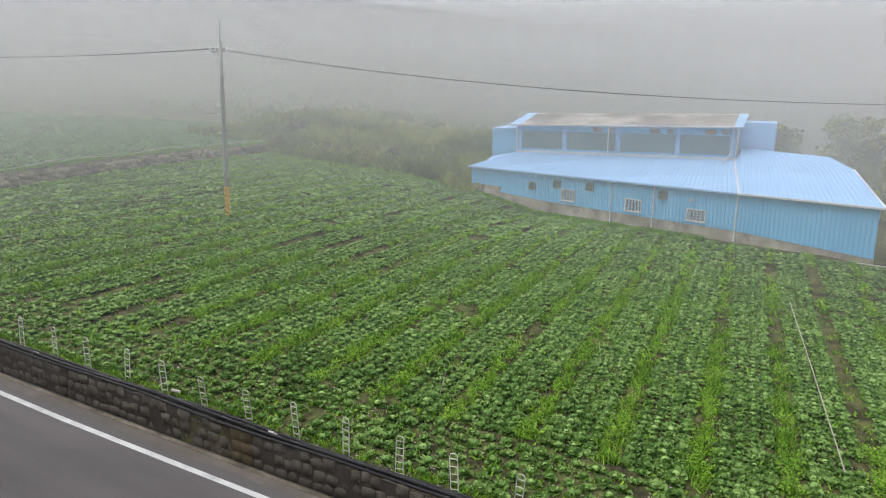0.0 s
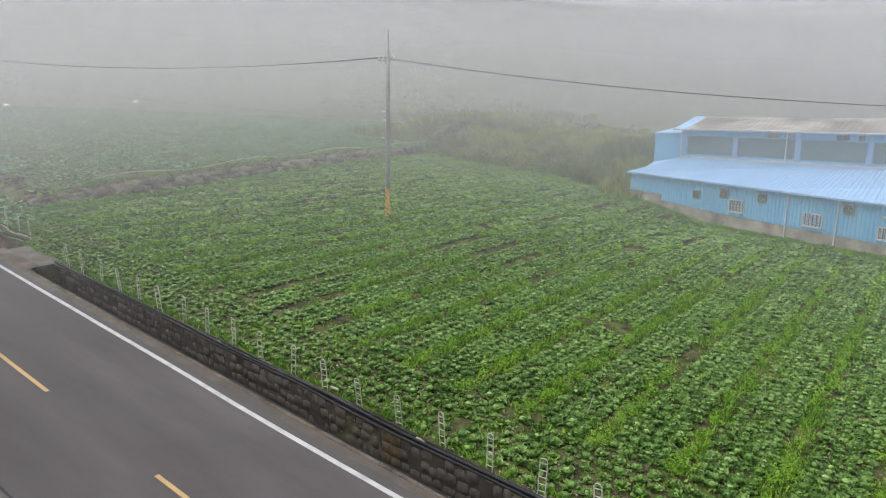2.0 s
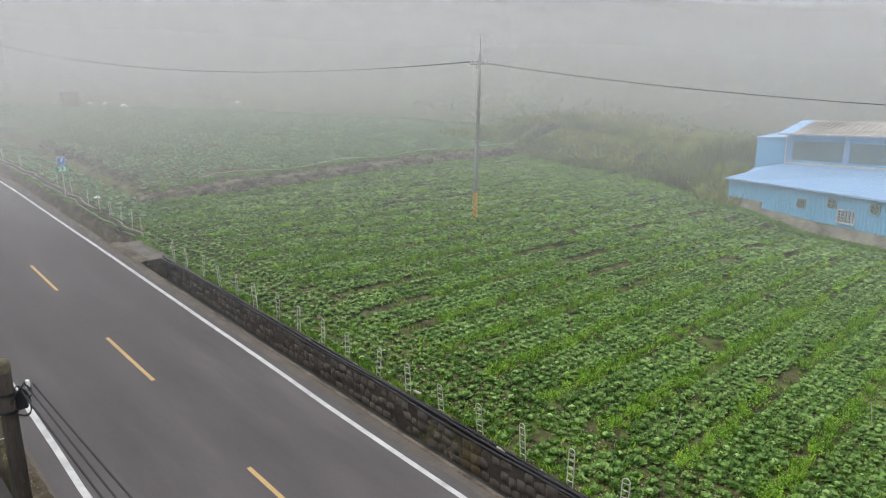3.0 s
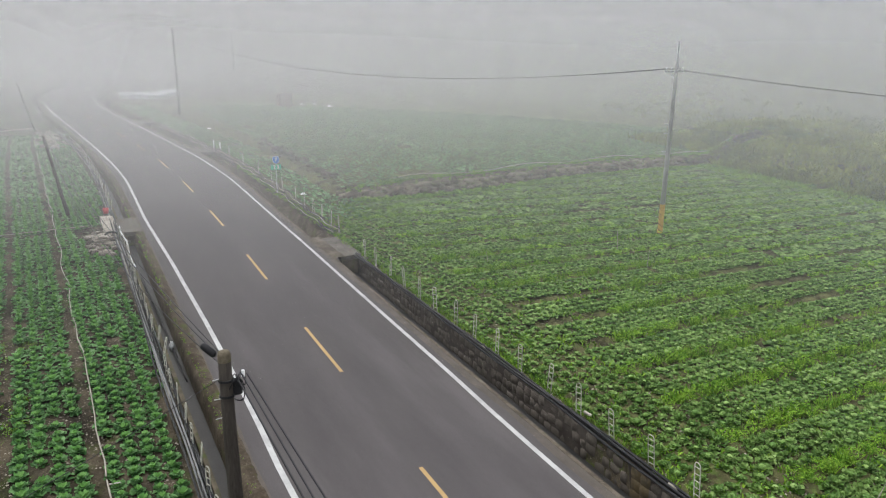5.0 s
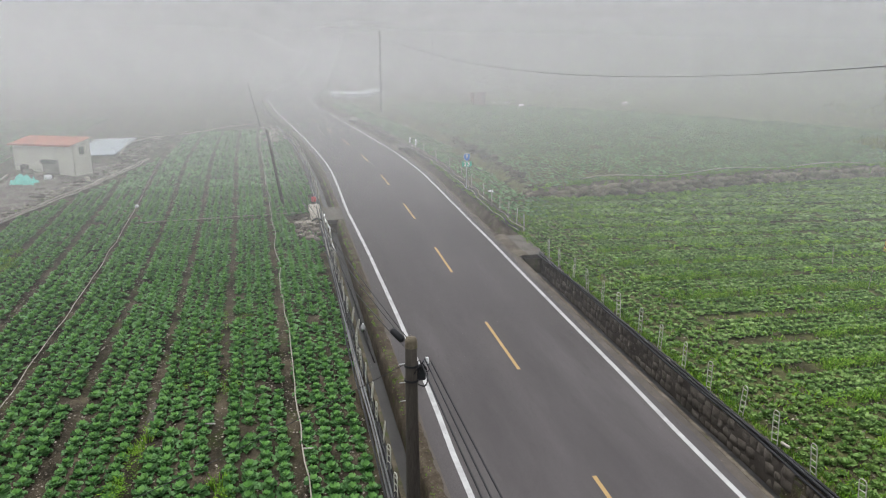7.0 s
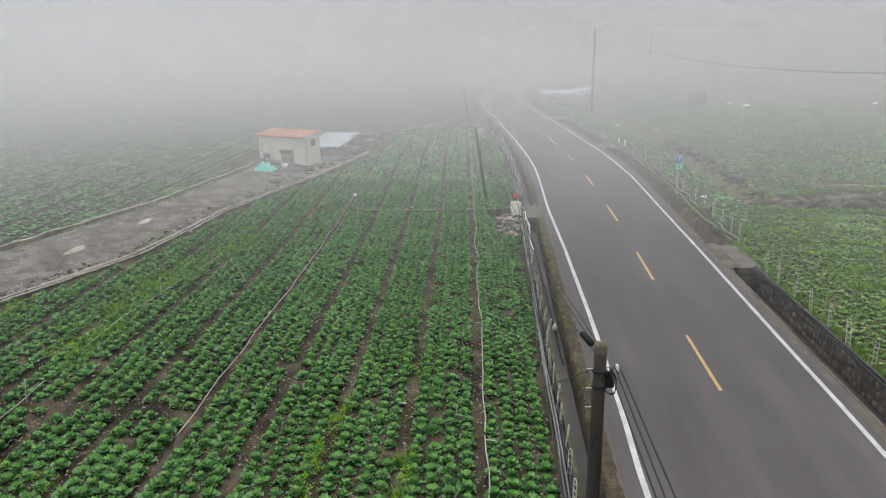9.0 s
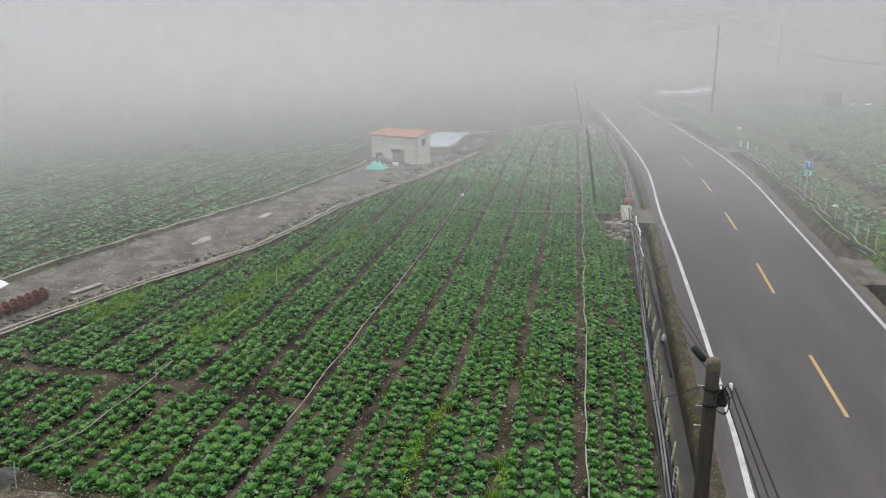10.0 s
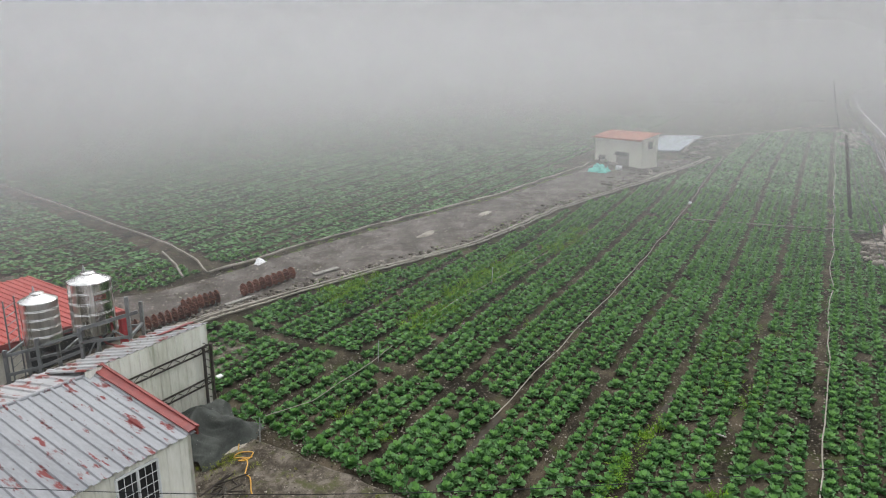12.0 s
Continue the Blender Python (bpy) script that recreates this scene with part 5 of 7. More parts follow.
keep = (patchy(s, n, 0.14, 12.0) + 0.6 * thick_row > -0.17 - 0.0035 * far_from_eye(s, n)) & ((x - 2.8) * -0.714 - (y - 64.3) * 0.7 > 0.6) & (s < np.interp(n, [9, 16, 30, 54], [40, 44, 47.5, 50.5])) & seen_side(s, n)
weeds(s[keep], n[keep], wr.uniform(0.5, 1.25, keep.sum()), wr, "bright green weeds filling furrows between the cabbage beds")
ss, nn = wr.uniform(-20, 44, 7000), wr.uniform(6, 54, 7000)
keep = (patchy(ss, nn, 0.22, 40.0) + wr.normal(0, 0.15, 7000) > 0.36) & seen_side(ss, nn)
x, y = xy(ss, nn)
keep &= (x - 2.8) * -0.714 - (y - 64.3) * 0.7 > 0.6
weeds(ss[keep], nn[keep], wr.uniform(0.45, 1.0, keep.sum()), wr, "patches of yellow-green weeds among the cabbages")
ss, nn = wr.uniform(-16, 34, 5000), wr.uniform(6, 34, 5000)
keep = (far_from_eye(ss, nn) < 36) & seen_side(ss, nn) & (patchy(ss, nn, 0.5, 90.0) > -0.25)
small = [tuft(wr, 9, 0.13, 0.2, 0.03) for _ in range(5)]
v, q = plant_out(small, ss[keep], nn[keep], wr.uniform(0.6, 1.2, keep.sum()), wr)
bulk("ground_weeds", v, q, WEED, "low weeds covering the soil under the cabbages", "weeds")
# drain side: scattered low weeds
ss, nn = wr.uniform(8, 60, 6000), wr.uniform(-28, -5.5, 6000)
keep = (patchy(ss, nn, 0.25, 60.0) > 0.42) & (nn > np.interp(ss, PATH_S, PATH_NEAR) - 0.5) & (ss > 12.6 - 0.35 * (nn + 15.5))
weeds(ss[keep], nn[keep], wr.uniform(0.35, 0.75, keep.sum()), wr, "small bright weeds between young cabbages")
# the brightest patch, in the beds towards the track
for s0, n0, long, wide, count in ((22.5, -26.1, 1.1, 0.45, 110), (26.4, -21.6, 1.6, 0.45, 150), (21.5, -21.3, 0.9, 0.35, 60), (33, -20.4, 2.5, 0.4, 90), (16.3, -11.75, 1.6, 0.12, 30), (15.0, -9.45, 0.7, 0.12, 14)):
    ss, nn = wr.normal(s0, long, count), wr.normal(n0, wide, count)
    weeds(ss, nn + 0.06 * (ss - s0), wr.uniform(0.6, 1.05, count), wr, "bright yellow-green weeds in a bed of young cabbages")
# pebbles and crumbs of soil on the open beds
def crumb(rng):
    p = np.array([(1, 0, 0), (0, 1, 0), (-1, 0, 0), (0, -1, 0), (0, 0, 0.7), (0, 0, -0.5)], float) * rng.uniform(0.7, 1.2, (6, 3))
    return p, np.array([(0, 1, 4, 4), (1, 2, 4, 4), (2, 3, 4, 4), (3, 0, 4, 4)])[:, :3]


ss, nn = wr.uniform(8, 40, 46000), wr.uniform(-27, -5.5, 46000)
keep = (far_from_eye(ss, nn) < 33) & (nn > np.interp(ss, PATH_S, PATH_NEAR) + 0.4) & ((ss > 12.4) | (nn > -15.0)) & (patchy(ss, nn, 0.5, 70.0) > -0.25)
v, q = plant_out([crumb(wr) for _ in range(6)], ss[keep], nn[keep], 0.010 + 0.032 * wr.uniform(0, 1, keep.sum()) ** 2, wr, -0.005)
bulk("pebbles", v, q, PEBBLE, "small tan pebbles and crumbs strewn over the soil", "pebbles")
ss, nn = wr.uniform(-16, 34, 9000), 5.75 + wr.uniform(0, 1, 9000) ** 2 * 8
keep = (far_from_eye(ss, nn) < 36) & seen_side(ss, nn) & (patchy(ss, nn, 0.5, 30.0) > -0.1)
v, q = plant_out([crumb(wr) for _ in range(6)], ss[keep], nn[keep], wr.uniform(0.015, 0.05, keep.sum()), wr, -0.01)
bulk("pebbles", v, q, PEBBLE, "small pebbles on the soil at the field's edge", "pebbles")
# verges
ss = np.concatenate([wr.uniform(0, 60, 900), wr.uniform(0, 60, 700), wr.uniform(39, 44, 350), wr.uniform(36.5, 41, 120)])
nn = np.concatenate([wr.normal(5.95, 0.12, 900), wr.normal(-4.28, 0.06, 700), wr.uniform(8.5, 13, 350), wr.uniform(6.2, 8, 120)])
v, q = plant_out(tufts, ss, nn, wr.uniform(0.25, 0.7, len(ss)) * np.where(nn < 0, 0.4, 1), wr)
bulk("verge_grass", v, q, WEED, "thin grass along the ditches", "grass")

# terrace: two uneven courses of field stones
edge_n = np.array([9.6, 12.5, 16.2, 22.2, 30, 42, 54, 80])
edge_s = np.array([45.4, 44.6, 45.0, 45.8, 48.0, 50.2, 51.3, 54.3])
rough = [pebble(wr, (1, 0.8, 0.75), 0.26, 0.42) for _ in range(10)]
for me in rough:
    me.materials.append(RUBBLE)
terrace = tagged(part("terrace_wall", Shape().grid([[at(float(np.interp(n_, edge_n, edge_s)) + 0.45, n_, -0.9), at(float(np.interp(n_, edge_n, edge_s)) + 0.75, n_, 0.0)] for n_ in np.arange(10, 79, 1.0)]), RUBBLE), "rough dry-stone terrace wall between two cabbage fields", "wall", kind="structure")
more_m, more_p = [], []
count = 0
for course in range(3):
    n_ = 9.6
    while n_ < 78:
        w = wr.uniform(0.4, 1.15)
        s_ = float(np.interp(n_ + w / 2, edge_n, edge_s))
        h = float(np.interp(n_, [10, 16], [0.5, 1.1]))
        c = at(s_ - 0.6, n_ + w / 2, h * (0.1 + 0.31 * course) + wr.normal(0, 0.05))
        xx, yy = xy(s_ + 0.12 + 0.1 * course + wr.normal(0, 0.08), n_ + w / 2)
        m = Matrix.Translation((xx, yy, c.z)) @ pose(0, 0, 0, wr.normal(0, 15), wr.normal(0, 15), 66 + wr.normal(0, 20)) @ Matrix.Diagonal((w * 1.1, w * 0.7, w * 0.25 + 0.36, 1))
        me = rough[int(wr.integers(10))]
        if n_ < 52 and count < 240:
            ob = new("stone", me)
            ob.matrix_basis = m
            ob.parent = terrace
            count += 1
        else:
            more_m.append(me)
            more_p.append(m)
        n_ += w * 0.85
for i in range(140):
    s_, n_ = 45.0 + wr.uniform(0, 1) * 26, 10.45 + wr.normal(0, 0.3)
    w = wr.uniform(0.15, 0.5)
    more_m.append(rough[int(wr.integers(10))])
    more_p.append(Matrix.Translation(at(s_, n_ + 0.02 * (s_ - 43), w * 0.2)) @ pose(0, 0, 0, 0, 0, wr.uniform(0, 360)) @ Matrix.Diagonal((w, w, w * 0.8, 1)))
joined(more_m, more_p, "rubble", RUBBLE, terrace, "loose rubble of grey-brown stones")
pts = [at(float(np.interp(n_, edge_n, edge_s)) + 0.9, n_, 0.25 + 0.12 * math.sin(n_ * 0.5)) for n_ in np.arange(14, 76, 1.5)]
tagged(part("water_pipe", Shape().tube(pts, 0.035, 6), PALE_PIPE, smooth=True), "pale water pipe along the terrace edge", "pipe")

tn = wr.uniform(10.5, 78, 1500)
ts = np.interp(tn, edge_n, edge_s) + wr.choice([-0.35, 0.75], 1500) + wr.normal(0, 0.18, 1500)
v, q = plant_out(tufts, ts, tn, wr.uniform(0.5, 1.2, 1500), wr)
bulk("verge_grass", v, q, WEED, "grass growing along the stone terrace", "grass")
# rank weeds between the beds, the terrace and the scrub
tn = np.concatenate([wr.uniform(10.5, 56, 700), wr.uniform(53, 58, 1100)])
ts = np.concatenate([np.interp(tn[:700], edge_n, edge_s) - 0.5 + wr.normal(0, 0.25, 700), wr.uniform(23.5, 51, 1100)])
weeds(ts, tn, wr.uniform(0.7, 1.5, 1800), wr, "rank yellow-green weeds at the foot of the terrace")
# scrub behind the cabbages
clumps = [clump(wr, 62, 0.115) for _ in range(6)]
ss, nn = wr.uniform(22.5, 64, 900), 51 + 46 * wr.uniform(0, 1, 900) ** 1.7
keep = nn > np.interp(ss, [20, 24, 29, 34, 64], [52.5, 51, 54.5, 56.4, 56.8])
v, q = plant_out(clumps, ss[keep], nn[keep], wr.uniform(0.7, 2.0, keep.sum()), wr, 0.1)
bulk("scrub", v, q, SCRUB, "dense olive-green scrub behind the field", "shrubs")
ss, nn = wr.uniform(55, 100, 260), wr.uniform(80, 120, 260)
v, q = plant_out(clumps, ss, nn, wr.uniform(1.0, 2.2, 260), wr)
bulk("scrub", v, q, SCRUB, "foggy yellow-green scrub on the slope", "shrubs")
ss, nn = wr.uniform(-45, 22, 420), wr.uniform(68, 118, 420)
v, q = plant_out(clumps, ss, nn, wr.uniform(2.0, 4.0, 420), wr)
bulk("scrub", v, q, SCRUB, "dark wooded scrub behind the blue hall", "shrubs")
slope_grass = [tuft(wr, 26, 0.9, 0.8, 0.05, 0.3) for _ in range(5)]
ss, nn = wr.uniform(22.5, 64, 1500), 51 + 40 * wr.uniform(0, 1, 1500) ** 1.3
keep = nn > np.interp(ss, [20, 24, 29, 34, 64], [52.5, 51, 54.5, 56.4, 56.8])
v, q = plant_out(slope_grass, ss[keep], nn[keep], wr.uniform(0.6, 1.4, keep.sum()), wr, 0.05)
bulk("slope_grass", v, q, SCRUB, "rank yellow-green grass on the bank behind the field", "grass")
reeds = [tuft(wr, 40, 1.0, 0.35, 0.018, 0.13) for _ in range(5)]
ss, nn = wr.uniform(22.5, 31, 340), wr.uniform(55.0, 66, 340)
v, q = plant_out(reeds, ss, nn, wr.uniform(1.2, 2.3, 340), wr)
bulk("reeds", v, q, SCRUB, "tall grey-green reeds beside the blue hall", "reeds")
ss, nn = wr.uniform(-9, 50, 1500), wr.normal(0, 0.35, 1500)
xw, yw = FL.x + ALONG.x * (ss - 9) * 0.57 + OUT.x * (0.45 + np.abs(nn)), FL.y + ALONG.y * (ss - 9) * 0.57 + OUT.y * (0.45 + np.abs(nn))
v, q = plant_out(tufts, xw * UX + yw * UY, xw * UY - yw * UX - ROAD_N, wr.uniform(0.4, 1.1, 1500), wr)
bulk("weeds", v, q, WEED, "weeds along the foot of the hall", "weeds")


def tree(foot, height, crown, rng, label):
    t = thing("tree", foot, label, "tree")
    trunk = Shape().tube([foot - Vector((0, 0, 0.3)), foot + Vector((0.1, 0, height * 0.35)), foot + Vector((0.0, 0.15, height * 0.75))], [0.22, 0.16, 0.06], 8)
    for i in range(6):
        g, z = i * 1.1, height * (0.3 + 0.07 * i)
        trunk.tube([foot + Vector((0.05, 0.05, z)), foot + Vector((math.cos(g) * crown * 0.5, math.sin(g) * crown * 0.5, z + height * 0.16)), foot + Vector((math.cos(g) * crown * 0.85, math.sin(g) * crown * 0.85, z + height * 0.22))], [0.09, 0.05, 0.02], 6)
    part("trunk", trunk, TIMBER, t, smooth=True)
    vs, qs, k = [], [], 0
    for i in range(60):
        p, q = clump(rng, 55, 0.14)
        g, r, z = rng.uniform(0, 6.28), crown * math.sqrt(rng.uniform()), rng.uniform(0.3, 0.92)
        sc = rng.uniform(1.3, 2.2)
        vs.append(p * sc + np.array((foot.x + math.cos(g) * r * (1.1 - z * 0.7), foot.y + math.sin(g) * r * (1.1 - z * 0.7), foot.z + z * height - 0.5)))
        qs.append(q + k)
        k += len(p)
    me = bulk("crown", np.concatenate(vs), np.concatenate(qs), SCRUB, "", "")
    me.parent = t
    me.matrix_parent_inverse = t.matrix_basis.inverted()
    return t


for (x, y), h, c in (((49, 76), 10.5, 3.2), ((55, 80), 9.0, 3.4), ((43, 86), 8.5, 3.6), ((58, 72), 8.0, 3.2), ((53, 90), 11.0, 4.0), ((36, 92), 8.0, 4.0)):
    tree(Vector((x, y, float(terrain(x, y)))), h, c, wr, "dark broadleaf tree dissolving into fog behind the hall")


# ---- the yard and its sheds ----
ROOF_RUST = paint("flaking_white_roof", [(0.17, 0.175, 0.185), (0.235, 0.24, 0.25), (0.30, 0.305, 0.315)], 0.65, 0.6, 14, 0.08, spread=0.4, stretch=(2.8, 0.8, 1.0), grain=65.7, shine=0.3, spots=[((0.135, 0.022, 0.020), 3.4, 0.575), ((0.07, 0.028, 0.024), 9.0, 0.64)])
ROOF_STREAK = paint("streaked_old_roof", [(0.24, 0.24, 0.24), (0.34, 0.34, 0.34)], 0.6, 0.8, 14, 0.08, stretch=(2.5, 1.0, 1), grain=65.7, spots=[((0.17, 0.035, 0.026), 3.6, 0.54), ((0.12, 0.09, 0.07), 6.5, 0.6)])
OFF_WHITE = paint("stained_white_sheet", [(0.52, 0.515, 0.43), (0.70, 0.69, 0.61), (0.80, 0.79, 0.73)], 0.6, 0.9, 12, 0.1, stretch=(1, 1, 0.22), spots=[((0.17, 0.19, 0.10), 1.6, 0.66)])
RED_TRIM = paint("faded_red_trim", [(0.13, 0.022, 0.020), (0.23, 0.045, 0.038)], 0.6, 2, 25, 0.15)
TARP = paint("grey_green_tarp", [(0.022, 0.025, 0.022), (0.042, 0.047, 0.041), (0.068, 0.074, 0.066)], 0.7, 1.5, 20, 0.3, shine=0.2)
TURQ = paint("turquoise_net", [(0.08, 0.40, 0.34), (0.17, 0.58, 0.50)], 0.7, 3, 20, 0.4)
HOSE_Y = paint("yellow_hose", [(0.45, 0.22, 0.02), (0.60, 0.33, 0.04)], 0.5, 3, 20, 0.05)
BOARD = paint("grey_board", [(0.17, 0.16, 0.14), (0.30, 0.29, 0.26)], 0.8, 2, 25, 0.2)
BLUE_BIT = paint("blue_plastic", [(0.02, 0.16, 0.38), (0.04, 0.25, 0.5)], 0.5, 3, 20, 0.1)
RED_PLASTIC = paint("red_plastic", [(0.30, 0.022, 0.03), (0.42, 0.04, 0.045)], 0.5, 3, 20, 0.1)

tagged(part("yard", Shape().grid([[at(s, n, 0.045 if s < 12.0 or n < -24.6 else -0.25) for n in np.arange(-42, -14.0, 0.7)] for s in np.arange(-12, 16.4, 0.6)]), GRAVEL), "wet gravel yard beside the sheet house, patched with moss", "yard", kind="structure")
tr = Shape()
tr.grid([[at(a, np.interp(a, PATH_S, PATH_FAR) + 0.25 + k / 6 * (np.interp(a, PATH_S, PATH_NEAR) - np.interp(a, PATH_S, PATH_FAR) - 0.3), 0.05 + 0.012 * math.sin(k * 2.1) + 0.012 * noise.noise((a * 0.5, k * 1.0, 0))) for k in range(7)] for a in np.arange(15.5, 60, 0.8)])
tagged(part("track", tr, TRACK), "wet grey gravel farm track with shallow puddles", "track", kind="structure")


def sheet_house():
    c = at(9.05, -19.85)
    h = thing("sheet_house", c, "low off-white sheet-metal house with a rust-flaked roof", "house")
    ze, zr = 3.4, 4.0
    z0 = at(0, -19.85).z - 0.3
    a, b = at(9.05, -19.85), at(-1.0, -19.85)
    ra, rb = at(9.05, -23.5), at(-1.0, -23.5)
    ba = at(9.05, -25.3)
    front = ACR
    part("wall", ribbed(up(a, z0), up(b, z0), Vector((0, 0, ze - 0.1 - z0)), front, 0.34, 0.025), OFF_WHITE, h)
    part("wall", Shape().slab([up(a, z0) - front * 0.03, up(b, z0) - front * 0.03, up(b, ze - 0.08) - front * 0.03, up(a, ze - 0.08) - front * 0.03], 0.1, -front), OFF_WHITE, h)
    part("gable_wall", Shape().slab([up(a, z0), up(a, ze - 0.16), up(ra, zr - 0.2), up(ba, 3.5), up(ba, z0)], 0.1, -UPV), OFF_WHITE, h)
    e0, e1 = up(at(9.16, -19.78), ze - 0.03), up(at(-1.0, -19.60), ze - 0.03)
    r0, r1 = up(at(9.25, -23.5), zr), up(at(-1.0, -23.5), zr)
    k0, k1 = up(at(9.25, -25.4), 3.7), up(at(-1.0, -25.4), 3.7)
    part("roof", roof_sheet(e0, e1, r1, r0, 39), ROOF_RUST, h, "white ribbed roof, paint flaking to rust")
    part("roof", roof_sheet(r0, r1, k1, k0, 26), ROOF_STREAK, h, "older roof slope streaked with rust")
    part("ridge_cap", Shape().tube([r0 + Vector((0, 0, 0.01)), r1 + Vector((0, 0, 0.01))], 0.055, 8), ROOF_RUST, h)
    lift = Vector((0, 0, 0.12))
    part("verge_flashing", Shape().slab([e0 + UPV * 0.06 + lift * 1.2, r0 + UPV * 0.06 + lift * 1.6, r0 + UPV * 0.06 - lift * 0.6, e0 + UPV * 0.06 - lift * 0.7], 0.05, -UPV), RED_TRIM, h, "faded red verge flashing")
    part("verge_flashing", Shape().slab([e0 + UPV * 0.1 + lift, r0 + UPV * 0.1 + lift * 1.4, r0 - UPV * 0.2 + lift * 0.75, e0 - UPV * 0.2 + lift * 0.75], 0.03), RED_TRIM, h, "faded red verge flashing")
    w0, w1, zb, zt = 8.12, 7.15, 2.25, 3.2

    def wp(s, z, out=0.04):
        return up(at(s, -19.85), z) + front * out

    w = part("window", Shape().slab([wp(w0, zb), wp(w1, zb), wp(w1, zt), wp(w0, zt)], 0.06, -front), DARK, h, "dark barred window")
    for p, q in (((w0, zb), (w1, zb)), ((w0, zt), (w1, zt)), ((w0, zb), (w0, zt)), ((w1, zb), (w1, zt)), (((w0 + w1) / 2, zb), ((w0 + w1) / 2, zt))):
        part("window_frame", Shape().beam(wp(*p, 0.06), wp(*q, 0.06), 0.045, 0.045), WHITE_TRIM, w)
    for i in range(1, 6):
        s = w0 + (w1 - w0) * i / 6
        if i != 3:
            part("bar", Shape().tube([wp(s, zb, 0.09), wp(s, zt, 0.09)], 0.009, 4), WHITE_TRIM, w)
    for i in range(1, 4):
        z = zb + (zt - zb) * i / 4
        part("bar", Shape().tube([wp(w0, z, 0.09), wp(w1, z, 0.09)], 0.009, 4), WHITE_TRIM, w)
    return h


sheet_house()


def panel_wall():
    """The tall sheet wall behind the house, on trussed posts, and its roof."""
    a, b = at(12.75, -23.7), at(8.8, -23.35)
    h = thing("sheet_shed", a, "tall white sheet-metal shed wall on rusty trusses", "shed")
    z0, zt = a.z - 0.1, 4.15
    d = (b - a)
    d.z = 0
    n_out = Vector((-d.y, d.x, 0)).normalized()
    if n_out.dot(ACR) < 0:
        n_out = -n_out
    part("wall", ribbed(up(a, z0), up(b, z0), Vector((0, 0, zt - z0)), n_out, 0.3, 0.03), OFF_WHITE, h)
    part("wall", Shape().slab([up(a, z0) - n_out * 0.02, up(b, z0) - n_out * 0.02, up(b, zt) - n_out * 0.02, up(a, zt) - n_out * 0.02], 0.05, -n_out), OFF_WHITE, h)
    for z in (3.45, 2.42):
        truss = part("truss", Shape().beam(up(a, z + 0.09) + n_out * 0.12, up(b, z + 0.09) + n_out * 0.12, 0.04, 0.04), TIMBER, h, "thin rusty lattice girt")
        part("chord", Shape().beam(up(a, z - 0.09) + n_out * 0.12, up(b, z - 0.09) + n_out * 0.12, 0.04, 0.04), TIMBER, truss)
        for i in range(14):
            p, q = a.lerp(b, i / 14), a.lerp(b, (i + 1) / 14)
            part("lattice", Shape().tube([up(p, z - 0.09 + 0.18 * (i % 2)) + n_out * 0.12, up(q, z + 0.09 - 0.18 * (i % 2)) + n_out * 0.12], 0.012, 4), TIMBER, truss)
    for off in (0.04, 0.32):
        p = a + d.normalized() * off + n_out * 0.14
        part("post", Shape().tube([up(p, z0 - 0.2), up(p, zt - 0.6)], 0.05, 6), TIMBER, h, "dark corroded post")
    for i in range(9):
        z = z0 + 0.15 + i * 0.24
        part("lattice", Shape().tube([up(a + n_out * 0.14 + d.normalized() * 0.04, z), up(a + n_out * 0.14 + d.normalized() * 0.32, z + 0.2)], 0.012, 4), TIMBER, h)
    e0, e1 = up(a - d.normalized() * 0.1, zt + 0.02), up(b, zt + 0.02)
    k0, k1 = e0 - n_out * 1.7 - Vector((0, 0, 0.38)), e1 - n_out * 1.7 - Vector((0, 0, 0.38))
    part("roof", roof_sheet(k0, k1, e1, e0, 14), ROOF_STREAK, h, "old ribbed roof streaked with rust")
    part("end_wall", Shape().slab([up(a, z0), up(a, zt - 0.02), k0 - Vector((0, 0, 0.02)), up(k0, z0)], 0.06, d.normalized()), OFF_WHITE, h)
    part("patch", Shape().slab([e0.lerp(k0, 0.35) + Vector((0, 0, 0.07)), e0.lerp(k0, 0.35) + d * 0.3 + Vector((0, 0, 0.07)), e0.lerp(k0, 0.48) + d * 0.32 + Vector((0, 0, 0.07)), e0.lerp(k0, 0.48) + Vector((0, 0, 0.07))], 0.02), RED_TRIM, h, "faded red sheet on the roof")
    lamp = up(a, 2.35) + n_out * 0.05 - d.normalized() * 0.3
    part("floodlight", Shape().block(lamp, (0.2, 0.14, 0.05), ROAD_TURN @ Matrix.Rotation(0.3, 3, "X"), 0.2), WHITE_TRIM, h, "small white floodlight")
    return h


panel_wall()


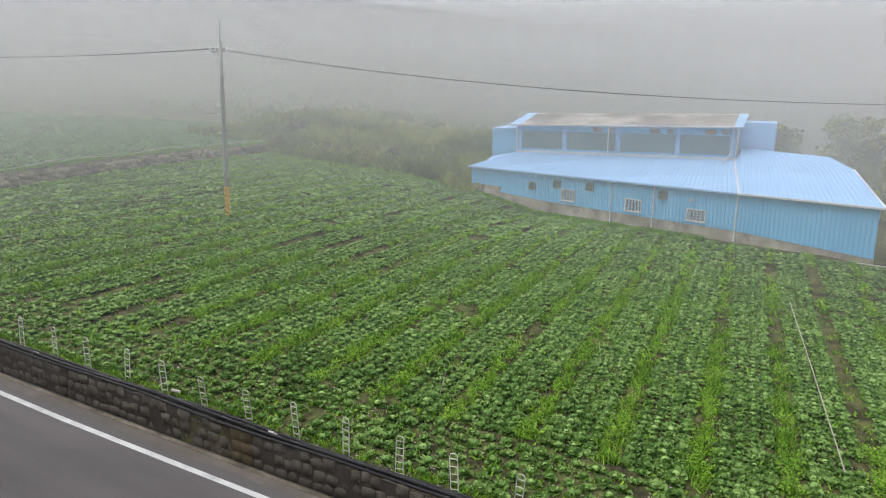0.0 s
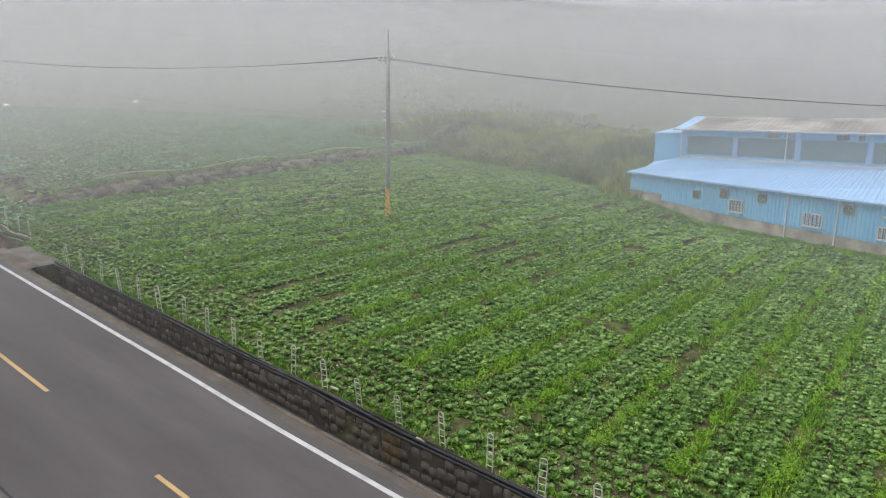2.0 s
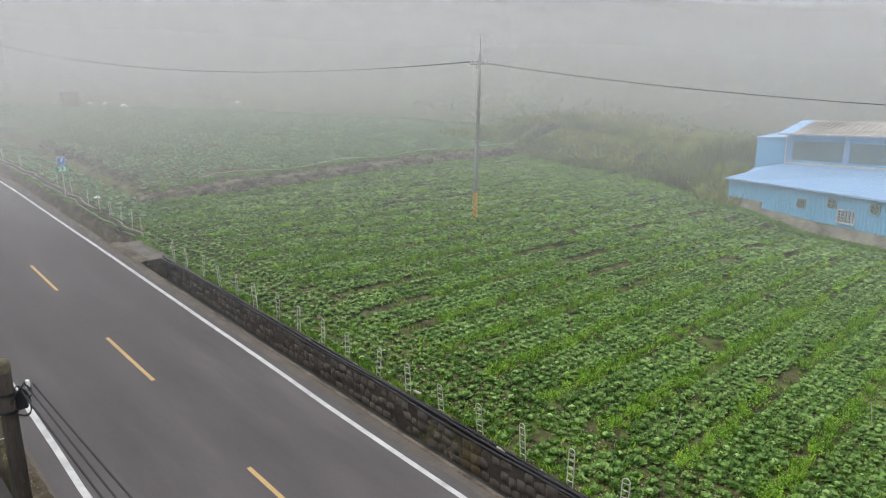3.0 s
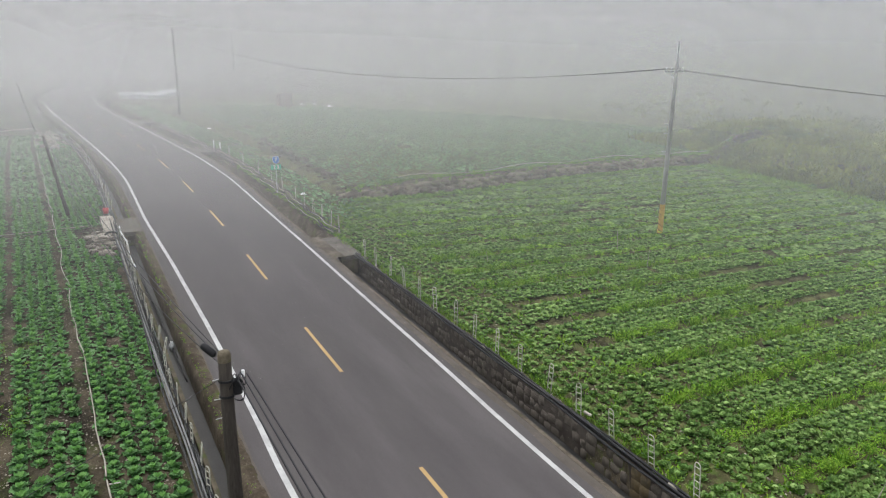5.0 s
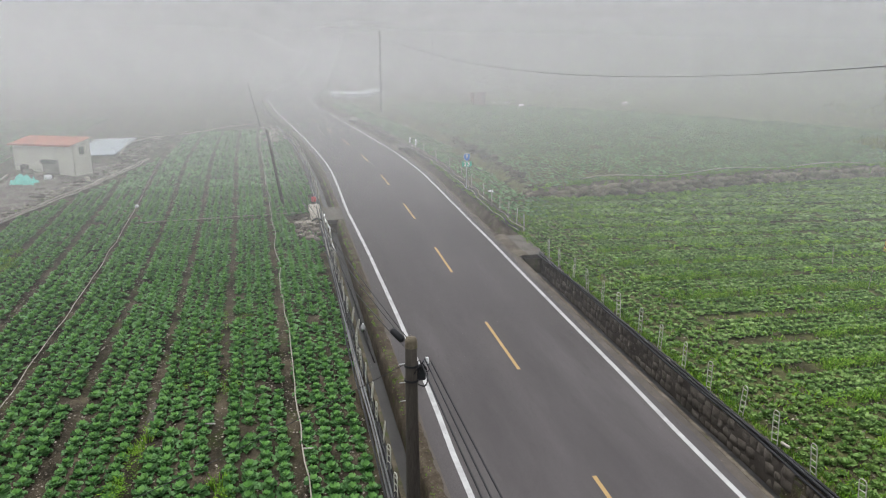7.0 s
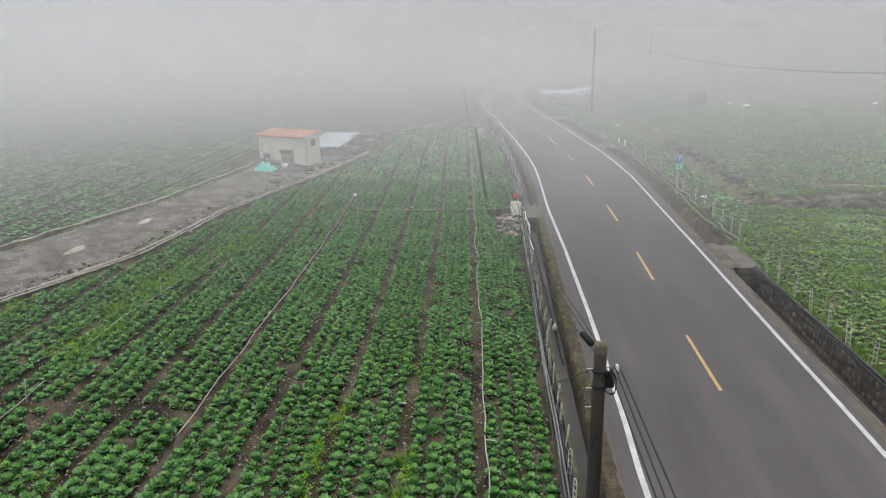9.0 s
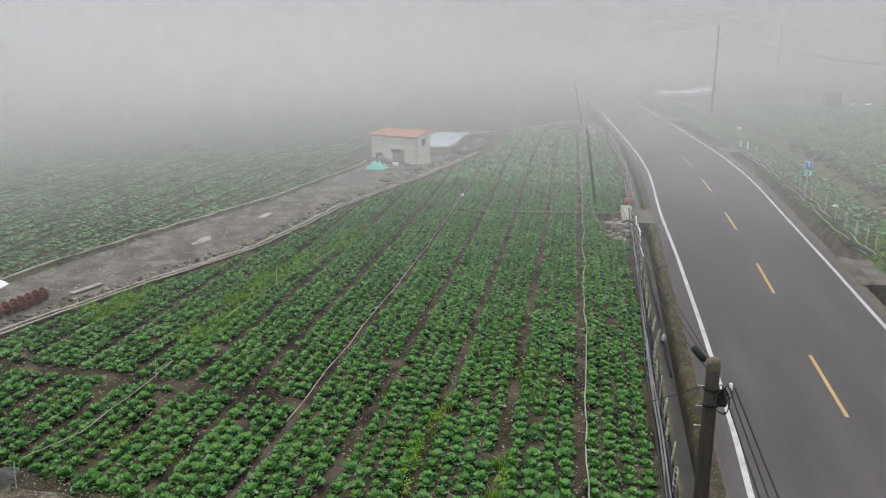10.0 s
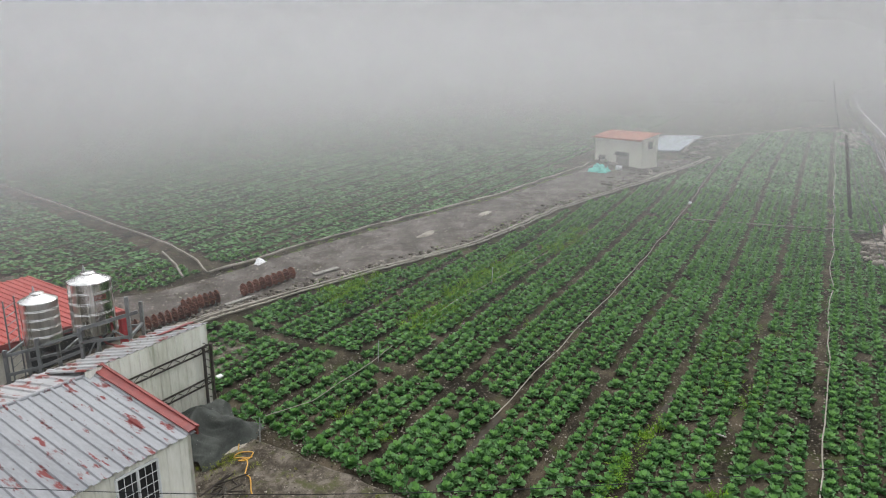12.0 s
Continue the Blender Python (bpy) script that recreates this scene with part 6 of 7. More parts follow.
# ---- water tanks on their steel stand ----
def water_tank(c, r, zb, zs, zt, label):
    t = thing("water_tank", up(c, zb), label, "water tank", "water tanks")
    rise = zs - zb
    body = part("body", Shape().lathe(up(c, zb), [(r, 0.04), (r, rise)], 40), STEEL, t, smooth=True)
    part("base", Shape().lathe(up(c, zb), [(0.0, 0.0), (r * 0.96, 0.0), (r, 0.04)], 40), STEEL, t)
    part("top", Shape().lathe(up(c, zs), [(r + 0.012, -0.02), (r + 0.014, 0.01), (r * 0.97, 0.035), (r * 0.45, zt - zs - 0.03), (r * 0.36, zt - zs)], 40), STEEL, t, "low conical steel top", smooth=True)
    for i in range(1, 5):
        for dz in (-0.022, 0.022):
            z = 0.04 + rise * i / 5 + dz
            part("band", Shape().lathe(up(c, zb), [(r, z - 0.012), (r + 0.008, z), (r, z + 0.012)], 40), STEEL, body)
    part("lid", Shape().lathe(up(c, zt - 0.01), [(r * 0.36, 0), (r * 0.37, 0.05), (r * 0.3, 0.07), (0, 0.08)], 20), STEEL, t, "round steel lid", smooth=True)
    part("hinge", Shape().tube([up(c, zt + 0.0) - ACR * r * 0.5, up(c, zt + 0.22) - ACR * r * 0.36, up(c, zt + 0.03) - ACR * r * 0.2], 0.015, 5), GALV, t)
    return t


C1, C2 = Vector((-18.48, -15.2, 0)), Vector((-18.93, -13.72, 0))
water_tank(C1, 0.54, 3.27, 4.66, 4.86, "shiny stainless steel water tank with ribbed bands")
tank = water_tank(C2, 0.63, 3.55, 5.22, 5.44, "taller shiny stainless steel water tank with faded lettering")
for k in range(3):
    g0 = math.atan2(0 - C2.y, 0 - C2.x) + 0.62 - 0.20 * k
    c = C2 + Vector((math.cos(g0), math.sin(g0), 0)) * 0.636
    t = Vector((-math.sin(g0), math.cos(g0), 0))
    for i, (dx, dz, w, hh) in enumerate(((0, 0.07, 0.11, 0.02), (0, -0.06, 0.11, 0.02), (0, 0.0, 0.02, 0.16), (0.045, 0.0, 0.015, 0.13), (-0.045, 0.01, 0.015, 0.1))):
        part("lettering", Shape().box(up(c + t * dx, 4.78 + dz), (w, 0.006, hh), Matrix((t, Vector((math.cos(g0), math.sin(g0), 0)), Vector((0, 0, 1)))).transposed()), RED_TRIM, tank)

L1, L2, L3 = Vector((-17.9, -14.96, 0)), Vector((-18.27, -13.76, 0)), Vector((-18.69, -12.38, 0))
AX = (L3 - L1).normalized()
AWAY = Vector((-AX.y, AX.x, 0))
L0 = L1 - AX * 0.95
STAND_STEEL = paint("dull_stand_steel", [(0.12, 0.125, 0.125), (0.21, 0.215, 0.215)], 0.6, 3, 40, 0.1, metal=0.2, spots=[((0.07, 0.05, 0.035), 3.0, 0.62)])
stand = thing("tank_stand", up(L2, 1.4), "grey galvanised steel stand beneath the water tanks", "stand")
for p, top in ((L0, 3.3), (L1, 3.62), (L2, 3.9), (L3, 4.8)):
    for k, q in enumerate((p, p + AWAY * 1.45)):
        part("leg", Shape().box(up(q, (top - 0.6 * k + 1.3) / 2), (0.1, 0.1, top - 0.6 * k - 1.3), Matrix.Rotation(math.atan2(AX.y, AX.x), 3, "Z")), STAND_STEEL, stand)
for k in (0, 1.45):
    for p, zp, q, zq in ((L0, 3.12, L1, 3.32), (L1, 3.34, L2, 3.72), (L2, 3.42, L3, 3.50), (L0, 2.5, L1, 2.68), (L1, 2.69, L2, 3.14)):
        drop = 0.12 if k else 0.0
        part("beam", Shape().beam(up(p + AWAY * k, zp - drop), up(q + AWAY * k, zq - drop), 0.06, 0.09), STAND_STEEL, stand)
part("hand_rail", Shape().beam(up(L2 - AX * 0.05, 3.82), up(L3 + AX * 0.3, 4.3), 0.06, 0.11), STAND_STEEL, stand)
for p, z in ((L0, 3.12), (L1, 3.2), (L2, 3.42), (L3, 3.5), (L1 + AX * 0.8, 3.2), (L2 + AX * 0.7, 3.46)):
    part("cross_beam", Shape().beam(up(p, z), up(p + AWAY * 1.45, z - 0.05), 0.07, 0.08), STAND_STEEL, stand)
for p, q, za, zb in ((L2 + AX * 0.06, L2 + AX * 0.42, 2.8, 3.45), (L2 + AX * 0.55, L2 + AX * 0.3, 3.4, 2.9), (L1 + AX * 0.03, L1 - AX * 0.3, 2.4, 2.75), (L3, L3 - AX * 0.5, 3.4, 3.75)):
    part("brace", Shape().beam(up(p, za), up(q, zb), 0.045, 0.045), STAND_STEEL, stand)
RACK = L0 - AX * 0.15 + AWAY * 0.7
for kk, zz in ((0.0, 4.65), (0.75, 4.6)):
    part("ladder_rail", Shape().tube([up(RACK + AWAY * kk, 1.4), up(RACK + AWAY * kk, zz)], 0.025, 5), STAND_STEEL, stand)
for i in range(11):
    part("ladder_rung", Shape().tube([up(RACK, 1.6 + 0.28 * i), up(RACK + AWAY * 0.75, 1.6 + 0.28 * i)], 0.015, 4), STAND_STEEL, stand)
part("outlet_pipe", Shape().tube([up(C2, 3.5), up(C2 + AX * 0.3, 3.1), up(C2 + AX * 0.9 - AWAY * 0.2, 3.0), up(C2 + AX * 1.1, 1.5)], 0.035, 6), RED_TRIM, stand, "red outlet pipe")
part("pump", Shape().block(up(L3 + AWAY * 0.55 - AX * 0.35, 3.5), (0.2, 0.2, 0.95), ROAD_TURN, 0.15), RED_PLASTIC, stand, "red pump housing")

# the red-roofed house behind the tanks
rh = thing("red_roof_house", at(12, -31.2), "pale house with a bright red ribbed metal roof", "house")
q = [at(4, -31.1), at(14.1, -30.7), at(14.1, -36.8), at(4, -36.8)]
part("wall", Shape().slab([up(p, 2.9) for p in q], 2.2), CREAM, rh)
part("roof", roof_sheet(up(at(3.6, -30.9), 2.95), up(at(14.4, -30.4), 2.95), up(at(14.4, -37.0), 3.35), up(at(3.6, -37.0), 3.35), 40), paint("bright_red_roof", [(0.28, 0.05, 0.042), (0.37, 0.08, 0.065)], 0.6, 0.6, 12, 0.05, shine=0.3), rh)
# near-black panel laid on the solid wall in place of a shaded interior
part("open_front", Shape().slab([up(at(11.0, -30.78), 2.72), up(at(14.0, -30.66), 2.72), up(at(14.0, -30.66), 0.7), up(at(11.0, -30.78), 0.7)], 0.06, -ACR), DARK, rh, "near-black panel painting the shaded interior under the roof")
part("fascia", Shape().beam(up(at(3.6, -30.88), 2.85), up(at(14.4, -30.38), 2.85), 0.06, 0.24), RED_TRIM, rh, "darker red fascia")

# ---- tarpaulin heap, hoses and oddments in the yard ----
tp = Shape()
rows = []
for i in range(40):
    u = i / 39
    row = []
    for j in range(34):
        v = j / 33
        s, n = 10.2 + 2.3 * u, -23.1 + 1.9 * v
        hgt = 0.8 * math.sin(math.pi * min(1, u * 0.82 + 0.12)) ** 0.7 * math.sin(math.pi * min(1, 0.30 + v * 0.72)) ** 0.8
        fold = 0.34 * noise.noise((s * 1.5, n * 1.9, 2.0)) + 0.2 * abs(noise.noise((s * 3.6, n * 3.2, 5.0)))
        row.append(at(s + 0.15 * math.sin(v * 9), n + 0.12 * math.sin(u * 11), max(0.03, hgt + fold * (0.3 + hgt))))
    rows.append(row)
tagged(part("tarpaulin", tp.grid(rows), TARP, smooth=True), "crumpled grey-green tarpaulin over a heap by the shed", "tarpaulin")
hose_pts = []
for i in range(110):
    a = i / 109
    loops = max(0.0, 1 - a / 0.6)
    s = 11.35 - 0.25 * min(a / 0.6, 1) - 0.75 * max(0.0, a - 0.6) / 0.4 + (0.08 + 0.14 * loops) * math.sin(a * 24)
    n = -20.85 + 0.3 * min(a / 0.6, 1) + 1.1 * max(0.0, a - 0.6) / 0.4 + (0.07 + 0.2 * loops) * math.cos(a * 19)
    hose_pts.append(at(s, n, 0.075 + 0.015 * math.sin(a * 60)))
tagged(part("garden_hose", Shape().tube(hose_pts, 0.017, 6), HOSE_Y, smooth=True), "tangled yellow garden hose on the gravel", "hose")
tagged(part("garden_hose", Shape().tube([at(12.75, -23.2, 0.3), at(12.55, -22.8, 0.25), at(12.35, -22.2, 0.12), at(11.8, -21.5, 0.09), at(11.4, -21.1, 0.08)], 0.015, 6), HOSE_Y, smooth=True), "yellow hose draped beside the tarpaulin", "hose")
tagged(part("plastic_scrap", Shape().block(at(10.9, -21.35, 0.09), (0.17, 0.12, 0.05), ROAD_TURN, 0.3), BLUE_BIT), "small bright blue plastic scrap", "scrap")
jr = np.random.default_rng(77)
for i in range(14):
    s, n = 9.7 + jr.uniform(0, 0.8), -20.6 + jr.uniform(0, 1.0)
    g, ln = jr.uniform(0, 3.14), jr.uniform(0.3, 0.8)
    p = at(s, n, 0.12 + 0.05 * (i % 4))
    w = Vector((math.cos(g), math.sin(g), 0.15)) * ln / 2
    tagged(part("scrap_stick", Shape().tube([p - w, p + w], 0.022, 5), TIMBER), "broken grey wooden stick in a scrap heap", "stick", "scrap sticks")
gr = [pebble(jr, (0.16, 0.14, 0.1), 0.2) for _ in range(5)]
mm, pp = [], []
for i in range(1500):
    s, n = jr.uniform(8, 14.5), jr.uniform(-23, -14.5)
    if s > 12.6:
        s = 12.4 + jr.normal(0, 0.2)
    mm.append(gr[int(jr.integers(5))])
    pp.append(Matrix.Translation(at(s, n, 0.06)) @ Matrix.Rotation(jr.uniform(0, 6), 4, "Z") @ Matrix.Scale(0.10 + 0.30 * jr.uniform() ** 4, 4))
joined(mm, pp, "gravel_stones", PEBBLE, None, "loose stones scattered over the yard", "stones")


# ---- rusty disc rollers beside the track ----
def disc_roller(p, q, count, radius, label):
    t = thing("disc_roller", p, label, "farm roller", "disc rollers by the track")
    up_r = Vector((0, 0, radius))
    part("axle", Shape().tube([p + up_r, q + up_r], 0.03, 6), RUST, t)
    axis = (q - p).normalized()
    side = axis.cross(Vector((0, 0, 1))).normalized()
    for i in range(count):
        c = p.lerp(q, (i + 0.5) / count) + up_r
        ring = [c + (side * math.cos(g) + Vector((0, 0, 1)) * math.sin(g)) * radius for g in np.linspace(0, 2 * math.pi, 17)[:-1]]
        part("disc", Shape().slab(ring, 0.03, (axis + side * 0.12).normalized()), RUST, t)
    for i in range(6):
        g = i * math.pi / 3
        off = (side * math.cos(g) + Vector((0, 0, 1)) * math.sin(g)) * radius * 0.7
        part("tie_rod", Shape().tube([p + up_r + off, q + up_r + off], 0.014, 4), RUST, t)
    return t


disc_roller(at(13.4, -31.0, 0.05), at(15.0, -30.5, 0.05), 6, 0.27, "rust-brown roller of spaced iron discs")
disc_roller(at(15.1, -30.35, 0.05), at(17.2, -29.9, 0.05), 8, 0.28, "rust-brown roller of spaced iron discs")
disc_roller(at(16.9, -30.5, 0.05), at(18.5, -30.05, 0.05), 7, 0.30, "rust-brown roller of iron discs behind another")
disc_roller(at(19.4, -29.75, 0.05), at(22.3, -29.35, 0.05), 9, 0.28, "long rust-brown roller of nine spaced iron discs")
for s0, n0, s1, n1, w in ((18.3, -29.5, 19.5, -29.25, 0.22), (22.9, -28.7, 24.2, -28.3, 0.3), (11.0, -30.2, 13.0, -29.9, 0.15)):
    a, b = at(s0, n0, 0.12), at(s1, n1, 0.12)
    tagged(part("plank", Shape().beam(a, b, w, 0.06), BOARD), "weathered pale plank lying beside the track", "plank", "planks by the track")
for s, n, r in ((21.8, -33.0, 0.35), (22.2, -32.8, 0.25), (21.3, -33.3, 0.3)):
    a, b = at(s, n, 0.1), at(s + 0.9, n + 0.25, 0.1)
    tagged(part("timber_block", Shape().beam(a, b, r, 0.2), MOSSY), "mossy block lying beside the track", "block", "blocks by the track")
bag = Shape().grid([[at(22.75 + 0.10 * i + 0.03 * math.sin(j), -32.75 + 0.12 * j, 0.06 + 0.22 * math.sin(math.pi * i / 6) * math.sin(math.pi * (j + 0.5) / 6) + 0.06 * noise.noise((i * 1.1, j * 1.3, 0))) for j in range(6)] for i in range(7)])
tagged(part("sack", bag, WHITE_TRIM, smooth=True), "crumpled white plastic sack beside the track", "sack")
for s, n, r in ((36.5, -26.8, 0.45), (31.0, -27.6, 0.5)):
    sp = Shape().grid([[at(s + r * q * (1 + 0.4 * noise.noise((math.cos(g), math.sin(g), s))) * 1.5 * math.cos(g), n + r * q * (1 + 0.4 * noise.noise((math.cos(g), math.sin(g), s))) * 0.6 * math.sin(g), 0.13 - 0.06 * q * q) for g in np.linspace(0, 6.2832, 19)] for q in (0.02, 0.5, 1.0)])
    tagged(part("crushed_stone", sp, CONCRETE), "pale crushed stone patch on the track", "stone patch", "stone patches")


# ---- water pipes through the fields ----
def pipe(points, rad, label, m=None, wob=0.06, h=0.12, name="water_pipe", group=""):
    s_, n_ = [p[0] for p in points], [p[1] for p in points]
    run = np.linspace(0, len(points) - 1, len(points) * 9)
    ss, nn = np.interp(run, range(len(points)), s_), np.interp(run, range(len(points)), n_)
    pts = [at(a, b + wob * noise.noise((a * 0.5, b * 0.3, 3.0)) * 2, h + 0.04 * noise.noise((a, b, 8.0))) for a, b in zip(ss, nn)]
    return tagged(part(name, Shape().tube(pts, rad, 6), m or PALE_PIPE, smooth=True), label, "pipe", group)


pipe([(16.1, -15.72), (19, -15.72), (22, -15.72), (30.1, -15.75), (37, -15.95), (43.9, -16.25), (52, -16.8), (62, -17.3)], 0.016, "pale hose lying along a furrow", wob=0.04, h=0.14)
pipe([(13.6, -7.25), (14.9, -7.3), (23.4, -7.55), (30, -7.8), (38.4, -8.05), (52, -8.6), (75.2, -9.5)], 0.02, "tan hose lying along a furrow", wob=0.08, h=0.08)
pipe([(40.4, -15.2), (41.2, -10.4), (42, -6.4)], 0.022, "tan hose across the beds", wob=0.1)
pipe([(12.9, -21.6), (14.2, -20.95), (16.6, -20.9), (18.5, -21.0)], 0.012, "pale hose by the cabbage edge", wob=0.02, h=0.16)
pipe([(20.5, -21.1), (23.1, -21.2), (27, -20.8), (31, -20.3)], 0.014, "thin pale hose between beds", wob=0.04, h=0.1)
for k in range(3):
    pts = [(s, float(np.interp(s, PATH_S, PATH_NEAR)) + 0.25 - 0.17 * k + 0.2 * noise.noise((s * 0.2, k * 4.0, 0.0))) for s in np.arange(11.5, 62, 2.0)]
    pipe(pts, 0.045 if k < 2 else 0.03, "pale water pipe running beside the farm track", wob=0.08, h=0.12 + 0.05 * (k % 2), group="pipes beside the track")
pts = [(s, float(np.interp(s, PATH_S, PATH_FAR)) - 0.05) for s in np.arange(20.5, 55, 2.0)]
pipe(pts, 0.062, "thick grey pipe along the far edge of the track", CONCRETE, 0.12, 0.22)
pipe([(20.5, -33.2), (21.5, -35.0), (22.6, -38.8), (24.4, -49.6), (25.2, -54), (26.9, -65.3), (29, -78)], 0.055, "thick grey pipe crossing the far field", CONCRETE, 0.15, 0.25)
pipe([(19.6, -33.8), (20.6, -35.6), (21.6, -38)], 0.06, "short grey pipe at the field corner", CONCRETE, 0.05, 0.22)
pipe([(83.6, -12.9), (79, -15.2), (75.8, -17.4), (73.4, -20), (70, -21.5), (62, -20.6)], 0.05, "pale pipe at the far end of the field", wob=0.2, h=0.3)
pipe([(86, -9.8), (83.6, -12.9)], 0.05, "pale pipe end near the far pole", h=0.3)
pipe([(118, -12), (112, -25), (108, -40)], 0.05, "faint pale pipe across a foggy field", wob=0.3, h=0.4)
for s in (12.0, 17.5, 26):
    tagged(part("sprinkler", Shape().tube([at(s, -20.9, 0), at(s + 0.05, -20.9, 0.75)], 0.014, 5), GALV), "thin upright sprinkler pipe among cabbages", "sprinkler", "sprinklers")
tagged(part("sack", Shape().block(at(43.9, -16.2, 0.22), (0.24, 0.2, 0.18), ROAD_TURN, 0.35), WHITE_TRIM), "small white plastic bag in the beds", "bag")
for s, n, h in ((16.7, -7.1, 0.12), (18.4, -9.75, 0.1)):
    tagged(part("stick", Shape().beam(at(s, n, h), at(s + 0.05, n - 0.28, h), 0.06, 0.02), BOARD), "pale board scrap lying in a furrow", "board", "board scraps")
rp = np.random.default_rng(15)
for i in range(9):
    s, n = 2 + rp.uniform(0, 30), 9 + rp.uniform(0, 30)
    tagged(part("bamboo_cane", Shape().tube([at(s, n), at(s + rp.normal(0, 0.12), n + rp.normal(0, 0.12), rp.uniform(0.7, 1.1))], 0.014, 5), PALE_PIPE), "thin pale cane standing among the cabbages", "cane", "canes in the field")
pipe([(-3.2, 12), (-3.0, 20), (-2.7, 30)], 0.02, "thin pale hose between cabbage beds", wob=0.08, h=0.3)
for k in range(6):
    pts = [(s, 5.4 + 0.09 * k + 0.3 * noise.noise((s * 0.25, k * 3.0, 0.0)) + float(curve_of(s, 5.6))) for s in np.arange(36.5, 92, 2.0)]
    pipe(pts, 0.024, "pale and grey pipes trailing along the ditch", (BLACK, PALE_PIPE, BLACK)[k % 3], 0.16, 0.08 + 0.05 * k, group="pipes along the upper ditch")
for k in range(3):
    pts = [at(s, 4.4 + 0.25 * k + 0.4 * math.sin(s * 0.5 + k), -0.75 + 0.15 * math.sin(s * 0.8 + 2 * k)) for s in np.arange(36.5, 46, 0.5)]
    tagged(part("water_hose", Shape().tube(pts, 0.025, 5), BLACK, smooth=True), "black hose sagging into the ditch", "hose", "hoses in the ditch")

# ---- rubble and culvert pipes by the drain's bridge ----
slab_low, slab_high = at(39.7, -5.6, 0.12), at(42.3, -5.62, 0.52)
SIDE = Vector((-UY, UX, 0)).normalized() * 0.33
tagged(part("concrete_slab", Shape().slab([slab_low - SIDE, slab_low + SIDE, slab_high + SIDE, slab_high - SIDE], 0.13), CONCRETE), "pale broken concrete slab tilted beside the drain", "concrete slab")
tagged(part("concrete_block", Shape().block(at(42.4, -5.65, 0.24), (0.5, 0.6, 0.5), ROAD_TURN @ Matrix.Rotation(0.1, 3, "Z"), 0.08), CONCRETE), "grey concrete block dumped under a tilted slab", "concrete block")
hoop = [at(38.75 + 0.3 * math.sin(g * 0.5), -5.6 + 0.42 * math.cos(g), 0.02 + 0.46 * math.sin(g)) for g in np.linspace(-0.25, math.pi + 0.45, 22)]
tagged(part("hose_loop", Shape().tube(hoop, 0.05, 8), BLACK, smooth=True), "thick black hose bent into an upright loop on rubble", "hose")
tagged(part("water_pipe", Shape().tube([at(s, -5.08 - 0.05 * math.sin(s * 1.3), 0.26 + 0.05 * math.sin(s * 0.9)) for s in np.arange(33.4, 41.3, 0.4)], 0.038, 8), WHITE_TRIM, smooth=True), "white plastic pipe tied along the drain's stakes", "pipe", "pipes along the drain")
for k in range(4):
    pts = [at(s, float(np.interp(s, [23 + k, 29, 36, 40.5 - k * 0.5, 43], [-4.62, -4.68, -4.9 - 0.04 * k, -5.2, -5.5])) + 0.06 * noise.noise((s * 0.5, k * 4.0, 0.0)), float(np.interp(s, [23 + k, 29, 36, 40.5, 43], [-0.7, -0.62 + 0.04 * k, -0.2, 0.22, 0.2]))) for s in np.arange(23 + k, 43, 0.6)]
    tagged(part("water_hose", Shape().tube(pts, 0.03, 6), BLACK, smooth=True), "black hose drooping from the bridge into the drain", "hose", "hoses in the drain")
mm, pp = [], []
for i in range(230):
    s, n = 38.3 + jr.normal(0, 1.05), -6.15 + jr.normal(0, 0.36)
    w = 0.12 + 0.42 * jr.uniform() ** 2
    mm.append(rough[int(jr.integers(10))])
    pp.append(Matrix.Translation(at(s, n, w * 0.25 + 0.12 * max(0, 1 - abs(s - 38.5)))) @ Matrix.Rotation(jr.uniform(0, 6), 4, "Z") @ Matrix.Rotation(jr.normal(0, 0.4), 4, "X") @ Matrix.Diagonal((w, w * 0.8, w * 0.6, 1)))
joined(mm, pp, "rubble_heap", PEBBLE, None, "heap of grey broken stones beside the drain", "stones")
tagged(part("bucket", Shape().lathe(at(42.6, -5.6, 0.62), [(0.0, 0), (0.13, 0), (0.17, 0.3), (0.15, 0.3), (0.12, 0.03)], 16), RED_PLASTIC, smooth=True), "small red plastic bucket on dumped blocks", "bucket")
mm, pp = [], []
for i in range(60):
    s, n = 77 + jr.normal(0, 3.0), -8.2 + jr.normal(0, 0.7)
    w = jr.uniform(0.2, 0.7)
    mm.append(rough[int(jr.integers(10))])
    pp.append(Matrix.Translation(at(s, n, w * 0.3)) @ Matrix.Rotation(jr.uniform(0, 6), 4, "Z") @ Matrix.Diagonal((w, w * 0.8, w * 0.6, 1)))
joined(mm, pp, "rubble_heap", CONCRETE, None, "pale rubble heap far up the drain", "stones")
tagged(part("bottle", Shape().lathe(at(25.8, -4.66, -0.73), [(0, 0), (0.09, 0.0), (0.1, 0.2), (0.05, 0.28), (0.04, 0.34), (0, 0.34)], 10), WHITE_TRIM, smooth=True), "white plastic bottle lying in the drain", "bottle")

# ---- road sign ----
SIGN_BLUE = paint("sign_blue", [(0.03, 0.17, 0.52), (0.05, 0.22, 0.60)], 0.5, 2, 20, 0.02)
SIGN_GREEN = paint("sign_green", [(0.01, 0.33, 0.20), (0.015, 0.42, 0.26)], 0.5, 2, 20, 0.02)
sg = at(48.2, 5.95)
sign = thing("road_sign", sg, "blue shield road sign over a green distance plate", "road sign")
face = -UPV
rightward = Vector((UY, -UX, 0))
part("post", Shape().tube([sg - Vector((0, 0, 0.3)), sg + Vector((0, 0, 2.72))], 0.035, 8), GALV, sign)


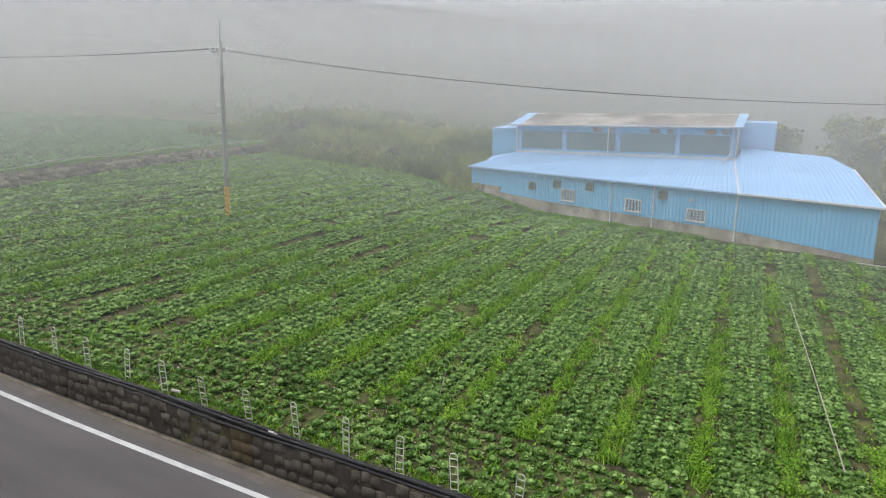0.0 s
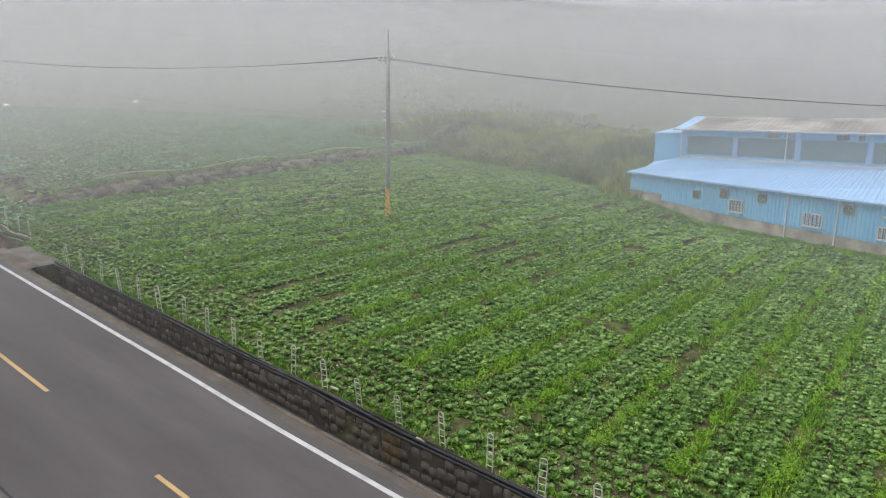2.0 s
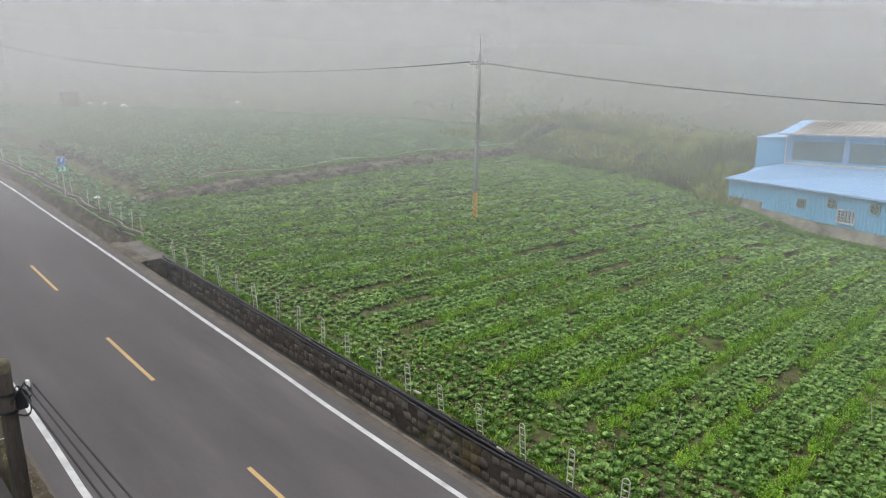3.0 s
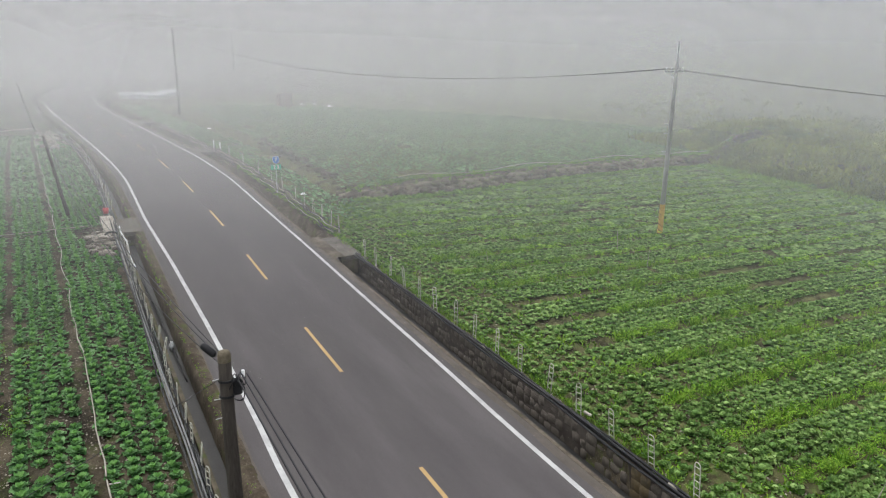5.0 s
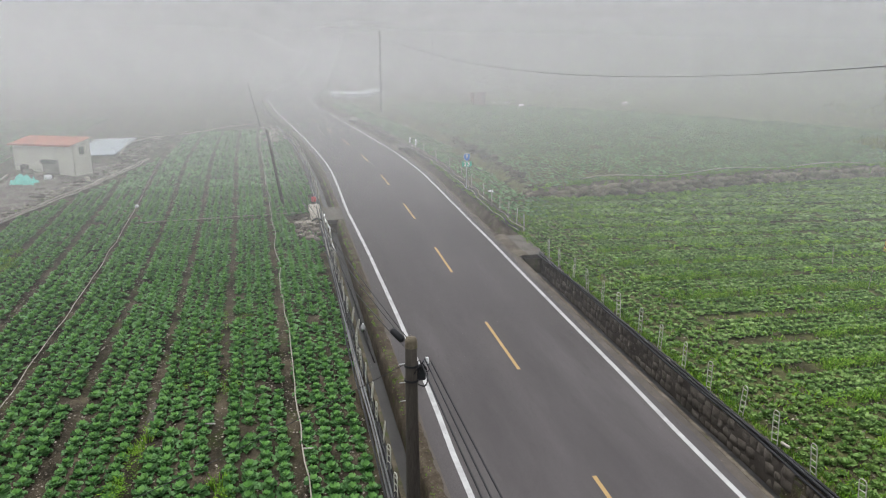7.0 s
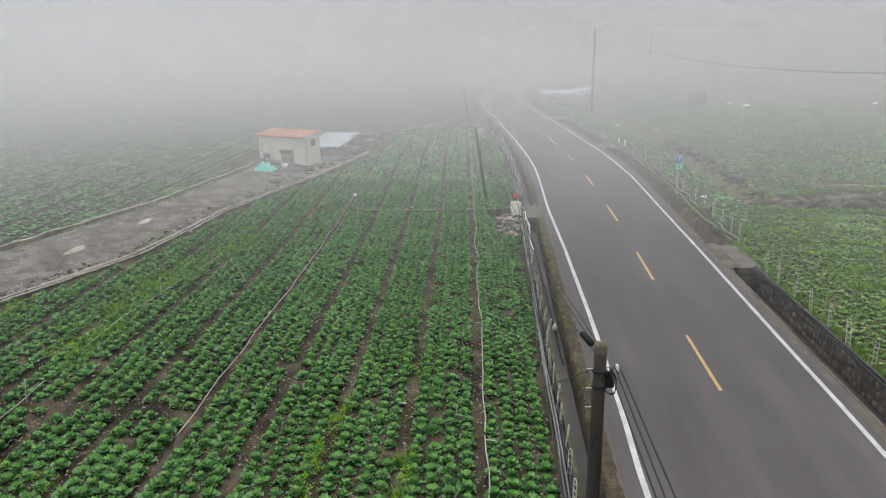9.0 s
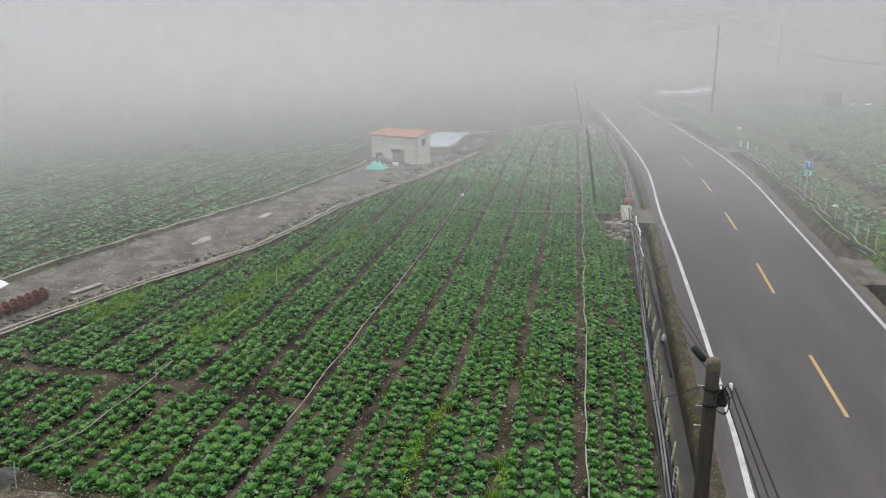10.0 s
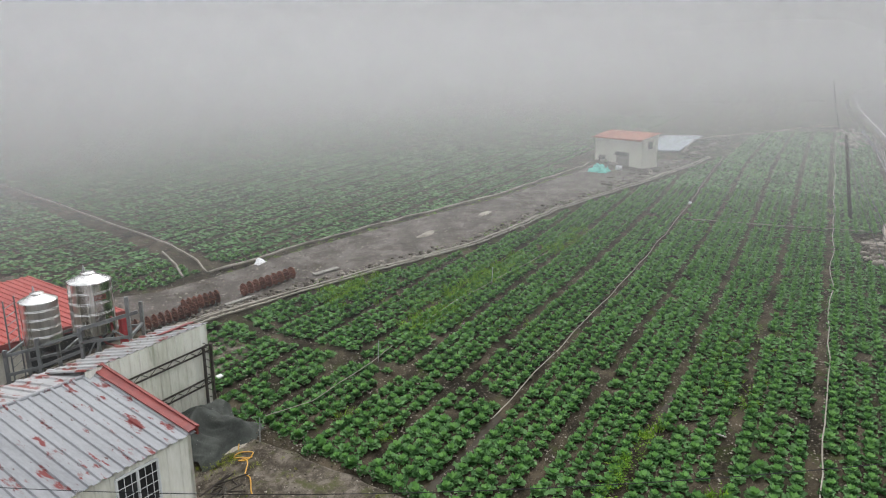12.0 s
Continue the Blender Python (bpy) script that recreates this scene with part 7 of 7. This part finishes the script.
def plate(name, outline, zc, out, m, parent, label=""):
    return part(name, Shape().slab([sg + face * out + rightward * x + Vector((0, 0, zc + z)) for x, z in outline], 0.02, UPV), m, parent, label)


shield = [(x * 0.76, z * 0.76) for x, z in ((-0.28, 0.30), (0.0, 0.34), (0.28, 0.30), (0.32, 0.05), (0.24, -0.2), (0.0, -0.36), (-0.24, -0.2), (-0.32, 0.05))]
pl = plate("shield", [(x * 1.12, z * 1.12) for x, z in shield], 2.45, 0.06, WHITE_TRIM, sign, "white-edged shield")
plate("shield_face", shield, 2.45, 0.085, SIGN_BLUE, pl)
gp = plate("distance_plate", [(-0.38, 0.18), (0.38, 0.18), (0.38, -0.18), (-0.38, -0.18)], 1.95, 0.06, SIGN_GREEN, sign)


def lettering(text, size, where, m, parent):
    cu = bpy.data.curves.new("lettering", "FONT")
    cu.body, cu.size, cu.align_x, cu.align_y, cu.extrude = text, size, "CENTER", "CENTER", 0.004
    cu.offset, cu.space_character = 0.012, 1.2
    tmp = bpy.data.objects.new("lettering", cu)
    me = bpy.data.meshes.new_from_object(tmp)
    bpy.data.objects.remove(tmp)
    me.materials.clear()
    me.transform(Matrix.Translation(where) @ Matrix((rightward, Vector((0, 0, 1)), face)).transposed().to_4x4())
    return part("lettering", me, m, parent)


lettering("7", 0.34, sg + face * 0.095 + Vector((0, 0, 2.49)), WHITE_TRIM, pl)
lettering("23", 0.42, sg + face * 0.07 + Vector((0, 0, 1.945)), WHITE_TRIM, gp)
for s, n in ((69.8, 6.6), (71.2, 6.4)):
    tagged(part("marker_post", Shape().block(at(s, n + float(curve_of(s, n)), 0.35), (0.12, 0.12, 0.75), ROAD_TURN, 0.15), WHITE_TRIM), "short white marker post beside the road", "marker post", "marker posts")
for s, n, a in ((46.2, 7.1, 0.5), (84.7, 8.2, 0.5), (107.3, 29.1, 0.9), (103.4, 30.2, 1.1), (107.2, 27.0, 0.8), (109.9, 52.0, 1.2)):
    tagged(part("plastic_sheet", Shape().grid([[at(s + a * 0.25 * i, n + a * 0.25 * j, 0.3 + 0.25 * a * math.sin(i * 1.4) * math.sin(j * 1.2 + 0.4)) for j in range(4)] for i in range(4)]), WHITE_TRIM, smooth=True), "small white plastic sheet in the cabbages", "plastic sheet", "white scraps")

# ---- far things in the fog ----
gh = thing("greenhouse", at(140, 8), "long low white greenhouse, faint in fog", "greenhouse")
arc = [[at(136.0, 3 + j * 1.15, 0.62 + 0.06 * (j % 2)) for j in range(10)], [at(144, 3 + j * 1.15, 0.62 + 0.06 * (j % 2)) for j in range(10)]]
part("cover", Shape().grid(arc), HALL_TRIM, gh)
part("side", Shape().grid([[at(136, 3 + j * 1.15, -0.2) for j in range(10)], arc[0]]), HALL_TRIM, gh)

# a rusty hut, faint in the fog
hut = thing("field_hut", at(106.5, 24.2), "small rust-brown sheet hut, faint in fog", "hut")
HX, HY = ROAD_TURN @ Vector((1, 0, 0)), ROAD_TURN @ Vector((0, 1, 0))
hc = at(106.5, 24.2)
for way, side, half, high in ((HX, HY, 1.0, 1.7), (-HX, HY, 1.0, 1.9), (HY, HX, 0.8, 1.8), (-HY, HX, 0.8, 1.8)):
    c = hc + way * (0.8 if half > 0.9 else 1.0)
    part("wall", Shape().slab([c - side * half - Vector((0, 0, 0.4)), c + side * half - Vector((0, 0, 0.4)), c + side * half + Vector((0, 0, high)), c - side * half + Vector((0, 0, high))], 0.06, -way), RUST, hut)
part("roof", Shape().slab([hc + HX * a + HY * b * 1.2 + Vector((0, 0, 1.84 - 0.14 * a)) for a, b in ((-1, -1), (1, -1), (1, 1), (-1, 1))], 0.07), RED_ROOF, hut)

# ---- shed by the track ----
SA = at(57.6, -27.2)
SB = SA.lerp(at(54.5, -22.5), 1.07)
FRONT = (SB - SA)
FRONT.z = 0
WID = FRONT.length
FA = FRONT.normalized()
FO = Vector((FA.y, -FA.x, 0))
if FO.dot(Vector((-SA.x, -SA.y, 0))) < 0:
    FO = -FO
SZ, EZ = 4.55, 7.0
shed = thing("shed", up(SB, SZ), "small cream-walled shed with a faded orange-red roof", "shed")


def sp(a, b, z):
    return up(SA + FA * a - FO * b, z)


DEP = 1.55
for quad in ([(0, 0), (WID, 0)], [(WID, 0), (WID, DEP)], [(WID, DEP), (0, DEP)], [(0, DEP), (0, 0)]):
    (a0, b0), (a1, b1) = quad
    mid = sp(WID / 2, DEP / 2, 0)
    inward = (mid - (sp(a0, b0, 0) + sp(a1, b1, 0)) / 2).normalized()
    t0, t1 = (EZ if b0 == 0 else EZ + 0.42), (EZ if b1 == 0 else EZ + 0.42)
    part("wall", Shape().slab([sp(a0, b0, SZ - 0.6), sp(a1, b1, SZ - 0.6), sp(a1, b1, t1), sp(a0, b0, t0)], 0.12, inward), CREAM, shed)
part("roof", roof_sheet(sp(-0.12, -0.22, EZ), sp(WID + 0.12, -0.22, EZ), sp(WID + 0.12, DEP + 0.15, EZ + 0.5), sp(-0.12, DEP + 0.15, EZ + 0.5), 18), RED_ROOF, shed)
part("fascia", Shape().beam(sp(-0.12, -0.23, EZ - 0.05), sp(WID + 0.12, -0.23, EZ - 0.05), 0.05, 0.12), RED_ROOF, shed)
dr = part("door", Shape().slab([sp(2.9, -0.02, SZ), sp(4.5, -0.02, SZ), sp(4.5, -0.02, SZ + 1.35), sp(2.9, -0.02, SZ + 1.35)], 0.05, -FO), BOARD, shed, "dull brown plank door")
# near-black strip across the upper part of the door
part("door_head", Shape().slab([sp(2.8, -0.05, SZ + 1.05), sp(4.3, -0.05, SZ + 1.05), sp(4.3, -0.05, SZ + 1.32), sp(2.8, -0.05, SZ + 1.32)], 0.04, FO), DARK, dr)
part("window", Shape().slab([sp(WID + 0.02, 0.55, 6.3), sp(WID + 0.02, 0.95, 6.3), sp(WID + 0.02, 0.95, 6.85), sp(WID + 0.02, 0.55, 6.85)], 0.04, FA), DARK, shed, "small dark side window")
for a, b, w, h, m, lab in ((1.6, -0.5, 0.5, 0.6, TIMBER, "dark drum standing before the shed"), (2.3, -0.8, 0.6, 0.35, CONCRETE, "grey tub before the shed"), (3.6, -0.9, 0.7, 0.3, PALE_PIPE, "pale basin before the shed"), (5.2, -1.6, 0.5, 0.35, WHITE_TRIM, "white box at the track's edge")):
    p = sp(a, b, 0)
    z = float(terrain(p.x, p.y))
    tagged(part("tub", Shape().lathe(up(p, z), [(0, 0), (w / 2, 0), (w / 2 * 1.1, h), (w / 2, h), (w / 2 * 0.9, 0.05)], 14), m, smooth=True), lab, "tub", "tubs by the shed")
net = Shape().grid([[at(51.4 + 0.095 * i + 0.06 * math.sin(j * 2.0), -25.75 + 0.11 * j, max(0.04, 0.55 * math.sin(math.pi * (i + 0.3) / 14) * math.sin(math.pi * (j + 0.4) / 16) + 0.4 * noise.noise((i * 0.75, j * 0.8, 1.0)) + 0.2 * noise.noise((i * 1.9, j * 2.1, 4.0)))) for j in range(16)] for i in range(14)])
tagged(part("net_heap", net, TURQ, smooth=True), "crumpled turquoise netting heap on the track", "netting")
sheet = Shape().slab([at(62.5, -24.8, 0.22), at(63.5, -21.4, 0.2), at(74, -21.4, 0.2), at(73, -25.0, 0.2)], 0.08)
tagged(part("ground_sheet", sheet, paint("grey_blue_sheet", [(0.17, 0.20, 0.23), (0.26, 0.30, 0.34)], 0.6, 0.6, 10, 0.1)), "pale grey-blue sheet stretched behind the shed", "sheet")
mm, pp = [], []
for i in range(420):
    s = jr.uniform(47, 75)
    n = float(np.interp(s, [47, 55, 62, 75], [-22.6, -20.6, -19.6, -19.4])) + jr.normal(0, 0.55)
    w = 0.07 + 0.3 * jr.uniform() ** 2
    mm.append(rough[int(jr.integers(10))])
    pp.append(Matrix.Translation(at(s, n, w * 0.2)) @ Matrix.Rotation(jr.uniform(0, 6), 4, "Z") @ Matrix.Diagonal((w * 1.4, w * 0.8, w * 0.6, 1)))
for i in range(900):
    s = jr.uniform(15, 50)
    n = float(np.interp(s, PATH_S, PATH_NEAR)) - 0.45 + jr.normal(0, 0.33)
    w = 0.05 + 0.22 * jr.uniform() ** 3
    mm.append(rough[int(jr.integers(10))])
    pp.append(Matrix.Translation(at(s, n, w * 0.2 + 0.04)) @ Matrix.Rotation(jr.uniform(0, 6), 4, "Z") @ Matrix.Diagonal((w, w * 0.8, w * 0.6, 1)))
tr_s, tr_k = jr.uniform(15.5, 58, 9000), jr.uniform(0, 1, 9000)
tr_k = np.where(jr.uniform(0, 1, 9000) < 0.45, 1 - 0.2 * tr_k ** 2, tr_k)
tr_n = np.interp(tr_s, PATH_S, PATH_FAR) * (1 - tr_k) + np.interp(tr_s, PATH_S, PATH_NEAR) * tr_k
v, q = plant_out([crumb(jr) for _ in range(6)], tr_s, tr_n, 0.018 + 0.07 * jr.uniform(0, 1, 9000) ** 3, jr, -0.06)
bulk("pebbles", v, q, PEBBLE, "loose gravel and clods strewn over the farm track", "pebbles")
ws = np.concatenate([jr.uniform(28, 48, 160), jr.normal(33.5, 1.2, 60), jr.uniform(21, 50, 140)])
wk = np.concatenate([jr.normal(0.93, 0.05, 160), jr.normal(0.9, 0.05, 60), jr.normal(0.02, 0.03, 140)])
wn_ = np.interp(ws, PATH_S, PATH_FAR) * (1 - wk) + np.interp(ws, PATH_S, PATH_NEAR) * wk
weeds(ws, wn_, jr.uniform(0.25, 0.7, len(ws)), jr, "low weeds along the edges of the farm track")
joined(mm, pp, "track_rubble", PEBBLE, None, "brown rubble and clods along the track's edge", "stones")

# a pale pole lying by the hall's corner, and a thin cable past the house
lp = on_front(33.2, -0.9, 0.9)
tagged(part("fallen_pole", Shape().tube([up(lp, float(terrain(lp.x, lp.y)) + 0.1), up(lp + ALONG * 2.4 + OUT * 0.2, float(terrain(lp.x + ALONG.x * 2.4, lp.y + ALONG.y * 2.4)) + 0.15)], 0.05, 6), PALE_PIPE), "pale lying pole at the corner of the hall", "pole")
mast = Vector((-10.0, -9.75, 0))
tagged(part("service_mast", Shape().tube([up(mast, 3.3), up(mast, 4.05)], 0.02, 6), GALV), "short steel cable mast on the house roof", "mast")
cable(TOP_B + Vector((0, 0, -0.5)), up(mast, 4.0), 0.40, 0.007, "thin black service cable from pole to house")
for s0, s1, n, w in ((11.2, 15.8, -9.58, 0.2), (12.6, 16.6, -15.74, 0.16), (17.2, 20.5, -11.6, 0.14)):
    rows = [[at(s, n + k * w * (0.7 + 0.5 * noise.noise((s * 0.9, n, k))), -0.082) for k in (-1, 0, 1)] for s in np.arange(s0, s1, 0.25)]
    tagged(part("puddle", Shape().grid(rows), PUDDLE, smooth=True), "shallow muddy puddle along a furrow", "puddle", "puddles in the furrows", "structure")
# spilt cement, moss and leaves by the tarpaulin
spill = []
for q in (0.03, 0.4, 0.75, 1.0):
    row = []
    for g in np.linspace(0, 2 * math.pi, 33):
        r = q * (1 + 0.45 * noise.noise((math.cos(g) * 1.7, math.sin(g) * 1.7, 6.0)))
        row.append(at(11.55 + 0.62 * r * math.cos(g), -21.35 + 0.26 * r * math.sin(g), 0.062 - 0.03 * q * q))
    spill.append(row)
tagged(part("cement_spill", Shape().grid(spill), CONCRETE, smooth=True), "pale patch of spilt cement beside the tarpaulin", "cement patch")
ys = np.concatenate([jr.normal(10.6, 0.3, 60), jr.normal(11.2, 0.12, 20), jr.uniform(8.5, 12.2, 25)])
yn = np.concatenate([jr.normal(-21.0, 0.28, 60), jr.normal(-20.95, 0.12, 20), jr.uniform(-21, -16, 25)])
v, q = plant_out(bushy, ys, yn, jr.uniform(0.12, 0.34, len(ys)), jr, -0.05)
bulk("moss", v, q, SCRUB, "low olive moss and weeds on the wet yard", "moss")
